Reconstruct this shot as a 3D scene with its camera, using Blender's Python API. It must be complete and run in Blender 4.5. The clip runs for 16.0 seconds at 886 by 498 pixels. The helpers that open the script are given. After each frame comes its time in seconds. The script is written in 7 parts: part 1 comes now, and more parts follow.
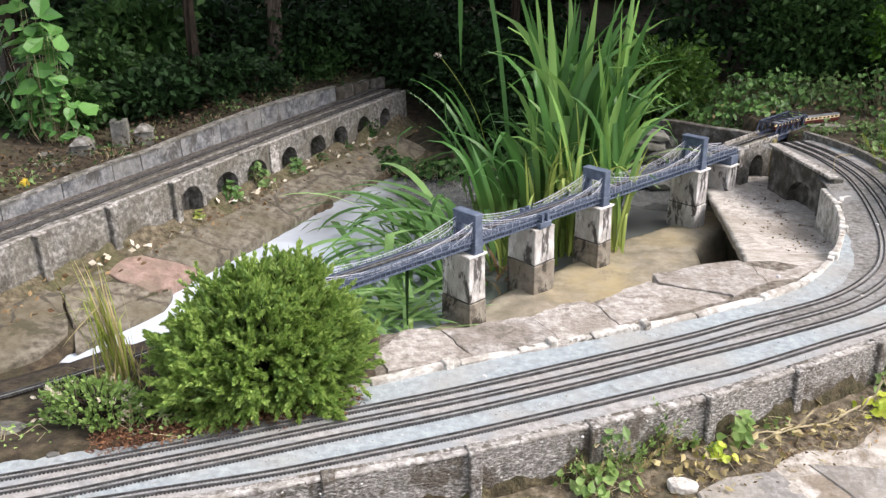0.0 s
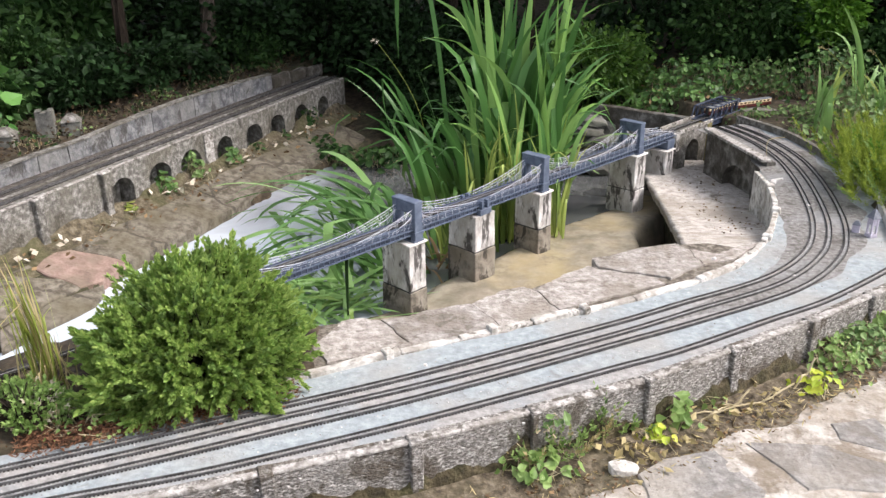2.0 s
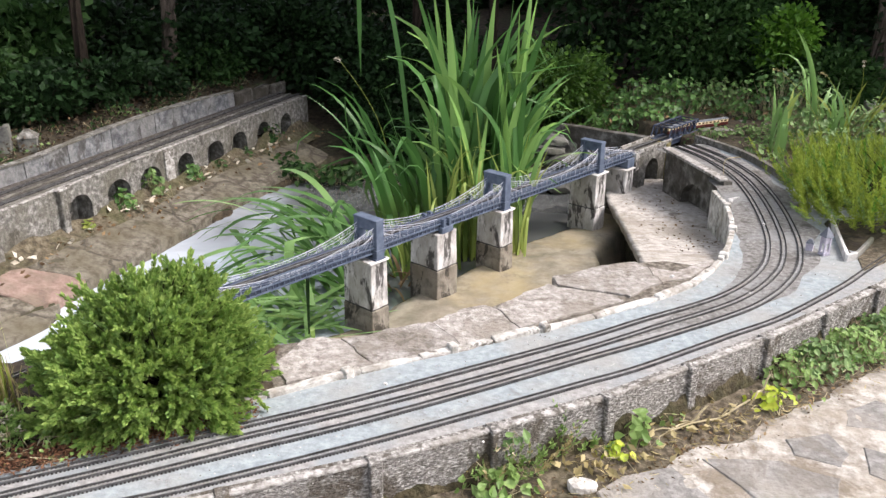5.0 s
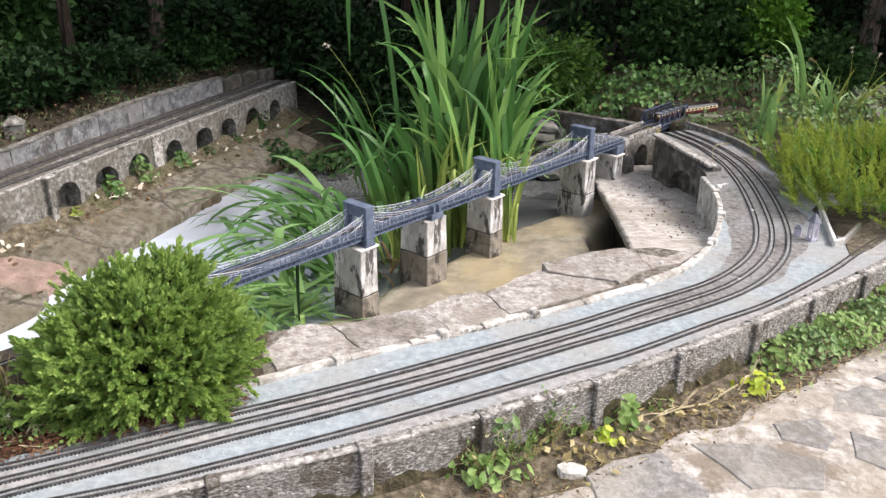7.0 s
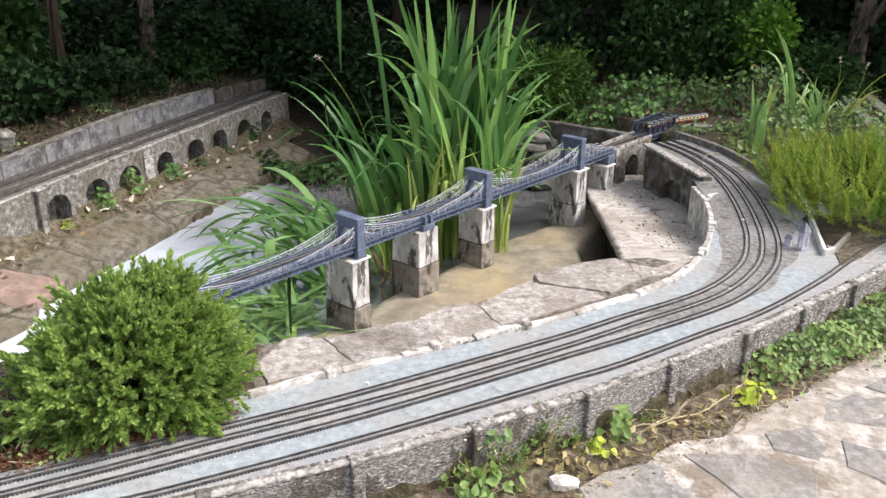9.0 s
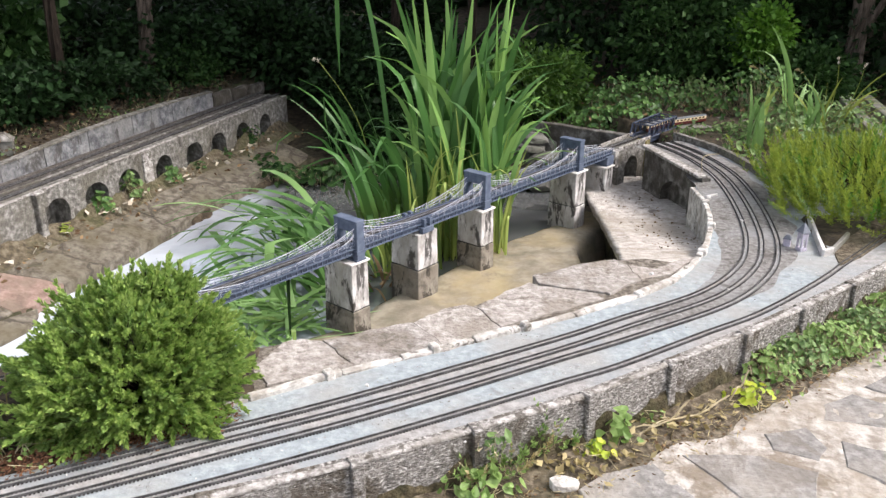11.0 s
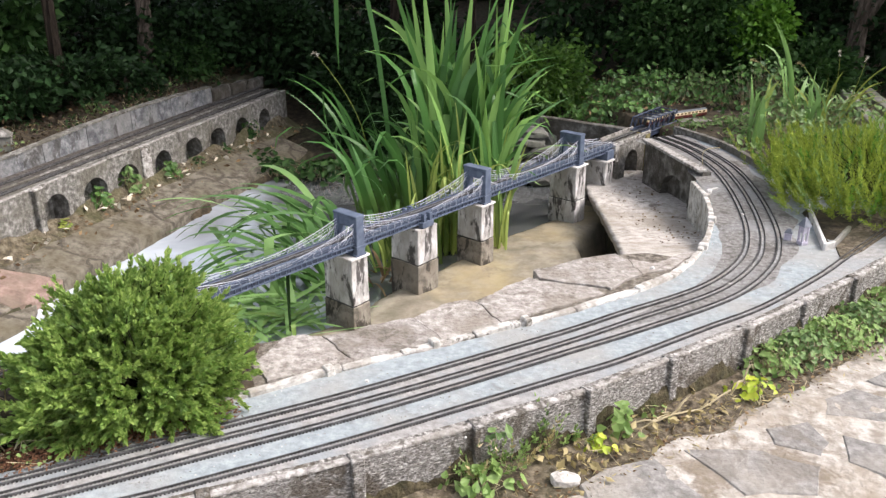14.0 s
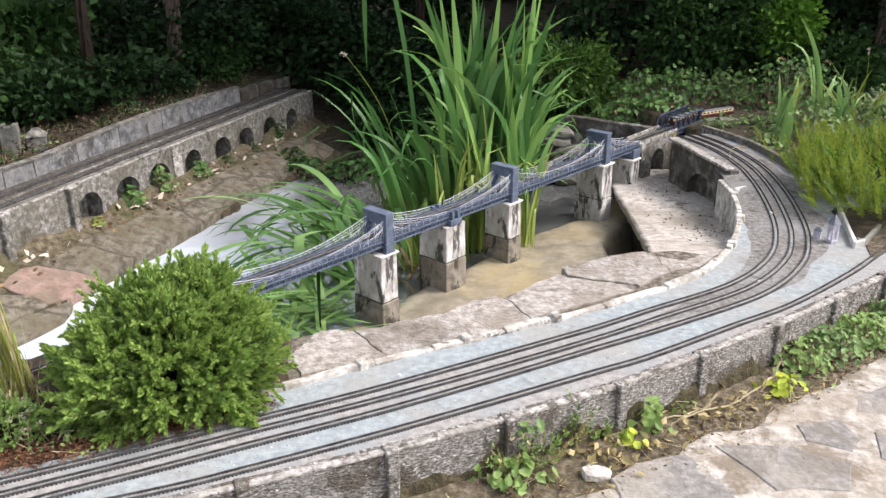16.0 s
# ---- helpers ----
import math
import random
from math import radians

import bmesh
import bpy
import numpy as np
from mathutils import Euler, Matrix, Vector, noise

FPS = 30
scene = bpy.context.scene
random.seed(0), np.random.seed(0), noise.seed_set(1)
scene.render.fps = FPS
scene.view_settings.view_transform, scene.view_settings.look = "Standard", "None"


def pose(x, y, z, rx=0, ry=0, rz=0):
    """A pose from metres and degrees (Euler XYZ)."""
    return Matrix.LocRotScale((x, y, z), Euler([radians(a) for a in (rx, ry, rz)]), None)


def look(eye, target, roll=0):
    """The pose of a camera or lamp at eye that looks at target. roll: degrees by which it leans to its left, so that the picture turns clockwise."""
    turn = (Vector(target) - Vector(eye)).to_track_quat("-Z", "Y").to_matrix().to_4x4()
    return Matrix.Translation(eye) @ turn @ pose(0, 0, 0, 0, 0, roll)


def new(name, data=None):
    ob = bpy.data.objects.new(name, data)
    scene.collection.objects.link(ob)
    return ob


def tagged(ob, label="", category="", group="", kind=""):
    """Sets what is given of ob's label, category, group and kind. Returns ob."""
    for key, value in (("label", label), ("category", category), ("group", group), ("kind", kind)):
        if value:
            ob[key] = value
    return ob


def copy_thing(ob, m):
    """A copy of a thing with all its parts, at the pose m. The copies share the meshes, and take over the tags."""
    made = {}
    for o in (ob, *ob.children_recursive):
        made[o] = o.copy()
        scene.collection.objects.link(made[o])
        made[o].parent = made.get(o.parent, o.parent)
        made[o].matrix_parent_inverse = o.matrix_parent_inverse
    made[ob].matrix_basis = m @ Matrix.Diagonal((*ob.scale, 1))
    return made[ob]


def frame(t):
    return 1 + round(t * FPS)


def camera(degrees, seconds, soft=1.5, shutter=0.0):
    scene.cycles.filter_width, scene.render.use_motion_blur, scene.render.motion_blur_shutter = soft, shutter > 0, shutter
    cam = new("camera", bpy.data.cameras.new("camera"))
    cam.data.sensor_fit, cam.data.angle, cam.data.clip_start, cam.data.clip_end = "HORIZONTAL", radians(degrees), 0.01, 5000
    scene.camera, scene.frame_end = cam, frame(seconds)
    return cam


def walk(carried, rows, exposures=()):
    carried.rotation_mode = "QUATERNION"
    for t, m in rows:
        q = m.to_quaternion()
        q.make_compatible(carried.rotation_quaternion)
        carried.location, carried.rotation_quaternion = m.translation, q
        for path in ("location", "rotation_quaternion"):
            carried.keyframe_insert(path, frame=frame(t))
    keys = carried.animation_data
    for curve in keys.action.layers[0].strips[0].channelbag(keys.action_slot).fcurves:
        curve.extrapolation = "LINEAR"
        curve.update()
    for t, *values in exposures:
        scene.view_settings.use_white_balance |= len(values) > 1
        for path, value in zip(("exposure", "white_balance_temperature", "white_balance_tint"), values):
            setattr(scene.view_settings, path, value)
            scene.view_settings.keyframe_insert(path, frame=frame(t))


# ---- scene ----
cam = camera(55.4, 16.0, soft=1.4)
# ---- camera and its walk ----
PATH = [
    (0.0, -0.0358, -0.0256, 1.2045, -22.155, 0.952, 7.349),
    (0.5, -0.0285, -0.0212, 1.1935, -22.821, 0.691, 5.771),
    (1.0, -0.025, -0.0087, 1.1936, -22.971, 0.301, 4.289),
    (1.5, -0.0267, -0.0014, 1.1905, -23.113, 0.148, 3.645),
    (2.0, -0.021, 0.0039, 1.1901, -22.976, 0.505, 3.465),
    (2.5, -0.0238, 0.0021, 1.1946, -22.678, 0.219, 3.32),
    (3.0, -0.0207, 0.0053, 1.1979, -22.712, 0.104, 2.92),
    (3.5, -0.0234, 0.0057, 1.2015, -22.248, 0.167, 2.731),
    (4.0, -0.0167, 0.0049, 1.2002, -22.075, 0.007, 2.243),
    (6.5, -0.0046, -0.001, 1.1912, -21.472, -0.596, 0.647),
    (7.0, -0.0058, 0.0016, 1.1957, -22.723, -0.499, 0.61),
    (7.5, -0.0025, 0.0042, 1.197, -23.077, -0.112, 0.469),
    (8.0, -0.0023, 0.0055, 1.1985, -22.53, -0.179, 0.126),
    (8.5, -0.0011, 0.0075, 1.2023, -22.319, -0.208, 0.01),
    (9.0, -0.0015, 0.0035, 1.203, -22.089, -0.407, 0.045),
    (11.5, -0.0002, 0.0017, 1.2021, -21.92, -0.171, -0.086),
    (12.0, -0.0003, 0.0004, 1.201, -21.894, -0.16, -0.038),
    (12.5, 0.0, -0.0, 1.2, -22.0, -0.0, -0.0),
    (13.0, -0.0016, 0.0048, 1.2017, -22.093, -0.043, 0.26),
    (13.5, 0.0008, 0.0076, 1.1996, -22.23, -0.06, -0.063),
    (14.0, -0.0002, 0.0124, 1.1988, -22.296, -0.056, -0.133),
    (14.5, 0.0005, 0.0112, 1.2011, -22.071, -0.182, -0.211),
    (15.0, -0.0013, 0.0086, 1.1989, -21.884, -0.036, -0.312),
    (15.5, -0.0101, 0.0057, 1.2008, -21.935, -0.376, -0.087),
    (16.0, -0.0305, -0.0186, 1.1984, -22.253, 0.38, 1.206)
]
walk(cam, [(t, pose(x, y, z, 90 + p, r, w)) for t, x, y, z, p, r, w in PATH])

# ---- daylight ----
SUN_AZ, SUN_EL = 92.0, 48.0          # degrees clockwise from +y, degrees up
world = bpy.data.worlds.new("sky")
scene.world = world
world.use_nodes = True
wt = world.node_tree
sky = wt.nodes.new("ShaderNodeTexSky")
sky.sky_type, sky.sun_disc = "NISHITA", False
sky.sun_elevation, sky.sun_rotation = radians(SUN_EL), radians(SUN_AZ)
sky.air_density, sky.dust_density = 1.0, 3.0
veil = wt.nodes.new("ShaderNodeHueSaturation")     # thin cloud greys the blue
veil.inputs["Saturation"].default_value = 0.4
wt.links.new(sky.outputs[0], veil.inputs["Color"])
wt.links.new(veil.outputs[0], wt.nodes["Background"].inputs[0])
wt.nodes["Background"].inputs[1].default_value = 0.15
sun = new("sun", bpy.data.lights.new("sun", "SUN"))
sun.data.energy, sun.data.angle, sun.data.color = 1.35, radians(24), (1.0, 0.94, 0.87)
sun.matrix_world = look((0, 0, 0), (-math.sin(radians(SUN_AZ)) * math.cos(radians(SUN_EL)), -math.cos(radians(SUN_AZ)) * math.cos(radians(SUN_EL)), -math.sin(radians(SUN_EL))))
scene.view_settings.exposure = 1.3
scene.view_settings.use_white_balance = True
scene.view_settings.white_balance_tint = 14.3


# ---- materials ----
def links(nt, a, b):
    nt.links.new(a, b)


def material(name, colours, scale=8.0, rough=0.8, bump=0.2, bump_scale=60.0, detail=8.0, metal=0.0, spec=0.4, patch=None, patch_scale=1.5, patch_amount=0.5, vary=0.0, islands=False, stretch=None, stain=None, stain_scale=12.0, stain_at=0.56, stain_amount=0.9, stain_stretch=(1, 1, 0.35), crack=0.0, crack_dark=(0.05, 0.042, 0.032)):
    """A mottled surface: a ramp over fine noise, a second colour in large patches, crisp stains, cracks, fine relief."""
    m = bpy.data.materials.new(name)
    m.use_nodes = True
    nt = m.node_tree
    n = nt.nodes
    b = n["Principled BSDF"]
    b.inputs["Roughness"].default_value = rough
    b.inputs["Metallic"].default_value = metal
    b.inputs["Specular IOR Level"].default_value = spec
    tc = n.new("ShaderNodeTexCoord")
    vec = tc.outputs["Object"]
    if stretch:
        mp = n.new("ShaderNodeMapping")
        mp.inputs["Scale"].default_value = stretch
        links(nt, vec, mp.inputs[0])
        vec = mp.outputs[0]
    no = n.new("ShaderNodeTexNoise")
    no.inputs["Scale"].default_value, no.inputs["Detail"].default_value, no.inputs["Roughness"].default_value = scale, detail, 0.65
    links(nt, vec, no.inputs["Vector"])
    ra = n.new("ShaderNodeValToRGB")
    cr = ra.color_ramp
    lo, hi = 0.37, 0.63
    cr.elements[0].position, cr.elements[1].position = lo, hi
    cr.elements[0].color, cr.elements[1].color = (*colours[0], 1), (*colours[-1], 1)
    for i, c in enumerate(colours[1:-1]):
        cr.elements.new(lo + (hi - lo) * (i + 1) / (len(colours) - 1)).color = (*c, 1)
    links(nt, no.outputs["Fac"], ra.inputs[0])
    col = ra.outputs[0]
    if patch:
        p = n.new("ShaderNodeTexNoise")
        p.inputs["Scale"].default_value, p.inputs["Detail"].default_value, p.inputs["Roughness"].default_value = patch_scale, 7, 0.6
        links(nt, vec, p.inputs["Vector"])
        pr = n.new("ShaderNodeValToRGB")
        pr.color_ramp.elements[0].position, pr.color_ramp.elements[1].position = 0.46, 0.62
        pr.color_ramp.elements[0].color = (0, 0, 0, 1)
        pr.color_ramp.elements[1].color = (patch_amount, patch_amount, patch_amount, 1)
        links(nt, p.outputs["Fac"], pr.inputs[0])
        mx = n.new("ShaderNodeMix")
        mx.data_type = "RGBA"
        links(nt, pr.outputs[0], mx.inputs[0])
        links(nt, col, mx.inputs[6])
        mx.inputs[7].default_value = (*patch, 1)
        col = mx.outputs[2]
    def over(col, fac, c):
        mx = n.new("ShaderNodeMix")
        mx.data_type = "RGBA"
        links(nt, fac, mx.inputs[0])
        links(nt, col, mx.inputs[6])
        mx.inputs[7].default_value = (*c, 1)
        return mx.outputs[2]

    def step(src, a, b, va, vb):
        r = n.new("ShaderNodeMapRange")
        r.interpolation_type = "SMOOTHSTEP"
        for k, v in enumerate((a, b, va, vb)):
            r.inputs[k + 1].default_value = v
        links(nt, src, r.inputs[0])
        return r.outputs[0]
    if stain:
        sm = n.new("ShaderNodeMapping")
        sm.inputs["Scale"].default_value, sm.inputs["Location"].default_value = stain_stretch, (3.7, 1.3, 0.6)
        links(nt, tc.outputs["Object"], sm.inputs[0])
        sn = n.new("ShaderNodeTexNoise")
        sn.inputs["Scale"].default_value, sn.inputs["Detail"].default_value, sn.inputs["Roughness"].default_value, sn.inputs["Distortion"].default_value = stain_scale, 12, 0.68, 0.5
        links(nt, sm.outputs[0], sn.inputs["Vector"])
        col = over(col, step(sn.outputs["Fac"], stain_at - 0.035, stain_at + 0.045, 0.0, stain_amount), stain)
    line = None
    if crack:
        wn = n.new("ShaderNodeTexNoise")
        wn.inputs["Scale"].default_value, wn.inputs["Detail"].default_value = crack * 1.6, 6
        links(nt, tc.outputs["Object"], wn.inputs["Vector"])
        wm_ = n.new("ShaderNodeVectorMath")
        wm_.operation = "MULTIPLY_ADD"
        links(nt, wn.outputs["Color"], wm_.inputs[0])
        wm_.inputs[1].default_value = (0.5 / crack,) * 3
        links(nt, tc.outputs["Object"], wm_.inputs[2])
        vo = n.new("ShaderNodeTexVoronoi")
        vo.feature = "DISTANCE_TO_EDGE"
        vo.inputs["Scale"].default_value = crack
        links(nt, wm_.outputs[0], vo.inputs["Vector"])
        thick = step(no.outputs["Fac"], 0.4, 0.62, 0.0, 0.03)
        sb = n.new("ShaderNodeMath")
        sb.operation = "SUBTRACT"
        links(nt, vo.outputs["Distance"], sb.inputs[0])
        links(nt, thick, sb.inputs[1])
        line = step(sb.outputs[0], -0.008, 0.008, 0.85, 0.0)
        col = over(col, line, crack_dark)
    if vary:
        src = n.new("ShaderNodeNewGeometry").outputs["Random Per Island"] if islands else n.new("ShaderNodeObjectInfo").outputs["Random"]
        mr = n.new("ShaderNodeMapRange")
        mr.inputs[3].default_value, mr.inputs[4].default_value = 1 - vary, 1 + vary
        links(nt, src, mr.inputs[0])
        hs = n.new("ShaderNodeHueSaturation")
        links(nt, mr.outputs[0], hs.inputs["Value"])
        links(nt, col, hs.inputs["Color"])
        col = hs.outputs[0]
    links(nt, col, b.inputs["Base Color"])
    if bump:
        bn = n.new("ShaderNodeTexNoise")
        bn.inputs["Scale"].default_value, bn.inputs["Detail"].default_value = bump_scale, 6
        links(nt, vec, bn.inputs["Vector"])
        bp = n.new("ShaderNodeBump")
        bp.inputs["Strength"].default_value, bp.inputs["Distance"].default_value = bump, 0.01
        links(nt, bn.outputs["Fac"], bp.inputs["Height"])
        links(nt, bp.outputs[0], b.inputs["Normal"])
    return m


def leaf_material(name, dark, light, rough=0.5, glow=0.25, foot=None):
    """Leaves: each one its own shade, some light passing through."""
    m = bpy.data.materials.new(name)
    m.use_nodes = True
    nt = m.node_tree
    n = nt.nodes
    b = n["Principled BSDF"]
    ra = n.new("ShaderNodeValToRGB")
    ra.color_ramp.elements[0].color, ra.color_ramp.elements[1].color = (*dark, 1), (*light, 1)
    links(nt, n.new("ShaderNodeNewGeometry").outputs["Random Per Island"], ra.inputs[0])
    col = ra.outputs[0]
    if foot:
        # leaves yellow towards their foot
        sp = n.new("ShaderNodeSeparateXYZ")
        links(nt, n.new("ShaderNodeTexCoord").outputs["Object"], sp.inputs[0])
        mr = n.new("ShaderNodeMapRange")
        for k, v in enumerate((0.08, 0.42, 0.7, 0.0)):
            mr.inputs[k + 1].default_value = v
        links(nt, sp.outputs[2], mr.inputs[0])
        fm_ = n.new("ShaderNodeMix")
        fm_.data_type = "RGBA"
        links(nt, mr.outputs[0], fm_.inputs[0])
        links(nt, col, fm_.inputs[6])
        fm_.inputs[7].default_value = (*foot, 1)
        col = fm_.outputs[2]
    links(nt, col, b.inputs["Base Color"])
    b.inputs["Roughness"].default_value = rough
    b.inputs["Specular IOR Level"].default_value = 0.35
    tr = n.new("ShaderNodeBsdfTranslucent")
    links(nt, col, tr.inputs[0])
    mx = n.new("ShaderNodeMixShader")
    mx.inputs[0].default_value = glow
    links(nt, b.outputs[0], mx.inputs[1])
    links(nt, tr.outputs[0], mx.inputs[2])
    links(nt, mx.outputs[0], n["Material Output"].inputs[0])
    return m


M = {}
M["soil"] = material("soil", [(0.02, 0.014, 0.009), (0.045, 0.034, 0.02), (0.085, 0.064, 0.04)], 24, 0.95, 0.6, 50, patch=(0.04, 0.048, 0.02), patch_scale=2.2)
M["earth"] = material("damp_earth", [(0.04, 0.03, 0.019), (0.095, 0.075, 0.049), (0.2, 0.165, 0.117)], 42, 0.95, 1.0, 60, patch=(0.09, 0.078, 0.045), patch_scale=5, patch_amount=0.7, stain=(0.2, 0.175, 0.135), stain_scale=26, stain_at=0.62, stain_amount=0.7, stain_stretch=(1, 1, 1))
M["bed_dark"] = material("dirty_roadbed", [(0.11, 0.102, 0.092), (0.18, 0.172, 0.16), (0.27, 0.262, 0.25)], 50, 0.95, 0.4, 140, patch=(0.27, 0.275, 0.275), patch_scale=4, patch_amount=0.6, stain=(0.075, 0.066, 0.056), stain_scale=10, stain_at=0.58, stain_amount=0.7, stain_stretch=(1, 1, 1))
M["bed"] = material("grey_roadbed", [(0.22, 0.25, 0.26), (0.275, 0.31, 0.32), (0.34, 0.375, 0.383)], 40, 0.92, 0.22, 120, patch=(0.3, 0.28, 0.25), patch_scale=2.6, patch_amount=0.6, stain=(0.165, 0.165, 0.16), stain_scale=14, stain_at=0.62, stain_amount=0.55, stain_stretch=(1, 1, 1))
M["kerb"] = material("kerb_concrete", [(0.28, 0.26, 0.23), (0.5, 0.48, 0.44), (0.7, 0.68, 0.64)], 26, 0.9, 0.6, 80, patch=(0.24, 0.21, 0.17), patch_scale=6, patch_amount=0.6, stain=(0.09, 0.075, 0.055), stain_scale=16, stain_at=0.6, stain_stretch=(1, 1, 1))
M["slab"] = material("stone_slab", [(0.23, 0.205, 0.18), (0.33, 0.302, 0.272), (0.44, 0.41, 0.378)], 34, 0.85, 0.9, 70, patch=(0.21, 0.182, 0.148), patch_scale=6, patch_amount=0.8, vary=0.16, stain=(0.12, 0.1, 0.078), stain_scale=14, stain_at=0.585, stain_amount=0.65, stain_stretch=(1, 1, 1))
M["pier"] = material("pier_concrete", [(0.34, 0.32, 0.3), (0.55, 0.535, 0.51), (0.75, 0.74, 0.72)], 22, 0.85, 0.3, 70, patch=(0.3, 0.275, 0.24), patch_scale=9, patch_amount=0.7, stretch=(1, 1, 0.55), stain=(0.045, 0.04, 0.036), stain_scale=17, stain_at=0.555, stain_amount=0.92, stain_stretch=(1, 1, 0.4))
M["pier_low"] = material("stained_concrete", [(0.12, 0.105, 0.085), (0.24, 0.215, 0.175), (0.38, 0.35, 0.3)], 18, 0.75, 0.3, 70, patch=(0.13, 0.1, 0.065), patch_scale=9, patch_amount=0.7, stain=(0.03, 0.025, 0.018), stain_scale=12, stain_at=0.53, stain_amount=0.9, stain_stretch=(1, 1, 0.5))
M["blue"] = material("grey_blue_paint", [(0.07, 0.092, 0.135), (0.095, 0.12, 0.17), (0.125, 0.152, 0.205)], 30, 0.6, 0.08, 90)
M["girder"] = material("dark_blue_girder", [(0.04, 0.052, 0.08), (0.06, 0.076, 0.112), (0.085, 0.104, 0.148)], 30, 0.6, 0.08, 90)
M["cable"] = material("pale_cable", [(0.5, 0.52, 0.56), (0.6, 0.62, 0.66)], 30, 0.5, 0.0)
M["rail"] = material("tarnished_rail", [(0.045, 0.044, 0.044), (0.13, 0.128, 0.127)], 40, 0.5, 0.0, metal=0.3)
M["sleeper"] = material("dark_sleeper", [(0.025, 0.022, 0.02), (0.06, 0.052, 0.046)], 40, 0.85, 0.1)
M["joint"] = material("dark_joint_dirt", [(0.06, 0.05, 0.038), (0.14, 0.12, 0.095), (0.25, 0.225, 0.19)], 40, 0.95, 0.7, 90)
M["dust"] = material("beige_track_dust", [(0.23, 0.222, 0.21), (0.3, 0.29, 0.275), (0.37, 0.36, 0.345)], 45, 0.95, 0.3, 130, patch=(0.26, 0.285, 0.295), patch_scale=5, patch_amount=0.8, stain=(0.16, 0.15, 0.14), stain_scale=16, stain_at=0.63, stain_amount=0.5, stain_stretch=(1, 1, 1))
M["silt"] = material("pond_silt", [(0.21, 0.185, 0.14), (0.28, 0.248, 0.19), (0.36, 0.322, 0.25)], 9, 0.2, 0.3, 30, patch=(0.42, 0.335, 0.18), patch_scale=2.0, patch_amount=0.6, stain=(0.17, 0.15, 0.118), stain_scale=4, stain_at=0.6, stain_amount=0.5, stain_stretch=(1, 1, 1))
M["iris"] = leaf_material("iris_leaf", (0.018, 0.07, 0.014), (0.105, 0.25, 0.06), 0.4, 0.3, (0.25, 0.32, 0.07))
M["shrub"] = leaf_material("shrub_leaf", (0.155, 0.275, 0.055), (0.38, 0.5, 0.135), 0.6, 0.5)
M["iris_light"] = leaf_material("light_iris_leaf", (0.1, 0.235, 0.048), (0.27, 0.45, 0.125), 0.43, 0.32, (0.34, 0.36, 0.09))
M["heath"] = leaf_material("heath_leaf", (0.16, 0.24, 0.028), (0.36, 0.43, 0.065), 0.6, 0.42)
M["flat_leaf"] = leaf_material("fallen_iris_leaf", (0.08, 0.21, 0.048), (0.31, 0.48, 0.17), 0.42, 0.28)
M["arch_iris"] = leaf_material("arching_iris_leaf", (0.022, 0.08, 0.016), (0.15, 0.3, 0.085), 0.38, 0.3)
# darker copy of the bright leaf, with shade put into its colour
M["shade_bright"] = leaf_material("shade_toned_bright_leaf", (0.03, 0.08, 0.012), (0.11, 0.21, 0.035), 0.45, 0.3)
M["climber"] = leaf_material("broad_climber_leaf", (0.05, 0.15, 0.03), (0.16, 0.34, 0.09), 0.45, 0.3)
# ivy leaf again, its colour lowered for the shaded bank
M["ivy_dark"] = leaf_material("shade_toned_ivy_leaf", (0.03, 0.08, 0.018), (0.14, 0.27, 0.065), 0.45, 0.2)
# near-black: the shade under the trees is put into this leaf colour
M["dark_leaf"] = leaf_material("dark_shade_toned_leaf", (0.006, 0.014, 0.005), (0.024, 0.055, 0.018), 0.5, 0.12)
M["ivy"] = leaf_material("ivy_leaf", (0.06, 0.12, 0.03), (0.2, 0.31, 0.1), 0.5, 0.25)
M["trunk"] = material("brown_trunk", [(0.035, 0.026, 0.019), (0.085, 0.065, 0.05), (0.14, 0.11, 0.088)], 18, 0.95, 0.9, 40, stretch=(3, 3, 0.5))
M["bark"] = material("bark", [(0.012, 0.009, 0.007), (0.045, 0.034, 0.026)], 20, 0.95, 0.6, 40, stretch=(3, 3, 0.6))
M["wall"] = material("roughcast_concrete", [(0.085, 0.076, 0.066), (0.185, 0.172, 0.155), (0.48, 0.46, 0.43)], 110, 0.92, 1.0, 150, detail=9, patch=(0.3, 0.283, 0.258), patch_scale=8, patch_amount=0.45, stretch=(0.7, 0.7, 1.4), stain=(0.065, 0.05, 0.032), stain_scale=7, stain_at=0.545, stain_amount=0.75, stain_stretch=(1, 1, 0.9))
M["coping"] = material("chipped_pale_edge", [(0.17, 0.155, 0.135), (0.34, 0.32, 0.295), (0.55, 0.53, 0.5)], 45, 0.9, 0.6, 100, patch=(0.24, 0.22, 0.19), patch_scale=9, patch_amount=0.6, stain=(0.07, 0.06, 0.045), stain_scale=24, stain_at=0.56, stain_amount=0.85, stain_stretch=(1, 1, 1))
M["plateau"] = material("bare_concrete", [(0.33, 0.3, 0.26), (0.47, 0.435, 0.392), (0.6, 0.565, 0.52)], 26, 0.88, 0.9, 60, patch=(0.3, 0.26, 0.21), patch_scale=4, patch_amount=0.7, stain=(0.11, 0.086, 0.063), stain_scale=9, stain_at=0.61, stain_amount=0.75, stain_stretch=(1, 1, 1))
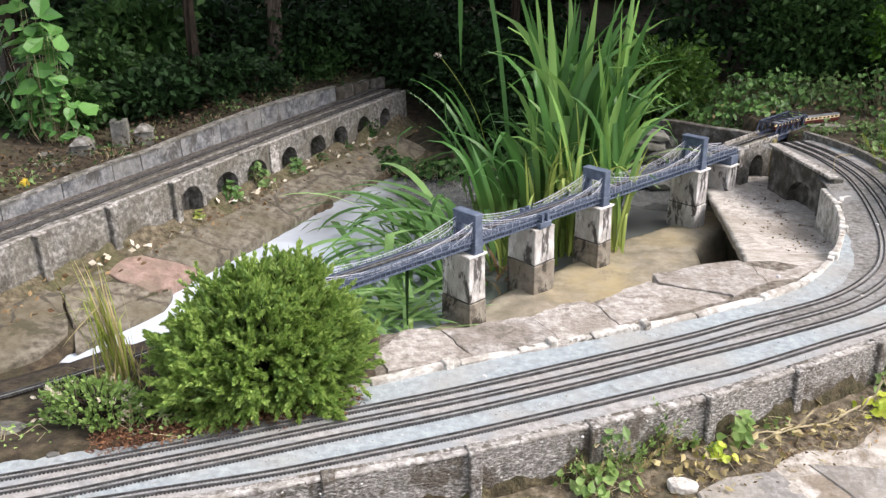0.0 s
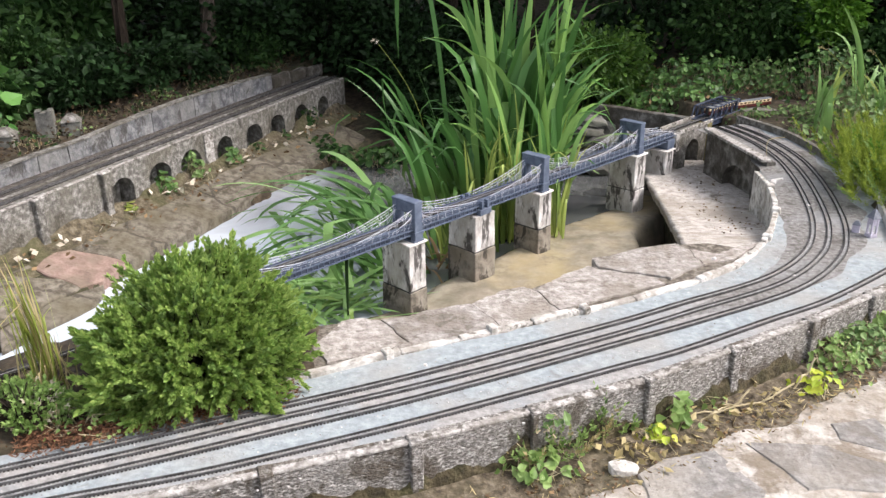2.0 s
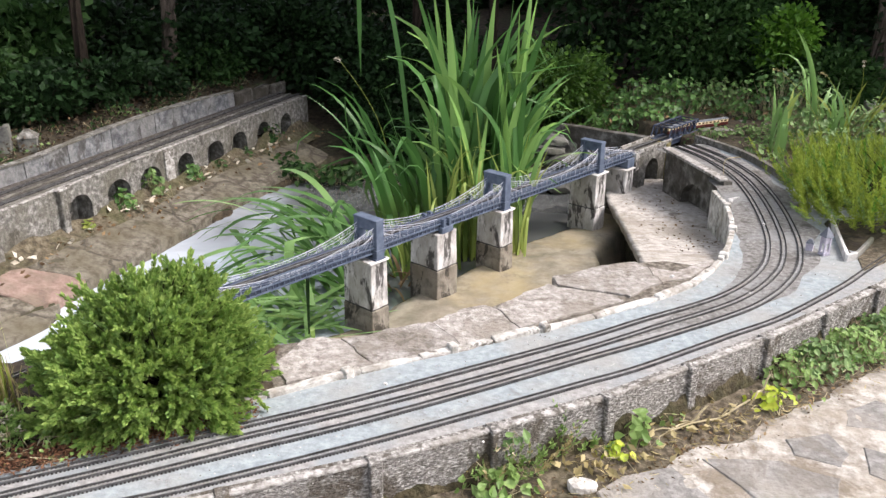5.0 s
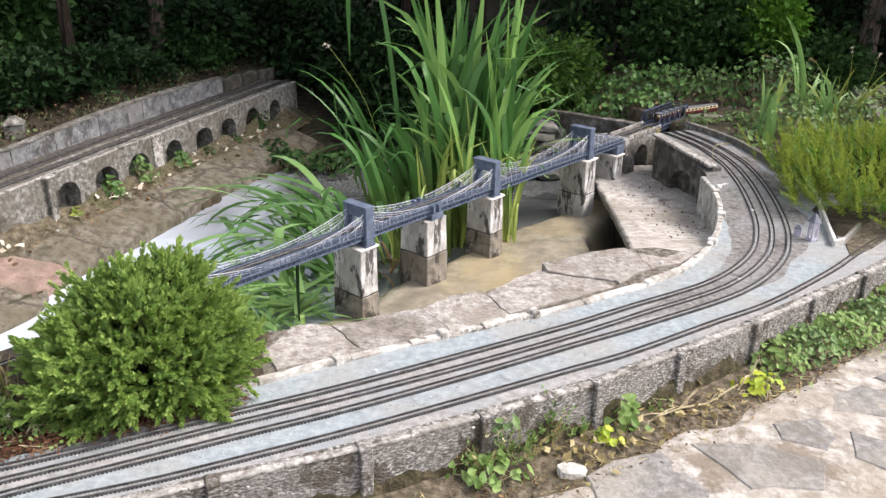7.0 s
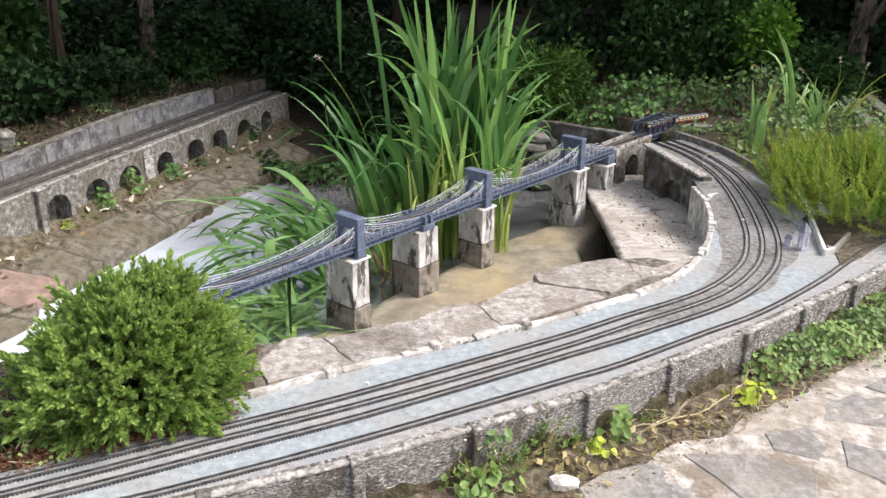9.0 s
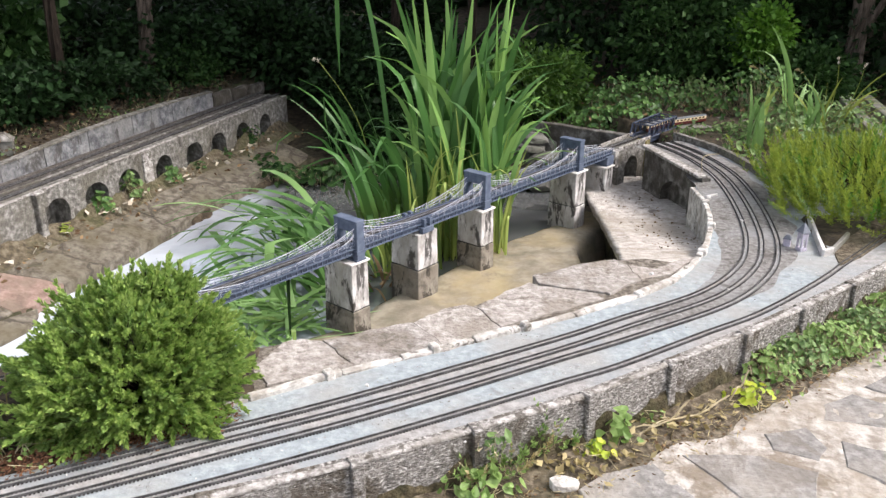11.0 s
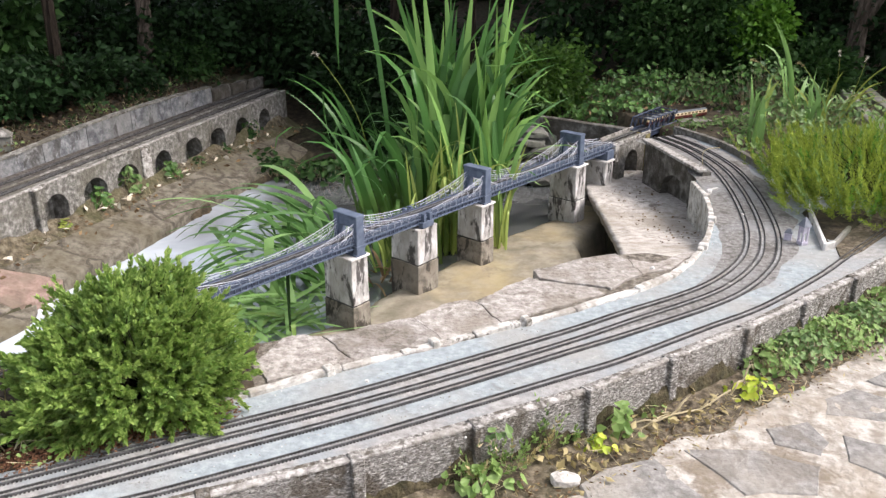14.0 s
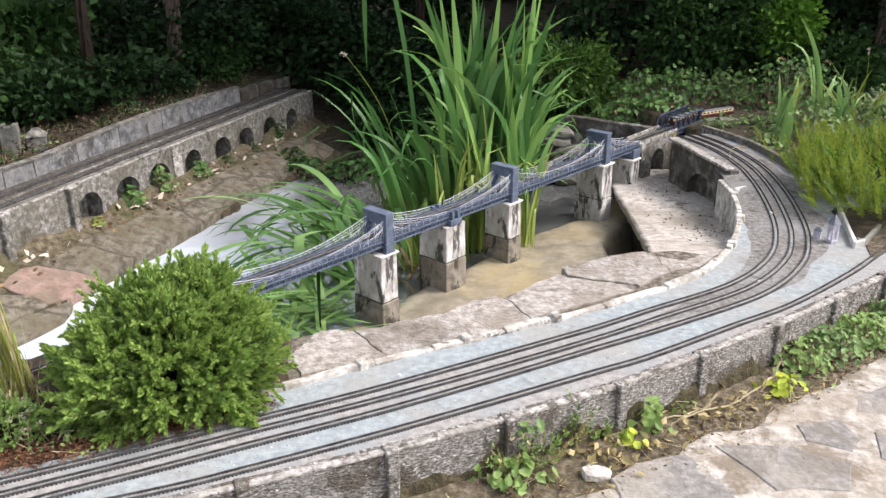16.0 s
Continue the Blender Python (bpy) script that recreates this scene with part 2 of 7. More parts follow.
M["paving"] = material("patio_stone", [(0.15, 0.142, 0.13), (0.2, 0.19, 0.176), (0.275, 0.262, 0.244)], 36, 0.85, 0.6, 80, patch=(0.33, 0.295, 0.245), patch_scale=3.0, patch_amount=0.45, vary=0.16, stain=(0.15, 0.13, 0.108), stain_scale=5, stain_at=0.58, stain_amount=0.6, stain_stretch=(1, 1, 1))
M["mortar"] = material("pale_mortar", [(0.25, 0.22, 0.18), (0.37, 0.338, 0.295), (0.51, 0.48, 0.435)], 26, 0.95, 0.8, 60, patch=(0.29, 0.245, 0.19), patch_scale=3.0, patch_amount=0.75, stain=(0.17, 0.135, 0.095), stain_scale=5, stain_at=0.56, stain_amount=0.75, stain_stretch=(1, 1, 1))
M["path"] = material("mossy_path_slab", [(0.068, 0.058, 0.041), (0.138, 0.121, 0.092), (0.215, 0.193, 0.157)], 24, 0.88, 0.35, 60, patch=(0.11, 0.094, 0.056), patch_scale=3, patch_amount=0.7, vary=0.1, stain=(0.05, 0.045, 0.023), stain_scale=6, stain_at=0.59, stain_amount=0.7, stain_stretch=(1, 1, 1), crack=2.4)
M["red_slab"] = material("pink_slab", [(0.17, 0.115, 0.09), (0.24, 0.165, 0.135), (0.31, 0.225, 0.185)], 22, 0.88, 0.5, 60, patch=(0.17, 0.135, 0.1), patch_scale=5, patch_amount=0.7, stain=(0.12, 0.09, 0.065), stain_scale=12, stain_at=0.6, stain_amount=0.5, stain_stretch=(1, 1, 1))
M["viaduct"] = material("viaduct_render", [(0.08, 0.076, 0.065), (0.165, 0.157, 0.14), (0.33, 0.317, 0.292)], 36, 0.92, 0.8, 90, patch=(0.11, 0.1, 0.075), patch_scale=5, patch_amount=0.75, stain=(0.045, 0.04, 0.03), stain_scale=12, stain_at=0.59, stain_amount=0.7, stain_stretch=(1, 1, 0.8))
M["via_moss"] = material("brown_path_moss", [(0.045, 0.036, 0.022), (0.095, 0.077, 0.048), (0.17, 0.145, 0.1)], 34, 0.95, 0.9, 70, patch=(0.07, 0.07, 0.028), patch_scale=7, patch_amount=0.7)
M["dark_block"] = material("dark_block", [(0.06, 0.063, 0.068), (0.12, 0.124, 0.13), (0.22, 0.222, 0.225)], 28, 0.92, 0.7, 70, patch=(0.25, 0.245, 0.23), patch_scale=4, patch_amount=0.6, vary=0.22, stain=(0.04, 0.037, 0.032), stain_scale=10, stain_at=0.58, stain_amount=0.75, stain_stretch=(1, 1, 0.7))
M["dark_wall"] = material("dark_stained_concrete", [(0.045, 0.04, 0.032), (0.1, 0.092, 0.078), (0.22, 0.21, 0.19)], 18, 0.9, 0.5, 70, patch=(0.05, 0.042, 0.03), patch_scale=5, patch_amount=0.8, stain=(0.25, 0.24, 0.22), stain_scale=10, stain_at=0.63, stain_amount=0.6, stain_stretch=(1, 1, 0.4))
M["ballast"] = material("brown_ballast", [(0.03, 0.025, 0.021), (0.07, 0.06, 0.052), (0.14, 0.125, 0.11)], 45, 0.95, 0.7, 160, patch=(0.09, 0.082, 0.072), patch_scale=5)
M["moss"] = material("mossy_stone", [(0.1, 0.09, 0.03), (0.2, 0.17, 0.06), (0.28, 0.25, 0.15)], 16, 0.95, 0.6, 60)
M["navy"] = material("dark_blue_paint", [(0.025, 0.035, 0.06), (0.045, 0.06, 0.1)], 40, 0.55, 0.05)
M["rock"] = material("grey_rock", [(0.06, 0.06, 0.055), (0.15, 0.145, 0.13), (0.26, 0.25, 0.23)], 9, 0.9, 0.7, 40, patch=(0.07, 0.08, 0.04), patch_scale=4)
M["beam"] = material("old_concrete_beam", [(0.16, 0.15, 0.13), (0.27, 0.26, 0.23)], 14, 0.92, 0.4, 70, patch=(0.09, 0.1, 0.05), patch_scale=4)
M["white"] = material("flaking_white_paint", [(0.5, 0.48, 0.45), (0.78, 0.76, 0.74)], 30, 0.8, 0.3, 90, patch=(0.3, 0.27, 0.23), patch_scale=12, patch_amount=0.5)
M["cream"] = material("cream_paint", [(0.7, 0.55, 0.3), (0.78, 0.64, 0.38)], 20, 0.4, 0.0)
M["maroon"] = material("crimson_paint", [(0.07, 0.014, 0.012), (0.1, 0.018, 0.014)], 20, 0.4, 0.0)
M["roof"] = material("grey_roof_paint", [(0.13, 0.14, 0.15), (0.19, 0.2, 0.21)], 20, 0.5, 0.0)
M["black"] = material("black_plastic", [(0.012, 0.012, 0.012), (0.025, 0.025, 0.025)], 20, 0.5, 0.0)
M["window"] = material("coach_glass", [(0.04, 0.035, 0.03), (0.09, 0.07, 0.05)], 20, 0.12, 0.0)
M["lilac"] = material("lilac_grey_paint", [(0.38, 0.35, 0.42), (0.52, 0.49, 0.56)], 60, 0.7, 0.2, 120)
M["slate"] = material("slate_paint", [(0.1, 0.11, 0.13), (0.18, 0.19, 0.22)], 50, 0.7, 0.2, 100)
M["mulch"] = leaf_material("red_brown_litter", (0.07, 0.028, 0.014), (0.26, 0.13, 0.07), 0.9, 0.05)
M["rot"] = leaf_material("rotting_leaf", (0.02, 0.014, 0.008), (0.085, 0.058, 0.032), 0.9, 0.05)
M["dry"] = leaf_material("dry_leaf", (0.07, 0.035, 0.016), (0.3, 0.2, 0.1), 0.8, 0.1)
M["pale_leaf"] = leaf_material("pale_dead_leaf", (0.45, 0.38, 0.28), (0.75, 0.7, 0.6), 0.8, 0.15)
M["grit"] = leaf_material("grit", (0.2, 0.18, 0.16), (0.65, 0.62, 0.58), 0.9, 0.0)
M["iris_low"] = leaf_material("yellowed_iris_leaf", (0.21, 0.31, 0.055), (0.45, 0.52, 0.15), 0.5, 0.3)
M["straw"] = leaf_material("straw_blade", (0.25, 0.2, 0.08), (0.5, 0.42, 0.22), 0.6, 0.25)
M["grass"] = leaf_material("yellow_green_blade", (0.12, 0.18, 0.03), (0.32, 0.36, 0.07), 0.5, 0.3)
M["lime"] = leaf_material("lime_leaf", (0.3, 0.42, 0.03), (0.58, 0.62, 0.08), 0.5, 0.3)
M["weed"] = leaf_material("weed_leaf", (0.11, 0.2, 0.04), (0.29, 0.42, 0.13), 0.5, 0.3)
M["bright"] = leaf_material("bright_leaf", (0.06, 0.16, 0.015), (0.16, 0.33, 0.04), 0.45, 0.35)
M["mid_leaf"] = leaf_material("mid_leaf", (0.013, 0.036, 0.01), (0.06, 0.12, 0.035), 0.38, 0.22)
M["fines"] = material("fine_ballast", [(0.17, 0.17, 0.165), (0.25, 0.25, 0.245), (0.33, 0.33, 0.325)], 60, 0.95, 0.5, 200, patch=(0.24, 0.21, 0.18), patch_scale=4)
# moss at the wall foot, and shade painted under the ledge and arch
M["moss_and_shade"] = material("dark_moss_and_shade", [(0.02, 0.016, 0.008), (0.052, 0.041, 0.02), (0.1, 0.08, 0.046)], 30, 0.95, 0.9, 90, patch=(0.045, 0.048, 0.015), patch_scale=9)
M["fruit"] = material("yellow_fruit", [(0.6, 0.42, 0.03), (0.75, 0.55, 0.06)], 20, 0.4, 0.1)
M["stem"] = material("pale_stem", [(0.3, 0.25, 0.14), (0.5, 0.43, 0.28)], 20, 0.8, 0.2)
# sheen cut so the leaves and bark at the back stay shade-dark
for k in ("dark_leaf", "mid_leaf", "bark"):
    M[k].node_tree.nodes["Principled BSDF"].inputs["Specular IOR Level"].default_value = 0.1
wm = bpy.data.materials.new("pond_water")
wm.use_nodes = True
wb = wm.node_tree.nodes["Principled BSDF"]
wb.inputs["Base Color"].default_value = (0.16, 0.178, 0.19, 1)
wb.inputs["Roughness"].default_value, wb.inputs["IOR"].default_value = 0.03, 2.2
# pale tone painted in for the bright sky reflected at the pond's left end
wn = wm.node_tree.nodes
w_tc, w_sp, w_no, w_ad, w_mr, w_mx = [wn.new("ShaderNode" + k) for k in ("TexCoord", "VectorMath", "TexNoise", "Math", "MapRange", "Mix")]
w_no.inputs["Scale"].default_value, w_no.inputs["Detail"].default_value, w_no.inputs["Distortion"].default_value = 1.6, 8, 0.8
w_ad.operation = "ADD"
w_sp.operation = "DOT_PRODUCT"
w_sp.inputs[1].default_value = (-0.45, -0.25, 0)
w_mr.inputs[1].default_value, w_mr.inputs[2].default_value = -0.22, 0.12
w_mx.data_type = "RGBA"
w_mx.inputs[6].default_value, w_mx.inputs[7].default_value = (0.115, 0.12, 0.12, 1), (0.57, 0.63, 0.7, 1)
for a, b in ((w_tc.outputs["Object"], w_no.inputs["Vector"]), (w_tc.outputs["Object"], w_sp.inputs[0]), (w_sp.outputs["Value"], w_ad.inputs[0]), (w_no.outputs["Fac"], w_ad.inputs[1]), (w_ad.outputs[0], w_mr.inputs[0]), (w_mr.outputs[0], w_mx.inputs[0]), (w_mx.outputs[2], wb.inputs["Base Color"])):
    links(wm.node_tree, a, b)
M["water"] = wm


# ---- building helpers ----
def mesh_of(name, verts, faces, mat, smooth=False):
    me = bpy.data.meshes.new(name)
    me.from_pydata([tuple(v) for v in verts], [], [tuple(f) for f in faces])
    me.update()
    if isinstance(mat, (list, tuple)):
        for x in mat:
            me.materials.append(x)
    elif mat:
        me.materials.append(mat)
    if smooth:
        me.polygons.foreach_set("use_smooth", [True] * len(me.polygons))
    return me


def part(name, bm, mat=None, parent=None, label="", smooth=False):
    """Links a bmesh (or a ready mesh) as one object under its thing."""
    if isinstance(bm, bmesh.types.BMesh):
        me = bpy.data.meshes.new(name)
        bm.normal_update()
        bm.to_mesh(me)
        bm.free()
        me.materials.append(mat)
        if smooth:
            me.polygons.foreach_set("use_smooth", [True] * len(me.polygons))
    else:
        me = bm
    ob = new(name, me)
    if parent:
        ob.parent = parent
    if label:
        ob["label"] = label
    return ob


def thing(name, label, category, at=(0, 0, 0), turn=0.0, group="", kind=""):
    ob = new(name)
    ob.empty_display_size = 0.05
    ob.matrix_world = pose(at[0], at[1], at[2], 0, 0, turn)
    return tagged(ob, label, category, group, kind)


def add_box(bm, size, m=Matrix(), bevel=0.0, taper=1.0):
    """A box of that size, its foot at m's origin; taper scales its top."""
    sx, sy, sz = size[0] / 2, size[1] / 2, size[2]
    co = [(-sx, -sy, 0), (sx, -sy, 0), (sx, sy, 0), (-sx, sy, 0)]
    co += [(x * taper, y * taper, sz) for x, y, z in co]
    vs = [bm.verts.new(m @ Vector(c)) for c in co]
    fs = [bm.faces.new([vs[i] for i in f]) for f in ((3, 2, 1, 0), (4, 5, 6, 7), (0, 1, 5, 4), (1, 2, 6, 5), (2, 3, 7, 6), (3, 0, 4, 7))]
    if bevel:
        es = list({e for f in fs for e in f.edges})
        bmesh.ops.bevel(bm, geom=es, offset=bevel, segments=1, affect="EDGES")


def box(size, m=Matrix(), bevel=0.0, taper=1.0):
    bm = bmesh.new()
    add_box(bm, size, m, bevel, taper)
    return bm


def spline(points, step=0.03):
    """A smooth line through a few points, cut into even steps (numpy, any dimension)."""
    p = np.array(points, float)
    p = np.vstack([2 * p[0] - p[1], p, 2 * p[-1] - p[-2]])
    out = []
    for i in range(1, len(p) - 2):
        t = np.linspace(0, 1, 40, endpoint=False)[:, None]
        a, b, c, d = p[i - 1:i + 3]
        out.append(0.5 * (2 * b + (c - a) * t + (2 * a - 5 * b + 4 * c - d) * t ** 2 + (3 * b - a - 3 * c + d) * t ** 3))
    q = np.vstack(out + [p[-2:-1]])
    s = np.r_[0, np.cumsum(np.linalg.norm(np.diff(q, axis=0), axis=1))]
    k = np.linspace(0, s[-1], max(2, int(round(s[-1] / step)) + 1))
    return np.stack([np.interp(k, s, q[:, j]) for j in range(q.shape[1])], 1)


def normals2(line):
    """Unit normals to the right of a plan line."""
    d = np.gradient(line[:, :2], axis=0)
    d /= np.linalg.norm(d, axis=1)[:, None]
    return np.stack([d[:, 1], -d[:, 0]], 1)


def offset(line, by):
    out = line.copy()
    out[:, :2] += normals2(line) * by
    return out


def sweep(name, line, profile, mat, closed=True):
    """A strip of constant section along a plan line: profile gives (out to the right, height) pairs."""
    if line.shape[1] == 2:
        line = np.c_[line, np.zeros(len(line))]
    nrm, k, vs, fs = normals2(line), len(profile), [], []
    for p, n in zip(line, nrm):
        vs += [(p[0] + n[0] * a, p[1] + n[1] * a, p[2] + h) for a, h in profile]
    for i in range(len(line) - 1):
        for j in range(k if closed else k - 1):
            a, b = i * k + j, i * k + (j + 1) % k
            fs.append((a, a + k, b + k, b))
    if closed:
        fs += [tuple(range(k))[::-1], tuple(range((len(line) - 1) * k, len(line) * k))]
        fs[-2], fs[-1] = fs[-2][::-1], fs[-1][::-1]
    return mesh_of(name, vs, fs, mat)


def ribbon(name, left, right, z, mat, depth=0.05):
    """A slab between two plan lines."""
    a, b = spline(left, 0.05), spline(right, 0.05)
    n = max(len(a), len(b))
    u = np.linspace(0, 1, n)
    a = np.stack([np.interp(u, np.linspace(0, 1, len(a)), a[:, j]) for j in (0, 1)], 1)
    b = np.stack([np.interp(u, np.linspace(0, 1, len(b)), b[:, j]) for j in (0, 1)], 1)
    vs = []
    for p, q in zip(a, b):
        vs += [(*p, z), (*q, z), (*q, z - depth), (*p, z - depth)]
    fs = []
    for i in range(n - 1):
        o = 4 * i
        for j in range(4):
            fs.append((o + j, o + (j + 1) % 4, o + 4 + (j + 1) % 4, o + 4 + j))
    fs += [(3, 2, 1, 0), (4 * n - 4, 4 * n - 3, 4 * n - 2, 4 * n - 1)]
    return mesh_of(name, vs, fs, mat)


def prism(poly, z0, z1, inset=0.0, jitter=0.0, rng=random):
    """A flat stone: a plan polygon from z0 up to z1, its top edge drawn in a little."""
    bm = bmesh.new()
    c = Vector((sum(p[0] for p in poly) / len(poly), sum(p[1] for p in poly) / len(poly)))
    lo = [bm.verts.new((p[0], p[1], z0)) for p in poly]
    mid = [bm.verts.new((p[0], p[1], z1 - inset)) for p in poly]
    top = []
    for p in poly:
        d = (c - Vector(p[:2]))
        d = d.normalized() * inset if d.length else d
        top.append(bm.verts.new((p[0] + d.x, p[1] + d.y, z1 + rng.uniform(-jitter, jitter))))
    n = len(poly)
    for i in range(n):
        j = (i + 1) % n
        bm.faces.new((lo[i], lo[j], mid[j], mid[i]))
        bm.faces.new((mid[i], mid[j], top[j], top[i]))
    bm.faces.new(top)
    bm.faces.new(lo[::-1])
    bmesh.ops.recalc_face_normals(bm, faces=bm.faces)
    return bm


def leaf_mesh(name, pos, aim, size, mat, width=0.5, rng=None, fold=0.25, droop=0.0):
    """Many small pointed leaves at pos, each growing along aim, in one mesh."""
    rng = rng or np.random.default_rng(1)
    n = len(pos)
    aim = aim / (np.linalg.norm(aim, axis=1)[:, None] + 1e-9)
    side = np.cross(aim, rng.normal(size=(n, 3)))
    side /= np.linalg.norm(side, axis=1)[:, None] + 1e-9
    up = np.cross(side, aim)
    L = (size * rng.uniform(0.65, 1.25, n))[:, None]
    w = L * width * 0.5
    down = np.array([0, 0, -1.0]) * L * droop
    a = pos
    b = pos + aim * L * 0.45 + side * w + up * w * fold
    c = pos + aim * L * 0.45 - side * w + up * w * fold
    mid = pos + aim * L * 0.5
    d = pos + aim * L + down
    vs = np.stack([a, b, mid, c, d], 1).reshape(-1, 3)
    o = np.arange(n)[:, None] * 5
    tris = np.stack([o + [0, 1, 2], o + [0, 2, 3], o + [2, 1, 4], o + [3, 2, 4]], 1).reshape(-1, 3)
    me = bpy.data.meshes.new(name)
    me.from_pydata(vs.tolist(), [], tris.tolist())
    me.materials.append(mat)
    return me


def tube(points, radii, sides=6):
    """A tapering limb along points."""
    bm = bmesh.new()
    rings = []
    pts = [Vector(p) for p in points]
    for i, p in enumerate(pts):
        d = (pts[min(i + 1, len(pts) - 1)] - pts[max(i - 1, 0)]).normalized()
        q = d.to_track_quat("Z", "Y")
        rings.append([bm.verts.new(p + q @ Vector((math.cos(a) * radii[i], math.sin(a) * radii[i], 0))) for a in [2 * math.pi * k / sides for k in range(sides)]])
    for r, s in zip(rings, rings[1:]):
        for k in range(sides):
            bm.faces.new((r[k], r[(k + 1) % sides], s[(k + 1) % sides], s[k]))
    bm.faces.new(rings[0][::-1])
    bm.faces.new(rings[-1])
    return bm


def in_poly(x, y, poly):
    inside = np.zeros(x.shape, bool)
    for (x0, y0), (x1, y1) in zip(poly, poly[1:] + poly[:1]):
        hit = ((y0 > y) != (y1 > y)) & (x < (x1 - x0) * (y - y0) / (y1 - y0 + 1e-12) + x0)
        inside ^= hit
    return inside


# ---- the plan: lines that the layout follows (metres) ----
TRACK_IN = [(-1.9, 1.16), (-1.268, 1.425), (-0.935, 1.578), (-0.78, 1.655), (-0.538, 1.774), (-0.273, 1.907), (0.025, 2.072), (0.366, 2.266), (0.56, 2.39), (0.88, 2.595), (1.08, 2.82), (1.19, 3.06), (1.26, 3.35), (1.31, 3.7), (1.32, 4.0), (1.27, 4.3), (1.17, 4.55)]
TRACK_MID = [(-1.87, 1.11), (-1.238, 1.379), (-0.915, 1.532), (-0.764, 1.606), (-0.527, 1.726), (-0.268, 1.852), (0.025, 2.007), (0.362, 2.198), (0.588, 2.341), (0.922, 2.558), (1.131, 2.797), (1.245, 3.046), (1.315, 3.342), (1.366, 3.698), (1.376, 4.003), (1.323, 4.316), (1.221, 4.572)]
TRACK_THIRD = [(-1.84, 1.05), (-1.19, 1.338), (-0.889, 1.488), (-0.746, 1.557), (-0.515, 1.672), (-0.26, 1.796), (0.024, 1.95), (0.352, 2.138), (0.617, 2.29), (0.967, 2.519), (1.185, 2.772), (1.302, 3.03), (1.374, 3.334), (1.425, 3.695), (1.435, 4.006), (1.38, 4.333), (1.276, 4.595)]
TRACK_OUT = [(-1.8, 1.06), (-0.965, 1.388), (-0.86, 1.428), (-0.657, 1.505), (-0.497, 1.579), (-0.249, 1.699), (0.023, 1.84), (0.334, 2.006), (0.51, 2.1), (0.8, 2.29), (1.03, 2.44), (1.31, 2.68), (1.48, 2.85), (1.69, 3.06), (2.1, 3.5)]
WALL = [(-1.85, 0.98), (-1.2, 1.22), (-0.52, 1.51), (-0.21, 1.64), (0.08, 1.78), (0.39, 1.94), (0.65, 2.11), (0.92, 2.29), (1.24, 2.53), (1.58, 2.79), (2.1, 3.25)]
KERB = [(-0.7, 1.83), (-0.49, 1.93), (-0.32, 2.03), (-0.02, 2.19), (0.26, 2.33), (0.52, 2.48), (0.79, 2.67), (0.98, 2.94), (1.1, 3.23), (1.16, 3.52), (1.17, 3.79)]
POND = [(-0.6, 2.25), (-0.3, 2.26), (-0.09, 2.36), (0.16, 2.57), (0.33, 2.72), (0.66, 2.9), (0.75, 3.24), (0.76, 3.7), (0.73, 3.96), (0.8, 4.5), (0.5, 4.95), (-0.3, 5.45), (-0.85, 5.35), (-1.12, 4.7), (-1.2, 4.45), (-1.5, 3.78), (-1.72, 2.96), (-1.86, 2.44), (-1.6, 2.0), (-1.2, 2.25), (-0.85, 2.3)]
AXIS0, AXIS = Vector((-0.35, 3.01, 0)), Vector((0.648, 0.761, 0))   # bridge: first tower and direction
AXIS_TURN = math.degrees(math.atan2(AXIS.y, AXIS.x))
PATIO, WATER = -0.14, -0.36


def z_deck(s):
    """Rail level of the bridge line, which falls a little away from the shrub."""
    return 0.018 - 0.014 * s


def at_axis(s, side=0.0, z=0.0):
    p = AXIS0 + AXIS * s + Vector((AXIS.y, -AXIS.x, 0)) * side
    return (p.x, p.y, z)


SOILBED = [(-2.6, 1.15), (-1.75, 1.3), (-0.97, 1.6), (-0.5, 1.93), (-0.52, 2.2), (-0.8, 2.24), (-1.1, 2.2), (-1.35, 2.02), (-1.6, 1.8), (-2.6, 1.4)]
HEATHBED = [(1.42, 3.15), (2.3, 3.35), (5.0, 4.2), (5.0, 7.0), (1.0, 5.4), (1.5, 4.3)]
LEDGE = [(0.6, 2.75), (0.98, 2.75), (1.12, 3.2), (1.2, 3.7), (1.4, 4.3), (1.2, 4.75), (0.7, 4.75)]
VIA0, VIAD = np.array((-2.15, 2.76)), np.array((0.3306, 0.9438))   # pond-side face of the long viaduct


def path_level(x, y):
    """The path falls from the viaduct's foot towards the pond."""
    d = (x - VIA0[0]) * VIAD[1] - (y - VIA0[1]) * VIAD[0]
    return np.maximum(-0.2 - 0.34 * np.clip(d, 0, 9), -0.345)


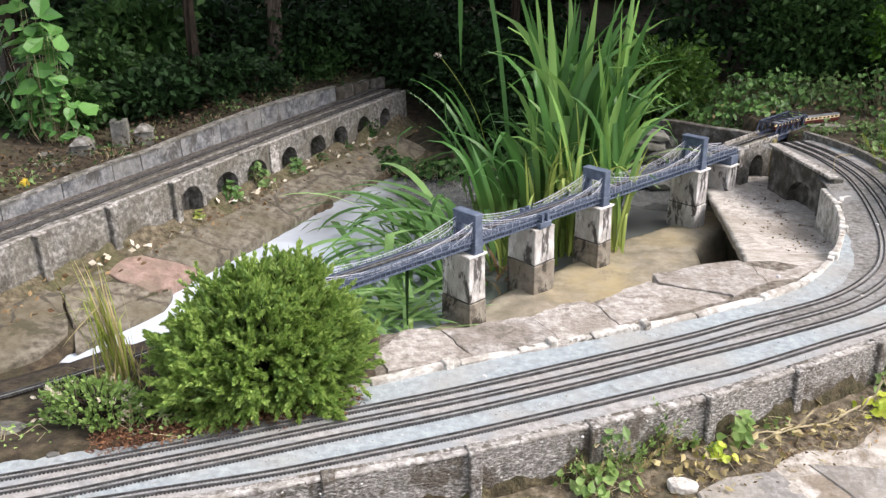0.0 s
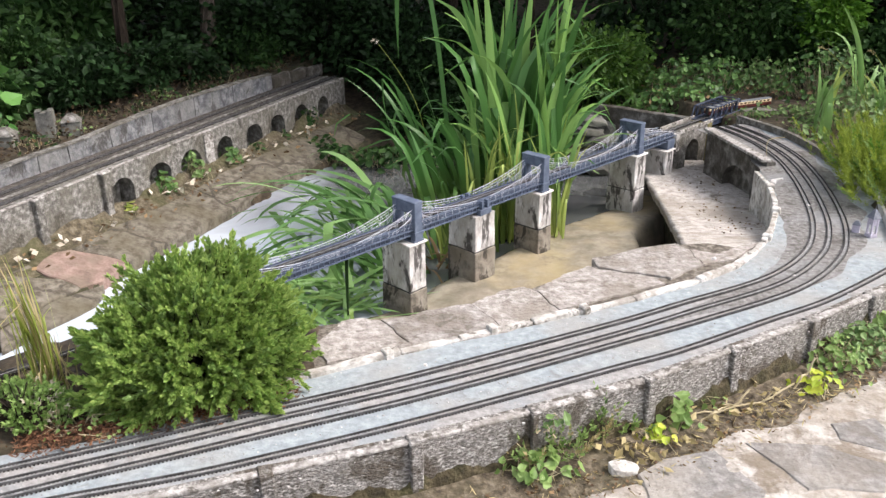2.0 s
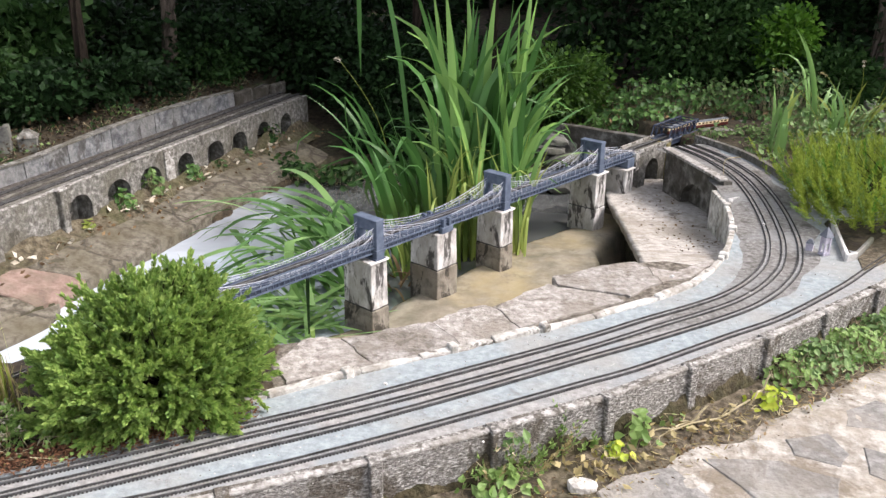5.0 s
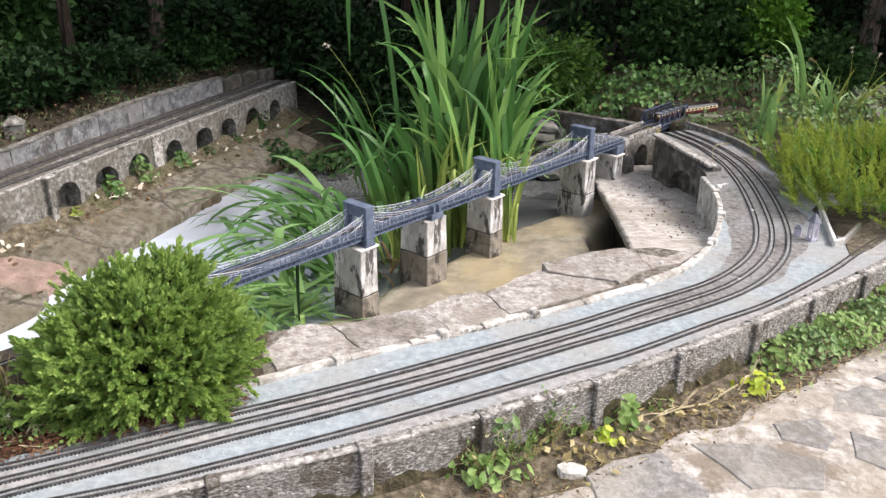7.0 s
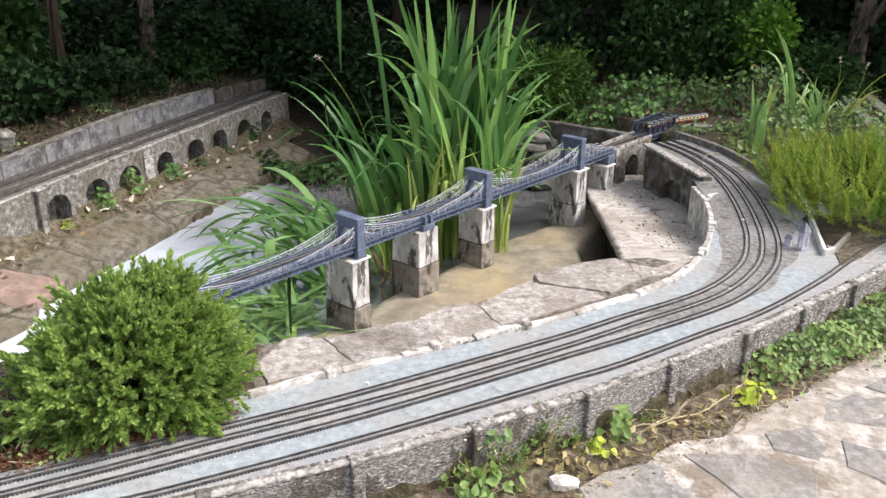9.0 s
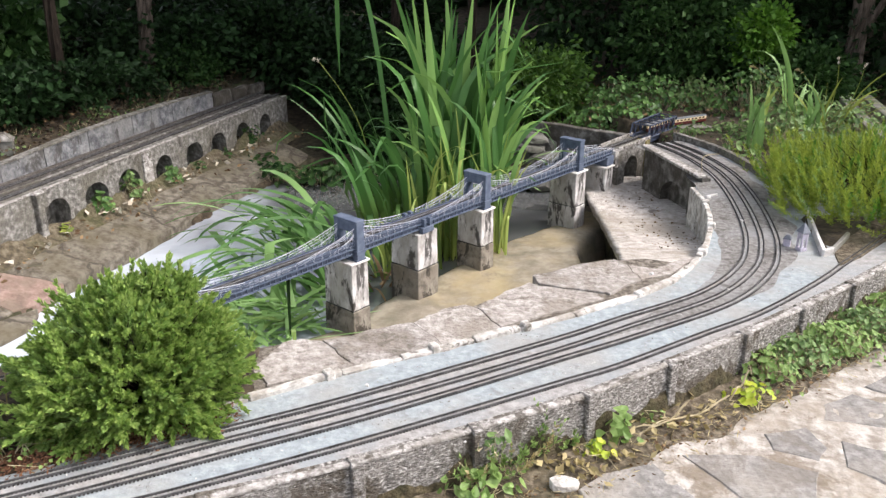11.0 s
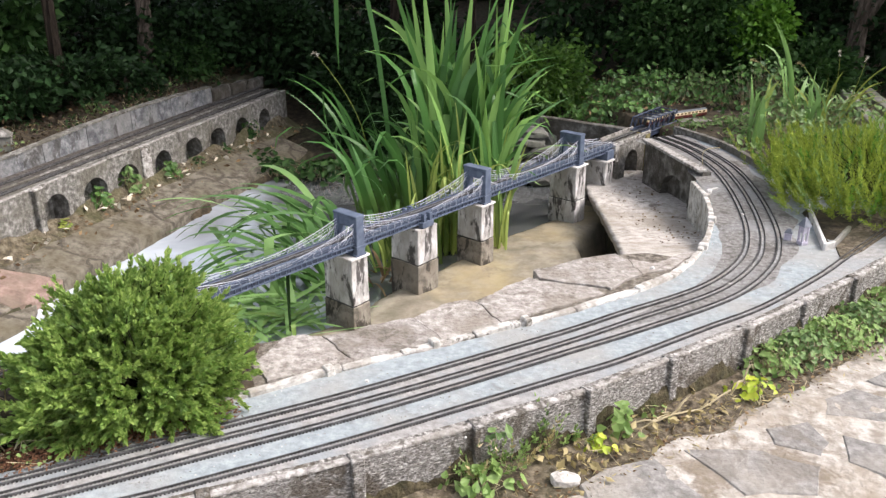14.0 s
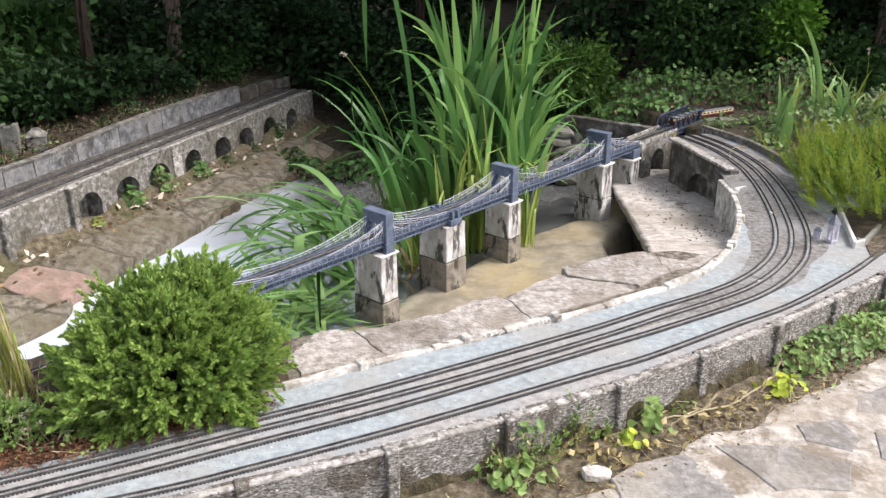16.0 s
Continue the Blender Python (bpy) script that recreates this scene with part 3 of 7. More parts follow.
def ground_height(x, y):
    z = np.full(x.shape, PATIO - 0.03)
    left = (x < -0.9) & (y > 1.6)
    z[left] = path_level(x[left], y[left]) - 0.02
    z[in_poly(x, y, HEATHBED)] = -0.012
    z[in_poly(x, y, SOILBED)] = 0.004
    # the bank behind the viaduct and the rise behind the pond
    behind = (x - VIA0[0]) * VIAD[1] - (y - VIA0[1]) * VIAD[0]
    far = behind < -0.36
    z[far] = np.maximum(z[far], 0.05 + np.clip((-0.36 - behind[far]) / 1.5, 0, 1) * 0.16)
    back = np.clip((y - 5.3) / 2.5, 0, 1)
    z = np.where((y > 5.3) & ~far & ~in_poly(x, y, HEATHBED), np.maximum(z, -0.18 + back * 0.35), z)
    gap = (y > 4.4) & (x > -1.3) & (x < 0.9) & ~far
    z = np.where(gap, np.where((y > 4.72) & (x < -0.1), -0.335, -0.4) + back * 0.5, z)
    z = z + np.clip((y - 6.5) / 8, 0, 1) * 0.5
    z[in_poly(x, y, POND)] = -0.55
    z[in_poly(x, y, LEDGE)] = -0.5
    lump = np.array([noise.noise(Vector((a * 3.1, b * 3.1, 0.3))) + 0.5 * noise.noise(Vector((a * 9, b * 9, 1.7))) for a, b in zip(x.ravel(), y.ravel())]).reshape(x.shape)
    return z + lump * 0.012


def build_ground():
    xs = np.r_[np.linspace(-120, -6, 20)[:-1], np.linspace(-6, -2.6, 40)[:-1], np.linspace(-2.6, 2.4, 180)[:-1], np.linspace(2.4, 6, 40)[:-1], np.linspace(6, 120, 20)]
    ys = np.r_[np.linspace(-120, -2, 16)[:-1], np.linspace(-2, 1.0, 20)[:-1], np.linspace(1.0, 6.0, 180)[:-1], np.linspace(6.0, 10, 30)[:-1], np.linspace(10, 160, 20)]
    X, Y = np.meshgrid(xs, ys)
    vs = np.stack([X, Y, ground_height(X, Y)], -1).reshape(-1, 3)
    w = len(xs)
    i, j = np.meshgrid(np.arange(w - 1), np.arange(len(ys) - 1))
    o = (j * w + i).reshape(-1)
    ob = part("ground", mesh_of("ground", vs.tolist(), np.stack([o, o + 1, o + 1 + w, o + w], 1).tolist(), M["soil"], True))
    tagged(ob, "damp brown garden soil with moss and litter", "ground", kind="structure")


def sheet(name, x0, x1, y0, y1, step, height, mat):
    """A small height field."""
    xs, ys = np.arange(x0, x1 + step, step), np.arange(y0, y1 + step, step)
    vs = [(x, y, height(x, y)) for y in ys for x in xs]
    w = len(xs)
    fs = [(j * w + i, j * w + i + 1, j * w + i + 1 + w, j * w + i + w) for j in range(len(ys) - 1) for i in range(w - 1)]
    return mesh_of(name, vs, fs, mat, True)


def arch_wall(length, height, depth, arches, m, step=0.06):
    """A wall with arched recesses, its front foot from m's origin along x; arches are (centre, half width, springing, crown)."""
    cuts = {0.0, length}
    for c, h, sp, cr in arches:
        cuts |= {c - h, c + h} | {c - h * math.cos(math.pi * k / 12) for k in range(1, 12)}
    xs = sorted(x for x in cuts if 0 <= x <= length)
    for a, b in list(zip(xs, xs[1:])):
        if b - a > step:
            xs += [a + (b - a) * k / math.ceil((b - a) / step) for k in range(1, math.ceil((b - a) / step))]
    xs = sorted(xs)
    bm = bmesh.new()

    def foot(x):
        for c, h, sp, cr in arches:
            if abs(x - c) <= h + 1e-6:
                return sp + (cr - sp) * math.sqrt(max(0, 1 - ((x - c) / h) ** 2))
        return 0.0

    def quad(*p):
        bm.faces.new([bm.verts.new(m @ Vector(q)) for q in p])
    for a, b in zip(xs, xs[1:]):
        mid = (a + b) / 2
        inside = any(abs(mid - c) < h for c, h, sp, cr in arches)
        za, zb = (foot(a), foot(b)) if inside else (0.0, 0.0)
        quad((a, 0, za), (b, 0, zb), (b, 0, height), (a, 0, height))
        quad((a, 0, height), (b, 0, height), (b, depth, height), (a, depth, height))
        if inside:
            quad((a, depth, za), (b, depth, zb), (b, 0, zb), (a, 0, za))
        quad((b, depth, 0), (a, depth, 0), (a, depth, height), (b, depth, height))
    for c, h, sp, cr in arches:
        quad((c - h, 0, 0), (c - h, 0, sp), (c - h, depth, sp), (c - h, depth, 0))
        quad((c + h, depth, 0), (c + h, depth, sp), (c + h, 0, sp), (c + h, 0, 0))
    quad((0, depth, 0), (0, 0, 0), (0, 0, height), (0, depth, height))
    quad((length, 0, 0), (length, depth, 0), (length, depth, height), (length, 0, height))
    bmesh.ops.remove_doubles(bm, verts=bm.verts, dist=1e-5)
    return bm


def rough(bm, amount, scale=30.0, cuts=0):
    """Shakes a mesh a little, so that edges look worn."""
    if cuts:
        bmesh.ops.subdivide_edges(bm, edges=bm.edges, cuts=cuts, use_grid_fill=True)
    for v in bm.verts:
        v.co += noise.noise_vector(v.co * scale) * amount
    return bm


build_ground()
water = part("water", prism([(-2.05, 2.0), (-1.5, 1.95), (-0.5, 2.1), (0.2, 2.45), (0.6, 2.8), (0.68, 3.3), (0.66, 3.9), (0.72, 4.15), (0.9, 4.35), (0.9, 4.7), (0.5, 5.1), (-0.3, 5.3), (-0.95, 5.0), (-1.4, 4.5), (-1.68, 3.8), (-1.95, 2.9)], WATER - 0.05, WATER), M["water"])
tagged(water, "still grey-blue pond water, sky reflection also painted pale at its left end", "pond water", kind="structure")


def silt_height(x, y):
    s = (x - AXIS0.x) * AXIS.x + (y - AXIS0.y) * AXIS.y
    side = (x - AXIS0.x) * AXIS.y - (y - AXIS0.y) * AXIS.x
    wide = 0.19 + 0.07 * noise.noise(Vector((x * 4, y * 4, 8)))
    t = min(max((side + wide) / 0.16, 0), 1)
    fade = 0.82 + 0.18 * min(max((s + 0.05) / 0.3, 0), 1)
    hole = min(max((x - 0.66 - 0.6 * max(0.0, y - 3.85)) / 0.08, 0), 1)
    z = -0.43 + 0.1 * t * t * (3 - 2 * t) * fade - 0.22 * hole - 0.02 * min(max((y - 3.75) / 0.35, 0), 1)
    return z + 0.012 * noise.noise(Vector((x * 5, y * 5, 2))) + 0.004 * noise.noise(Vector((x * 17, y * 17, 2)))


tagged(part("silt_bank", sheet("silt_bank", -0.95, 0.86, 2.25, 4.9, 0.025, silt_height, M["silt"])), "yellow-brown silt banked up in the pond", "silt", kind="structure")

# trackbeds
bed = part("trackbed", ribbon("trackbed", offset(spline(WALL, 0.3), -0.02), [(-2.0, 1.2), (-1.27, 1.5), (-0.95, 1.615), (-0.72, 1.76), (-0.49, 1.935), (-0.32, 2.035), (-0.02, 2.195), (0.26, 2.335), (0.52, 2.485), (0.79, 2.675), (0.98, 2.945), (1.1, 3.235)], 0.0, M["bed"], 0.2))
tagged(bed, "blue-grey gravelled concrete trackbed", "trackbed", kind="structure")
bed2 = part("trackbed_bend", ribbon("trackbed_bend", [(1.085, 3.15), (1.165, 3.5), (1.19, 3.78), (1.25, 3.87), (1.185, 4.13), (1.115, 4.45)], [(2.4, 3.5), (1.7, 3.55), (1.56, 3.9), (1.5, 4.4), (1.38, 4.62)], -0.004, M["bed"], 0.03))
tagged(bed2, "dirty brown-grey gravelled trackbed on the bend", "trackbed", kind="structure")
edge = part("outer_edging", sweep("outer_edging", spline([(1.56, 3.86), (1.545, 4.1), (1.48, 4.4), (1.33, 4.7)], 0.05), [(-0.012, 0.03), (0.014, 0.03), (0.014, -0.05), (-0.012, -0.05)], M["viaduct"]))
tagged(edge, "low stained concrete edging round the bend", "edging", kind="structure")
LEDGE_IN = [(0.66, 2.8), (0.673, 2.857), (0.696, 3.065), (0.744, 3.454), (0.771, 3.779), (0.774, 3.983), (0.775, 4.213), (0.786, 4.371), (0.86, 4.65)]
LEDGE_OUT = [(1.0, 2.8), (1.02, 2.95), (1.1, 3.1), (1.2, 3.4), (1.26, 3.7), (1.28, 3.9), (1.26, 4.1), (1.2, 4.3), (1.15, 4.65)]


def ledge_level(y):
    """The ledge falls away from the slabs towards the back of the bend."""
    return float(np.interp(y, (2.88, 3.2, 3.55, 3.8, 4.3), (-0.008, -0.085, -0.16, -0.19, -0.215)))


def build_ledge():
    a, b = spline(LEDGE_IN, 0.02), spline(LEDGE_OUT, 0.02)
    n, w = 90, 24
    u = np.linspace(0, 1, n)
    a, b = [np.stack([np.interp(u, np.linspace(0, 1, len(q)), q[:, j]) for j in (0, 1)], 1) for q in (a, b)]
    vs, fs = [], []
    for p, q in zip(a, b):
        chip = 0.014 * noise.noise(Vector((p[0] * 30, p[1] * 30, 2)))
        for k in range(w):
            t = max(0, k - 2) / (w - 3)
            x, y = p[0] + (q[0] - p[0]) * t + chip * (1 - t), p[1] + (q[1] - p[1]) * t
            z = ledge_level(y) + 0.006 * noise.noise(Vector((x * 8, y * 8, 3))) + 0.003 * noise.noise(Vector((x * 30, y * 30, 3)))
            if k < 2:
                x, z = x + (0.035 if k == 0 else 0.004), z - (0.085 if k == 0 else 0.01)
            vs.append((x, y, z))
    for i in range(n - 1):
        fs += [(i * w + k, i * w + k + 1, i * w + k + 1 + w, i * w + k + w) for k in range(w - 1)]
    return mesh_of("ledge", vs, fs, M["plateau"], True)


plateau = part("ledge", build_ledge())
# dark colour put in for the shade of the hollow below the ledge
foot = part("ledge_foot", prism([(x + 0.09, y) for x, y in LEDGE_IN] + LEDGE_OUT[::-1], -0.6, -0.23), M["moss_and_shade"])
tagged(foot, "set-back foot under the concrete ledge, coloured dark for its shade", "concrete ledge", kind="structure")
tagged(plateau, "sloping stained concrete ledge inside the bend", "concrete ledge", kind="structure")

# the long viaduct beside the path
VIA_M = Matrix.Translation((*VIA0, -0.26)) @ Matrix.Rotation(math.atan2(VIAD[1], VIAD[0]), 4, "Z")
ARCHES = [(1.055, 0.073), (1.32, 0.083), (1.565, 0.083), (1.86, 0.074), (2.148, 0.08), (2.395, 0.08), (2.67, 0.075), (2.95, 0.07)]
via = thing("viaduct", "weathered concrete model viaduct with small round arches", "viaduct", (*VIA0, 0), 0, kind="structure")
via.matrix_world = VIA_M


def via_part(name, bm, mat, label=""):
    return part(name, bm, mat, via, label)


via_part("arcade", rough(arch_wall(4.25, 0.258, 0.1, [(1.0 + c, h, 0.128, 0.197) for c, h in ARCHES], pose(-1.0, 0, 0)), 0.005, 12), M["viaduct"])
via_part("infill", box((4.25, 0.05, 0.235), pose(1.125, 0.126, 0)), M["viaduct"])
via_part("deck", box((4.25, 0.22, 0.03), pose(1.125, 0.173, 0.2285)), M["ballast"], "brown ballast deck")
for k in range(15):
    a, b = -1.0 + k * 0.283, -1.0 + (k + 1) * 0.283 - 0.004
    via_part("coping_stone", rough(box((b - a, 0.02, 0.007), pose((a + b) / 2, 0.007, 0.2585), 0.002), 0.004, 30, 2), M["coping"])
    # the pale strip of concrete left between the two tracks
    via_part("deck_strip", rough(box((b - a, 0.02, 0.006), pose((a + b) / 2, 0.13, 0.2585), 0.002), 0.004, 24, 2), M["viaduct"])
for s in (-0.6, -0.21, 0.17, 0.546, 0.936):
    via_part("buttress", rough(box((0.042, 0.034, 0.258), pose(s, -0.012, 0), 0.004, 0.86), 0.002, 20), M["viaduct"])
    via_part("buttress_cap", rough(box((0.06, 0.042, 0.01), pose(s, -0.008, 0.2585), 0.003), 0.002, 20), M["coping"])
via_part("pilaster", rough(box((0.075, 0.012, 0.25), pose(1.72, -0.004, 0.004), 0.003), 0.002, 20, 2), M["coping"], "pale limewashed pilaster")
# the blocks behind the tracks, their tops rising a little along the line
TOPS = ((-1.0, 0.3), (-0.7, 0.305), (-0.4, 0.31), (-0.1, 0.315), (0.22, 0.321), (0.537, 0.334), (0.835, 0.342), (1.016, 0.338), (1.298, 0.352), (1.613, 0.368), (1.973, 0.373), (2.344, 0.368), (2.77, 0.351))
for (a, za), (b, zb) in zip(TOPS, TOPS[1:]):
    bm = box((b - a - 0.006, 0.032, 1.0), pose((a + b) / 2, 0.284, 0))
    for v in bm.verts:
        v.co.z = 0.225 if v.co.z < 0.5 else za + (zb - za) * (v.co.x - a) / (b - a)
    via_part("wall_block", rough(bm, 0.0035, 14, 3), M["dark_block"])
    bm = box((b - a - 0.004, 0.044, 1.0), pose((a + b) / 2, 0.284, 0))
    for v in bm.verts:
        v.co.z = (0.001 if v.co.z < 0.5 else 0.009) + za + (zb - za) * (v.co.x - a) / (b - a)
    via_part("wall_coping", rough(bm, 0.003, 26, 2), M["viaduct"])
for k in range(3):
    via_part("wall_block", rough(box((0.2, 0.05, 0.115 - 0.012 * k), pose(2.88 + 0.21 * k, 0.285 - 0.004 * k, 0.225), 0.008), 0.012, 14, 3), M["dark_wall"], "dark mossy block")
# brown moss and washed soil along its foot
bm = bmesh.new()
row = []
for k in range(86):
    x = -1.0 + 0.05 * k
    h = 0.03 + 0.05 * noise.noise(Vector((x * 5, 2, 1))) + 0.03 * noise.noise(Vector((x * 19, 6, 1)))
    row.append([bm.verts.new((x, -o, z)) for o, z in ((0.14, 0.0), (0.035, 0.052), (0.008, 0.06 + max(h, 0) * 0.7), (-0.006, 0.062 + max(h, 0.004)))])
for u, v in zip(row, row[1:]):
    for k in range(3):
        bm.faces.new((u[k], v[k], v[k + 1], u[k + 1]))
via_part("moss_fringe", bm, M["via_moss"], "brown moss along the viaduct foot")

# the arched wall inside the bend
inner0, inner1 = Vector((1.24, 3.84)), Vector((1.1, 4.42))
d = inner1 - inner0
BEND_M = Matrix.Translation((*inner0, -0.22)) @ Matrix.Rotation(math.atan2(d.y, d.x), 4, "Z") @ Matrix.Scale(-1, 4, (0, 1, 0))
iw = part("bend_wall", rough(arch_wall(d.length, 0.24, 0.045, [(0.25, 0.14, 0.04, 0.142)], BEND_M), 0.003, 14), M["dark_wall"])
# added lining, its dark colour standing for the shade inside the arch
tunnel = part("tunnel_lining", arch_wall(d.length, 0.18, 0.2, [(0.25, 0.136, 0.04, 0.138)], BEND_M @ pose(0, 0.048, 0)), M["moss_and_shade"])
tagged(tunnel, "lining added behind the arched opening under the bend, coloured dark for its shade", "tunnel", kind="structure")
for ob in (iw, tunnel):
    for f in ob.data.polygons:
        f.flip()
tagged(iw, "dark stained concrete wall with one arched opening", "wall", kind="structure")
cop = part("wall_coping", rough(box((d.length, 0.05, 0.014), Matrix.Translation((*(inner0 + d / 2), 0.021)) @ Matrix.Rotation(math.atan2(d.y, d.x), 4, "Z"), 0.003), 0.003, 14), M["coping"])
tagged(cop, "pale flat coping along the bend wall", "coping", kind="structure")

# low walls at the back of the pond
back = part("back_wall", rough(box((0.62, 0.05, 0.2), Matrix.Translation((0.86, 5.0, -0.22)) @ Matrix.Rotation(radians(-32), 4, "Z"), 0.004), 0.006, 9, 3), M["dark_wall"])
tagged(back, "dark block wall behind the pond", "wall", kind="structure")
for a, b, h in (((2.32, 4.35), (2.6, 5.45), 0.1), ((2.55, 4.55), (2.8, 5.7), 0.1)):
    p, q = Vector(a), Vector(b)
    ob = part("concrete_beam", rough(box(((q - p).length, 0.07, 0.06), Matrix.Translation((*((p + q) / 2), h - 0.06)) @ Matrix.Rotation(math.atan2((q - p).y, (q - p).x), 4, "Z"), 0.004), 0.004, 9), M["beam"])
    tagged(ob, "grey mossy concrete beam edging a raised bed", "beam", kind="structure")


# ---- railway tracks ----
def railway_track(line, label, group="model tracks", z=0.0):
    """One model track: two rails on closely laid sleepers."""
    if line.shape[1] == 2:
        line = np.c_[line, np.full(len(line), z)]
    tr = thing("railway_track", label, "track", (0, 0, 0), 0, group)
    for s in (-1, 1):
        part("rail", sweep("rail", offset(line, s * 0.0085), [(-0.0013, 0.0035), (-0.0011, 0.0085), (0.0011, 0.0085), (0.0013, 0.0035)], M["rail"]), None, tr)
    seg = np.linalg.norm(np.diff(line, axis=0), axis=1)
    cum = np.r_[0, np.cumsum(seg)]
    at = np.arange(0.004, cum[-1], 0.0088)
    P = np.stack([np.interp(at, cum, line[:, j]) for j in range(3)], 1)
    N = normals2(line)
    N = np.stack([np.interp(at, cum, N[:, j]) for j in range(2)], 1)
    D = np.stack([-N[:, 1], N[:, 0]], 1)
    vs = []
    for z0, w in ((0.0002, 1.0), (0.0028, 0.96)):
        for a, b in ((-1, -1), (1, -1), (1, 1), (-1, 1)):
            q = P.copy()
            q[:, :2] += N * a * 0.0108 * w + D * b * 0.0022
            q[:, 2] += z0
            vs.append(q)
    vs = np.stack(vs, 1).reshape(-1, 3)
    o = np.arange(len(P))[:, None] * 8
    fs = np.concatenate([o + np.array(f) for f in ((4, 5, 6, 7), (0, 1, 5, 4), (1, 2, 6, 5), (2, 3, 7, 6), (3, 0, 4, 7))], 0)
    sl = part("sleeper_strip", mesh_of("sleeper_strip", vs.tolist(), fs.tolist(), M["sleeper"]), None, tr)
    sl["kind"] = "stuff"
    part("fine_ballast", sweep("fine_ballast", line, [(-0.0062, 0.0005), (-0.0055, 0.0034), (0.0055, 0.0034), (0.0062, 0.0005)], M["fines"]), None, tr)
    return tr


t_in = spline(TRACK_IN, 0.025)
railway_track(t_in, "inner model track of dark sleepers on the bend")
railway_track(spline(TRACK_MID, 0.025), "middle model track of dark sleepers on the bend")
railway_track(spline(TRACK_THIRD, 0.025), "third model track of dark sleepers on the bend")
railway_track(spline(TRACK_OUT, 0.025), "outer model track beside the retaining wall")
for y in (0.075, 0.185):
    pts = np.array([tuple((VIA_M @ Vector((s, y + (0.03 if y > 0.1 else 0.0) * s / 3.9, 0.2587)))) for s in np.arange(-0.98, 3.3, 0.05)])
    railway_track(pts, "rusty model track along the viaduct deck")
LINE = [at_axis(s, 0, z_deck(s) + 0.001) for s in np.arange(-1.05, 2.61, 0.1)]
lead = [(-2.0, 1.3, 0.006), (-1.75, 1.51, 0.006), (-1.476, 1.741, 0.006), (-1.314, 1.884, 0.008), (-1.15, 2.04, 0.014)]
tail = [(1.45, 5.03, z_deck(2.8)), (1.64, 5.13, z_deck(2.8)), (1.9, 5.2, z_deck(2.8)), (2.5, 5.26, z_deck(2.8))]
BRIDGE_LINE = spline(lead + LINE[1:] + tail, 0.025)
railway_track(BRIDGE_LINE, "model track over the suspension bridges")


# ---- bridge piers ----
def bridge_pier(s, lx, ly, top, label, low=-0.2, cap=True, foot="pier_low", far=0.0):
    """far widens the pier on the side away from the slabs."""
    p = thing("bridge_pier", label, "bridge pier", at_axis(s, 0, 0), AXIS_TURN, "bridge piers")
    y, ly = far / 2, ly + far
    part("lower_block", rough(box((lx * 1.03, ly * 1.03, low + 0.55), pose(0, y, -0.55), 0.003), 0.003, 26, 2), M[foot], p, "brown-stained lower block")
    part("joint", box((lx * 0.96, ly * 0.96, 0.004), pose(0, y, low)), M["black"], p)
    part("upper_block", rough(box((lx, ly, top - low - 0.004), pose(0, y, low + 0.004), 0.003, 0.97), 0.0025, 26, 2), M["pier"], p)
    if cap:
        part("cap", rough(box((lx * 1.1, ly * 1.08, 0.008), pose(0, y, top), 0.002), 0.0015, 40), M["white"], p, "flaking white cap")
    return p


bridge_pier(-0.008, 0.09, 0.125, -0.05, "pale streaked concrete pier under a bridge tower", -0.245, True, "pier_low", 0.035)
bridge_pier(0.385, 0.125, 0.125, -0.036, "broad pale concrete pier between two bridges", -0.195, False, "pier_low", 0.03)
bridge_pier(0.79, 0.092, 0.13, -0.05, "pale streaked concrete pier with a dark wet foot", -0.215, True, "pier_low", 0.01)
bridge_pier(1.575, 0.1, 0.135, -0.05, "tall pale concrete pier beside the ledge", -0.23, True, "pier", 0.022)
bridge_pier(-0.785, 0.09, 0.12, -0.05, "pale concrete pier behind the green shrub")
bridge_pier(1.87, 0.085, 0.13, -0.09, "short grey concrete pier on the ledge", -0.32)


# ---- suspension bridges ----
CABLE_SIDE = 0.047


def bridge_tower(parent, s):
    m = Matrix.Translation(at_axis(s, 0, 0)) @ Matrix.Rotation(radians(AXIS_TURN), 4, "Z")
    tw = part("tower", box((0.052, 0.126, 0.006), m @ pose(0, 0, -0.0415)), M["blue"], parent)
    for k in (-1, 1):
        part("leg", box((0.042, 0.026, 0.153), m @ pose(0, k * 0.05, -0.04), 0.002, 0.94), M["blue"], tw)
        part("collar", box((0.048, 0.031, 0.012), m @ pose(0, k * 0.05, -0.012), 0.001), M["blue"], tw)
    part("cross_beam", box((0.034, 0.076, 0.038), m @ pose(0, 0, 0.07), 0.002), M["blue"], tw)
    part("cap_beam", box((0.044, 0.128, 0.01), m @ pose(0, 0, 0.1095), 0.002), M["blue"], tw)
    return tw


def cable_height(s, a, b, za, zb, sag):
    u = (s - a) / (b - a)
    return za + (zb - za) * u - 4 * sag * u * (1 - u)


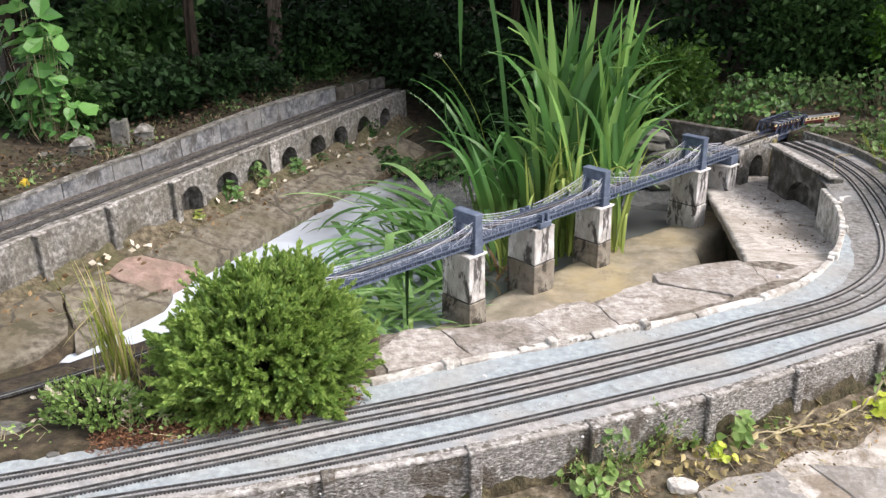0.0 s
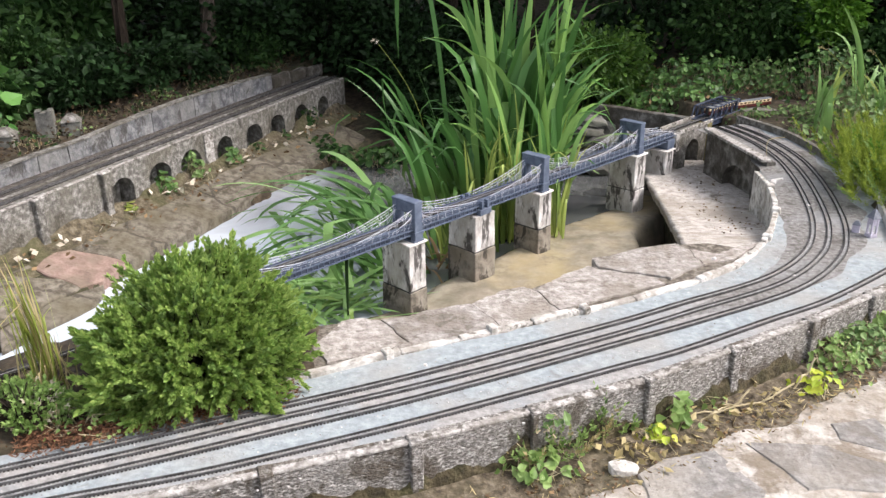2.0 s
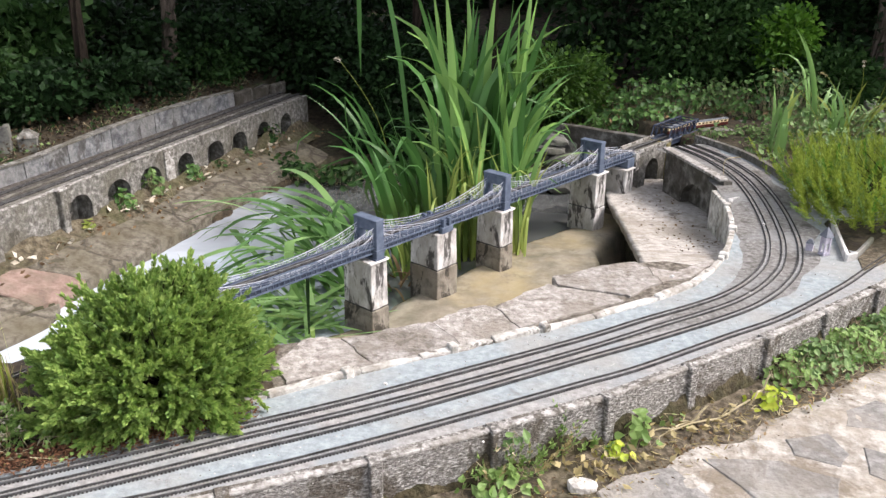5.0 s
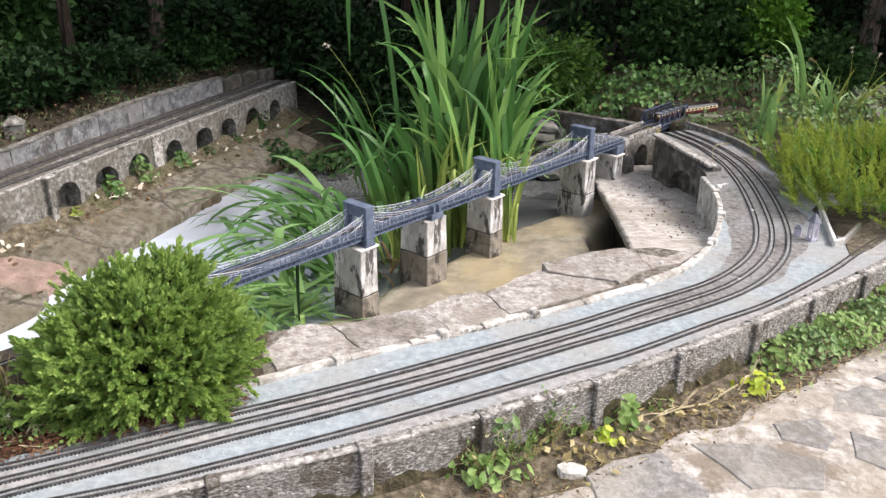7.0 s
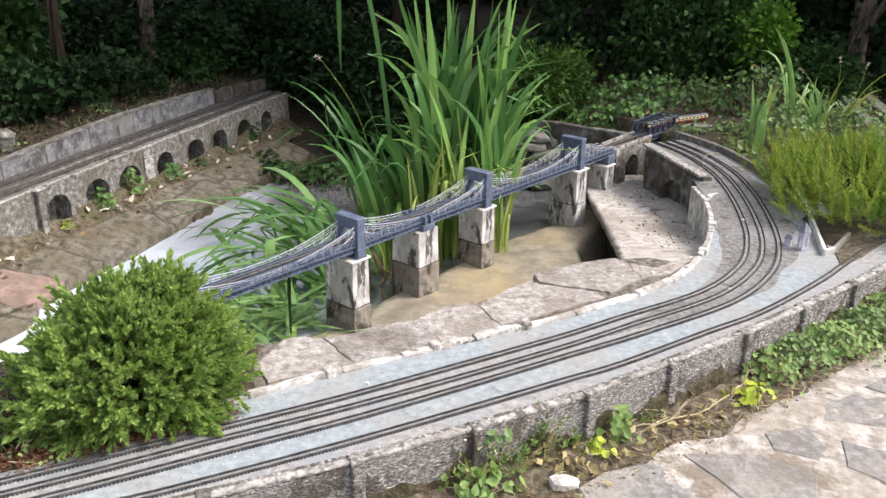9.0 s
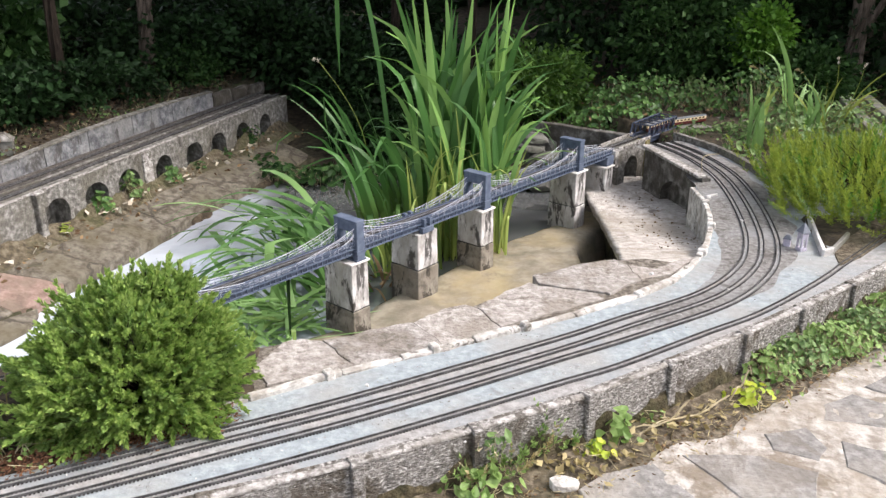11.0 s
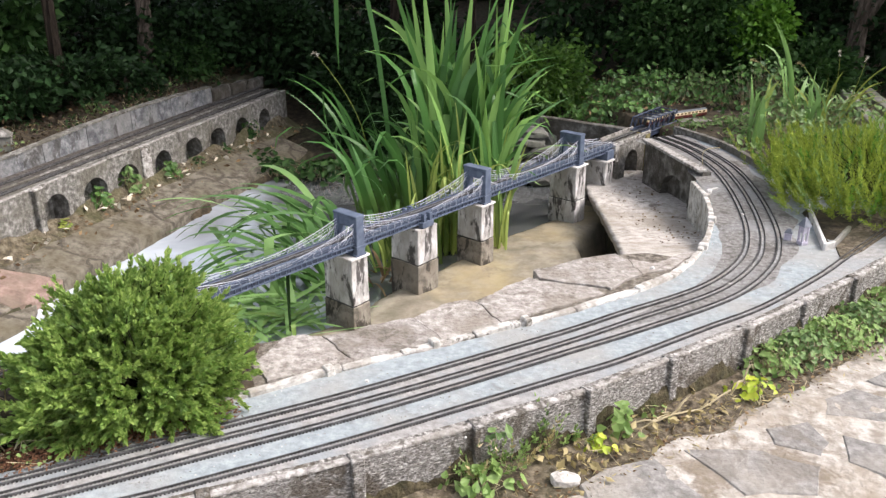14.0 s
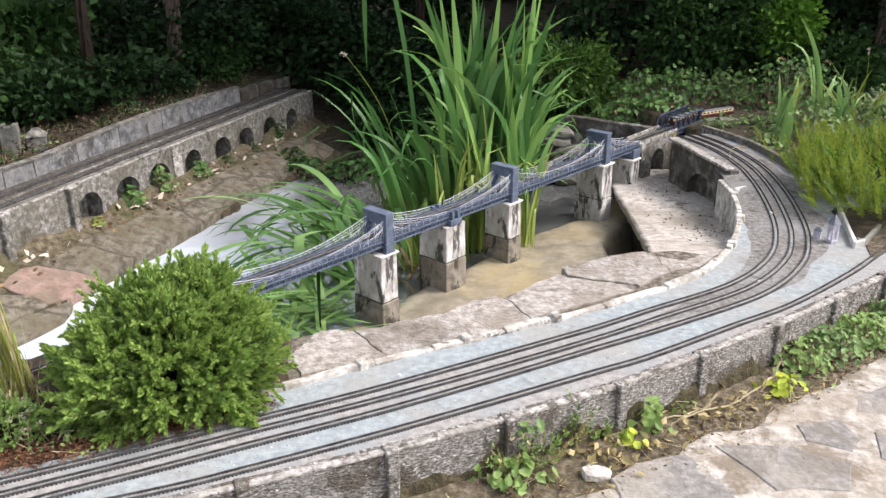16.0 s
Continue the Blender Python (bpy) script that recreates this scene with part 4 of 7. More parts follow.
def suspension_bridge(label, s0, s1, towers, spans):
    """spans: (from, to, height there, height there, sag) of each stretch of cable."""
    br = thing("suspension_bridge", label, "model bridge", at_axis(towers[0], 0, 0), 0, "suspension bridges")
    br.matrix_world = Matrix()
    line = np.array([at_axis(s, 0, z_deck(s)) for s in np.linspace(s0, s1, 30)])
    part("deck", sweep("deck", line, [(-0.035, -0.01), (-0.035, -0.0005), (0.035, -0.0005), (0.035, -0.01)], M["blue"]), None, br)
    for k in (-1, 1):
        lo, hi = sorted((k * 0.0355, k * 0.0395))
        part("girder", sweep("girder", line, [(lo, -0.03), (lo, 0.004), (hi, 0.004), (hi, -0.03)], M["girder"]), None, br)
        # upright stiffeners on the outer face, and the rail posts over them
        rib = box((0.004, 0.004, 0.022), pose(0, 0, -0.03))
        add_box(rib, (0.0016, 0.0016, 0.025), pose(0, k * 0.0085, -0.008))
        me = bpy.data.meshes.new("stiffener")
        rib.to_mesh(me)
        rib.free()
        me.materials.append(M["blue"])
        for s in np.arange(s0 + 0.012, s1, 0.024):
            ob = part("stiffener", me, None, br)
            ob.matrix_basis = Matrix.Translation(at_axis(s, k * 0.0415, z_deck(s))) @ Matrix.Rotation(radians(AXIS_TURN), 4, "Z") @ (Matrix() if k < 0 else Matrix.Rotation(math.pi, 4, "Z"))
        lo, hi = sorted((k * 0.032, k * 0.046))
        part("lower_flange", sweep("lower_flange", line, [(lo, -0.034), (lo, -0.03), (hi, -0.03), (hi, -0.034)], M["blue"]), None, br)
        part("walkway", sweep("walkway", line, [(k * 0.0395, -0.011), (k * 0.0395, -0.008), (k * 0.052, -0.008), (k * 0.052, -0.011)] if k > 0 else [(-0.052, -0.011), (-0.052, -0.008), (-0.0395, -0.008), (-0.0395, -0.011)], M["blue"]), None, br)
        for h in (0.004, 0.016):
            part("handrail", sweep("handrail", line, [(k * 0.05 - 0.0009, h - 0.0009), (k * 0.05 - 0.0009, h + 0.0009), (k * 0.05 + 0.0009, h + 0.0009), (k * 0.05 + 0.0009, h - 0.0009)], M["blue"]), None, br, "thin handrail")
        for a, b, za, zb, sag in spans:
            ss = np.linspace(a, b, 25)
            pts = [at_axis(s, k * CABLE_SIDE, cable_height(s, a, b, za, zb, sag)) for s in ss]
            part("main_cable", tube(pts, [0.0012] * 25, 5), M["cable"], br, "pale grey main cable")
            for lower in (0.011, 0.021):
                pts = [at_axis(s, k * (CABLE_SIDE - lower * 0.3), max(cable_height(s, a, b, za - lower, zb - lower * 0.9, sag * 0.94), z_deck(s) - 0.004)) for s in ss]
                part("inner_cable", tube(pts, [0.0007] * 25, 4), M["cable"], br, "thin pale inner cable")
            n = max(4, int(abs(b - a) / 0.02))
            for i in range(n):
                u, v = a + (b - a) * (i + 0.5) / n, a + (b - a) * (i + (1.15 if i % 2 else -0.15)) / n
                v = min(max(v, min(a, b)), max(a, b))
                zt, zl = cable_height(u, a, b, za, zb, sag), z_deck(v) - 0.006
                if zt - zl > 0.006:
                    part("hanger", tube([at_axis(u, k * CABLE_SIDE, zt), at_axis(v, k * CABLE_SIDE, zl)], [0.0006] * 2, 3), M["cable"], br)
            # stays fan out from the tower tops to the deck
            for foot, top, way in ((a, za, 1), (b, zb, -1)):
                if top > 0.05:
                    for i in range(1, 7):
                        v = foot + way * (0.018 + 0.022 * i)
                        part("stay", tube([at_axis(foot + way * 0.012, k * CABLE_SIDE, top - 0.006 * i), at_axis(v, k * CABLE_SIDE, z_deck(v) - 0.004)], [0.0007] * 2, 3), M["cable"], br)
    for s in towers:
        bridge_tower(br, s)
    return br


TOP = 0.094
suspension_bridge("grey-blue painted model suspension bridge with pale cables behind the shrub", -1.08, 0.384, (-0.785, 0.0), ((-0.785, 0.0, TOP, TOP, 0.06), (0.0, 0.345, TOP, 0.03, 0.012), (-1.05, -0.785, 0.03, TOP, 0.012)))
suspension_bridge("grey-blue painted model suspension bridge with pale cables beside the ledge", 0.386, 1.93, (0.79, 1.575), ((0.79, 1.575, TOP, TOP, 0.066), (0.425, 0.79, 0.03, TOP, 0.012), (1.575, 1.91, TOP, 0.01, 0.012)))


def cable_anchor(s, z):
    an = thing("cable_anchorage", "grey-blue cable anchor block on a concrete pier", "anchor block", at_axis(s, 0, z), AXIS_TURN, "cable anchorages")
    for k in (-1, 1):
        part("block", box((0.07, 0.024, 0.026), pose(0, k * 0.053, 0), 0.002), M["blue"], an)
        for u in (-0.017, 0.017):
            part("post", box((0.014, 0.02, 0.034), pose(u, k * 0.053, 0.026), 0.001), M["blue"], an)
    return an


cable_anchor(0.385, -0.036)
ab = thing("bridge_abutment", "grey-blue box abutment at the end of the bridge", "abutment", at_axis(1.9, 0, -0.09), AXIS_TURN)
part("box", box((0.07, 0.115, 0.05), pose(-0.015, 0, 0.008), 0.002), M["blue"], ab)
part("end_wall", rough(box((0.04, 0.125, 0.1), pose(0.045, 0, -0.02), 0.003), 0.002, 30), M["pier"], ab)

# the masonry arch and the truss beyond the bridges
sv = thing("stone_arch_viaduct", "short grey stone viaduct with one arch, standing on the ledge", "viaduct", (0, 0, 0))
m = Matrix.Translation(at_axis(1.965, 0.062, -0.23)) @ Matrix.Rotation(radians(AXIS_TURN), 4, "Z")
part("arch_wall", rough(arch_wall(0.36, 0.21, 0.124, [(0.15, 0.072, 0.09, 0.155)], m), 0.003, 16), M["viaduct"], sv)
part("mossy_end", rough(box((0.055, 0.13, 0.212), m @ pose(0.325, 0.06, 0), 0.004), 0.004, 20), M["moss"], sv, "yellow mossy end pillar")
for k in (0.004, 0.12):
    part("parapet", rough(box((0.36, 0.012, 0.02), m @ pose(0.18, k, 0.21), 0.002), 0.002, 20), M["coping"], sv)


def truss_bridge(s0, s1):
    tb = thing("truss_bridge", "dark blue model truss bridge half hidden in leaves", "model bridge", (0, 0, 0))
    n, h = 6, 0.1
    z0 = z_deck(s0) - 0.03

    def bar(name, a, b, r=0.0032):
        part(name, tube([a, b], [r, r], 4), M["navy"], tb)
    part("deck", box((s1 - s0, 0.11, 0.03), Matrix.Translation(at_axis((s0 + s1) / 2, 0, z0)) @ Matrix.Rotation(radians(AXIS_TURN), 4, "Z")), M["navy"], tb)
    st = (s1 - s0) / n
    for k in (-0.056, 0.056):
        bar("bottom_chord", at_axis(s0, k, z0 + 0.03), at_axis(s1, k, z0 + 0.03), 0.006)
        bar("top_chord", at_axis(s0 + st * 0.5, k, z0 + h), at_axis(s1 - st * 0.5, k, z0 + h), 0.005)
        bar("end_post", at_axis(s0, k, z0 + 0.03), at_axis(s0 + st * 0.5, k, z0 + h), 0.005)
        bar("end_post", at_axis(s1, k, z0 + 0.03), at_axis(s1 - st * 0.5, k, z0 + h), 0.005)
        for i in range(n):
            a, b = s0 + st * (i + 0.5), s0 + st * (i + 1)
            if i < n - 1:
                bar("post", at_axis(b, k, z0 + 0.03), at_axis(b, k, z0 + h))
                bar("diagonal", at_axis(a, k, z0 + h), at_axis(b, k, z0 + 0.03))
                bar("diagonal", at_axis(b, k, z0 + 0.03), at_axis(b + st * 0.5, k, z0 + h))
    for i in range(n):
        bar("cross_tie", at_axis(s0 + st * (i + 0.5), -0.056, z0 + h), at_axis(s0 + st * (i + 0.5), 0.056, z0 + h))


truss_bridge(2.29, 2.68)
fw = thing("stone_arch_wall", "grey stone embankment wall with a small dark arch among leaves", "wall", (0, 0, 0))
fm = Matrix.Translation((1.44, 4.94, -0.2)) @ Matrix.Rotation(math.atan2(0.3, 0.9), 4, "Z")
part("wall", rough(arch_wall(0.5, 0.19, 0.2, [(0.16, 0.045, 0.06, 0.105)], fm), 0.01, 9), M["beam"], fw)


# ---- the train ----
def coach():
    """A passenger coach, 0.265 m long, wheels at the rail."""
    c = thing("railway_coach", "crimson and cream model passenger coach with a grey roof", "model coach", (0, 0, 0), 0, "coaches of the train")
    L = 0.262
    part("lower_side", box((L, 0.037, 0.0175), pose(0, 0, 0.012), 0.001), M["maroon"], c, "crimson lower body")
    part("upper_side", box((L, 0.0365, 0.0165), pose(0, 0, 0.0295), 0.001), M["cream"], c, "cream window band")
    bm = bmesh.new()
    prof = [(math.cos(math.pi * k / 10) * 0.0186, math.sin(math.pi * k / 10) * 0.0075) for k in range(11)]
    a = [bm.verts.new((-L / 2 - 0.001, y, 0.046 + z)) for y, z in prof]
    b = [bm.verts.new((L / 2 + 0.001, y, 0.046 + z)) for y, z in prof]
    for k in range(10):
        bm.faces.new((a[k], b[k], b[k + 1], a[k + 1]))
    bm.faces.new(a)
    bm.faces.new(b[::-1])
    bm.faces.new((a[0], a[-1], b[-1], b[0]))
    bmesh.ops.recalc_face_normals(bm, faces=bm.faces)
    part("roof", bm, M["roof"], c, "grey curved roof")
    pane = None
    for s in (-1, 1):
        for k in range(8):
            x = -0.105 + k * 0.03
            if pane is None:
                pane = part("window", box((0.017, 0.0012, 0.0088), pose(0, 0, -0.0044)), M["window"], c)
                ob = pane
            else:
                ob = part("window", pane.data, None, c)
            ob.matrix_basis = pose(x, s * 0.0186, 0.0385)
        part("gangway", box((0.006, 0.018, 0.032), pose(s * 0.134, 0, 0.013)), M["black"], c)
        bg = part("bogie", box((0.05, 0.026, 0.008), pose(s * 0.09, 0, 0.006)), M["black"], c)
        for w in (-0.016, 0.016):
            for q in (-1, 1):
                part("wheel", tube([(s * 0.09 + w, q * 0.0075, 0.0065), (s * 0.09 + w, q * 0.0102, 0.0065)], [0.0065, 0.0065], 10), M["black"], bg)
    part("underframe", box((L * 0.98, 0.02, 0.004), pose(0, 0, 0.009)), M["black"], c)
    return c


cum = np.r_[0, np.cumsum(np.linalg.norm(np.diff(BRIDGE_LINE[:, :2], axis=0), axis=1))]
zero = float(np.interp(0, np.array([(p[0] - AXIS0.x) * AXIS.x + (p[1] - AXIS0.y) * AXIS.y for p in BRIDGE_LINE]), cum))


def on_line(s):
    return np.array([np.interp(zero + s, cum, BRIDGE_LINE[:, j]) for j in range(3)])


def coach_pose(k):
    a, b = on_line(2.37 + 0.277 * k + 0.045), on_line(2.37 + 0.277 * k + 0.222)
    p, d = (a + b) / 2, b - a
    return pose(p[0], p[1], p[2] + 0.0085, 0, -math.degrees(math.atan2(d[2], math.hypot(d[0], d[1]))), math.degrees(math.atan2(d[1], d[0])))


first = coach()
first.matrix_basis = coach_pose(0)
for k in range(1, 2):
    copy_thing(first, coach_pose(k))

# ---- small models beside the line ----
hut = thing("model_signal_tower", "tiny lilac-grey model tower with a pointed slate roof", "model building", (1.372, 2.985, 0.0), 20)
part("base", box((0.05, 0.05, 0.012), Matrix(), 0.002), M["lilac"], hut)
for a in (-1, 1):
    for b in (-1, 1):
        part("pillar", box((0.011, 0.011, 0.055), pose(a * 0.017, b * 0.017, 0.012), 0.001), M["lilac"], hut)
part("chamber", box((0.036, 0.036, 0.026), pose(0, 0, 0.042), 0.001), M["lilac"], hut)
part("roof", box((0.062, 0.062, 0.03), pose(0, 0, 0.067), 0, 0.12), M["slate"], hut, "pointed slate-grey roof")
hut.matrix_world = hut.matrix_world @ Matrix.Diagonal((0.62, 0.62, 1.12, 1))
part("finial", tube([(0, 0, 0.095), (0, 0, 0.112)], [0.0018, 0.0008], 5), M["slate"], hut)
shed = thing("model_cottage", "tiny pale grey model cottage beside the tower", "model building", (1.335, 3.03, 0.0), -30)
part("body", box((0.026, 0.022, 0.03), Matrix(), 0.001), M["lilac"], shed)
part("roof", box((0.03, 0.026, 0.016), pose(0, 0, 0.03), 0, 0.35), M["slate"], shed)

pl = thing("edging_corner", "flaking white wooden corner edging round the heath bed", "bed edging", (0, 0, 0))
for a, b, mt in (((1.546, 3.359), (1.433, 2.926), "white"), ((1.433, 2.926), (1.474, 2.943), "white"), ((1.474, 2.943), (1.603, 3.105), "beam")):
    p, q = Vector(a), Vector(b)
    part("board", rough(box(((q - p).length + 0.01, 0.014, 0.03), Matrix.Translation((*((p + q) / 2), -0.002)) @ Matrix.Rotation(math.atan2((q - p).y, (q - p).x), 4, "Z"), 0.002), 0.002, 30, 2), M[mt], pl)
tagged(part("soil_spill", rough(prism([(1.491, 2.976), (1.45, 2.822), (1.572, 2.908), (1.728, 3.064), (1.924, 3.222), (2.033, 3.431), (1.852, 3.359), (1.625, 3.145)], -0.02, 0.004, 0.004), 0.006, 20), M["earth"]), "brown soil spilt beside the heath bed", "soil", kind="structure")
tagged(part("bed_soil", sheet("bed_soil", 1.47, 1.8, 2.98, 3.35, 0.03, lambda x, y: (0.016 if in_poly(np.array(x), np.array(y), [(1.46, 2.98), (1.53, 3.36), (1.8, 3.36), (1.62, 3.1)]) else -0.02) + 0.006 * noise.noise(Vector((x * 30, y * 30, 0))), M["soil"])), "brown soil in the heath bed", "soil", kind="structure")


def stone_house(at, turn, w, d, h, roofed, label):
    hs = thing("model_house", label, "model building", at, turn, "stone models on the bank")
    part("body", rough(box((w, d, h), Matrix(), 0.003), 0.003, 25), M["rock"], hs)
    if roofed:
        part("roof", rough(box((w * 1.15, d * 1.15, h * 0.5), pose(0, 0, h), 0, 0.25), 0.002, 25), M["viaduct"], hs)
        part("door", box((0.004, d * 0.3, h * 0.6), pose(w / 2, 0, 0)), M["black"], hs)
    else:
        for k in (-1, 1):
            part("merlon", box((w * 0.3, d, h * 0.08), pose(k * w * 0.33, 0, h)), M["rock"], hs)
    return hs


stone_house((-2.275, 4.03, 0.055), 20, 0.085, 0.08, 0.135, False, "small square grey stone model tower on the bank")
stone_house((-2.18, 4.1, 0.055), 20, 0.09, 0.08, 0.075, True, "small grey stone model cottage with a dark doorway")
stone_house((-2.385, 3.84, 0.05), 10, 0.09, 0.09, 0.075, True, "small pale grey model house on the bank")


# ---- rocks ----
def stone(name, label, at, size, turn, mat, group="", seed=0, cat="rock"):
    bm = bmesh.new()
    bmesh.ops.create_icosphere(bm, subdivisions=2, radius=0.5)
    for v in bm.verts:
        n = noise.noise(v.co * 2.1 + Vector((seed * 7.3, 0, 0)))
        v.co *= 1 + 0.45 * n
        v.co = Vector((max(-0.42, min(0.42, v.co.x)), max(-0.42, min(0.42, v.co.y)), max(-0.36, min(0.36, v.co.z))))
        v.co = Vector((v.co.x * size[0], v.co.y * size[1], v.co.z * size[2]))
    ob = part(name, bm, mat)
    ob.matrix_world = pose(at[0], at[1], at[2] + size[2] * 0.3, random.uniform(-12, 12), random.uniform(-12, 12), turn)
    tagged(ob, label, cat, group)
    return ob


for i, (x, y, z, a, b, c, r) in enumerate(((0.55, 5.05, -0.2, 0.25, 0.2, 0.14, 10), (0.68, 5.12, -0.18, 0.2, 0.16, 0.16, 40), (0.5, 4.9, -0.3, 0.28, 0.2, 0.14, 70), (0.6, 4.85, -0.32, 0.2, 0.22, 0.12, 120), (0.62, 5.25, -0.1, 0.24, 0.16, 0.1, 15), (0.33, 5.05, -0.25, 0.2, 0.18, 0.14, 95), (0.52, 4.98, -0.12, 0.24, 0.16, 0.07, 33), (0.62, 4.95, -0.17, 0.26, 0.18, 0.07, 50), (0.56, 5.0, -0.06, 0.2, 0.14, 0.06, 12))):
    stone("rock", "rough grey rock in the stack behind the pond", (x, y, z - 0.04), (a, b, c), r, M["rock"], "rockery stones", i)
for i, (x, y, z, a) in enumerate(((-0.2, 1.99, 0.0, 0.012), (0.75, 2.75, 0.0, 0.02), (1.2, 3.6, 0.0, 0.035), (0.98, 2.62, 0.0, 0.014), (-0.62, 1.87, 0.0, 0.03), (-0.76, 1.79, 0.0, 0.02), (0.06, 1.73, 0.0, 0.008), (1.25, 3.3, 0.0, 0.02))):
    stone("pebble", "small white pebble lying on the trackbed", (x, y, z), (a, a * 0.8, a * 0.7), i * 40, M["white"], "pebbles", i, "pebble")
stone("mortar_lump", "pale lump of broken mortar by the wall foot", (0.31, 1.745, PATIO - 0.004), (0.09, 0.055, 0.035), 20, M["kerb"], "", 9)

for k, (x, y, a) in enumerate([(-2.545, 3.775, 0.09), (-2.404, 3.638, 0.07), (-2.445, 3.812, 0.08), (-2.525, 3.629, 0.06)]):
    stone("bank_stone", "lichened grey stone lying on the bank", (x, y, 0.05), (a, a * 0.8, a * 0.7), k * 50, M["rock"], "stones on the bank", 20 + k)
for k, (x, y, a) in enumerate([(-1.36, 1.604, 0.088), (-1.273, 1.554, 0.066), (-1.362, 1.521, 0.083), (-1.204, 1.538, 0.055)]):
    stone("bed_stone", "grey stone half sunk in the soil bed", (x, y, -0.01), (a, a * 0.7, a * 0.45), k * 35 + 10, M["rock"], "stones of the soil bed", 30 + k)
stone("fallen_fruit", "round yellow fallen fruit on the bank", (-2.409, 3.361, 0.05), (0.05, 0.05, 0.055), 0, M["fruit"], "", 44, "fruit")
stone("mortar_chip", "thin white mortar chip on the trackbed", (1.232, 3.64, 0.0), (0.055, 0.016, 0.012), 15, M["white"], "", 45, "chip")
for foot, top in (((-2.69, 4.346, 0.02), (-2.635, 4.326, 0.37)), ((-2.67, 4.346, 0.02), (-2.632, 4.366, 0.347))):
    cane = part("garden_cane", tube([foot, top], [0.004, 0.003], 6), M["stem"])
    tagged(cane, "thin pale garden cane stuck in the bank", "cane", "garden canes")
stalk = part("dead_stalk", tube([tuple(q) for q in spline([(1.293, 4.024, -0.003), (1.288, 4.024, 0.069), (1.331, 4.034, 0.085), (1.373, 4.044, 0.084)], 0.02)], [0.0022] * len(spline([(1.293, 4.024, -0.003), (1.288, 4.024, 0.069), (1.331, 4.034, 0.085), (1.373, 4.044, 0.084)], 0.02)), 5), M["stem"])
tagged(stalk, "pale bent dead stalk beside the bend", "stalk")

# beige dust between the tracks and along the outer wall
def dust_strip(label, near, far, lo, hi, seed):
    a, b = spline(near, 0.02), spline(far, 0.02)
    n = min(len(a), len(b))
    u = np.linspace(0, 1, n)
    a, b = [np.stack([np.interp(u, np.linspace(0, 1, len(q)), q[:, j]) for j in (0, 1)], 1) for q in (offset(a, lo), offset(b, hi))]
    vs, fs = [], []
    for i, (p, q) in enumerate(zip(a, b)):
        for k in range(7):
            t = k / 6
            w = 0.022 * noise.noise(Vector((i * 0.11, seed + k * 3.7, 0))) + 0.008 * noise.noise(Vector((i * 0.5, seed + k * 3.7, 4)))
            t += w * 4 if k in (0, 6) else 0
            vs.append((p[0] + (q[0] - p[0]) * t, p[1] + (q[1] - p[1]) * t, -0.0006 + 0.0016 * math.sin(math.pi * k / 6)))
    for i in range(n - 1):
        fs += [(i * 7 + k, i * 7 + k + 1, i * 7 + k + 8, i * 7 + k + 7) for k in range(6)]
    tagged(part("track_dust", mesh_of("track_dust", vs, fs, M["dust"], True)), label, "dust", kind="structure")


dust_strip("beige dust and fine ballast between the tracks", TRACK_IN[:12], TRACK_THIRD[:12], -0.012, 0.004, 3)
dust_strip("beige dust along the retaining wall", TRACK_OUT, WALL, 0.0, -0.02, 8)
# dark dirt that gathers between the tracks on the bend
dl = spline(TRACK_IN, 0.02)
dl = dl[int(len(dl) * 0.5):]
dn, vs, fs = normals2(dl), [], []
for i, (p, q) in enumerate(zip(dl, dn)):
    grow = min(1.0, i / (len(dl) * 0.45))
    lo = 0.05 - (0.17 + 0.03 * noise.noise(Vector((i * 0.13, 1, 0))) + 0.005 * noise.noise(Vector((i * 0.9, 1, 0)))) * grow
    hi = 0.07 + (0.12 + 0.04 * noise.noise(Vector((i * 0.13, 7, 0))) + 0.005 * noise.noise(Vector((i * 0.9, 7, 0)))) * grow
    vs += [(p[0] + q[0] * o, p[1] + q[1] * o, 0.0004 + 0.0018 * math.sin(math.pi * k / 4)) for k, o in enumerate(np.linspace(lo, hi, 5))]
for i in range(len(dl) - 1):
    fs += [(i * 5 + k, i * 5 + k + 1, i * 5 + k + 6, i * 5 + k + 5) for k in range(4)]
tagged(part("track_dirt", mesh_of("track_dirt", vs, fs, M["bed_dark"], True)), "dark gritty dirt between the tracks on the bend", "dirt", kind="structure")


# ---- plants ----
RNG = np.random.default_rng(11)


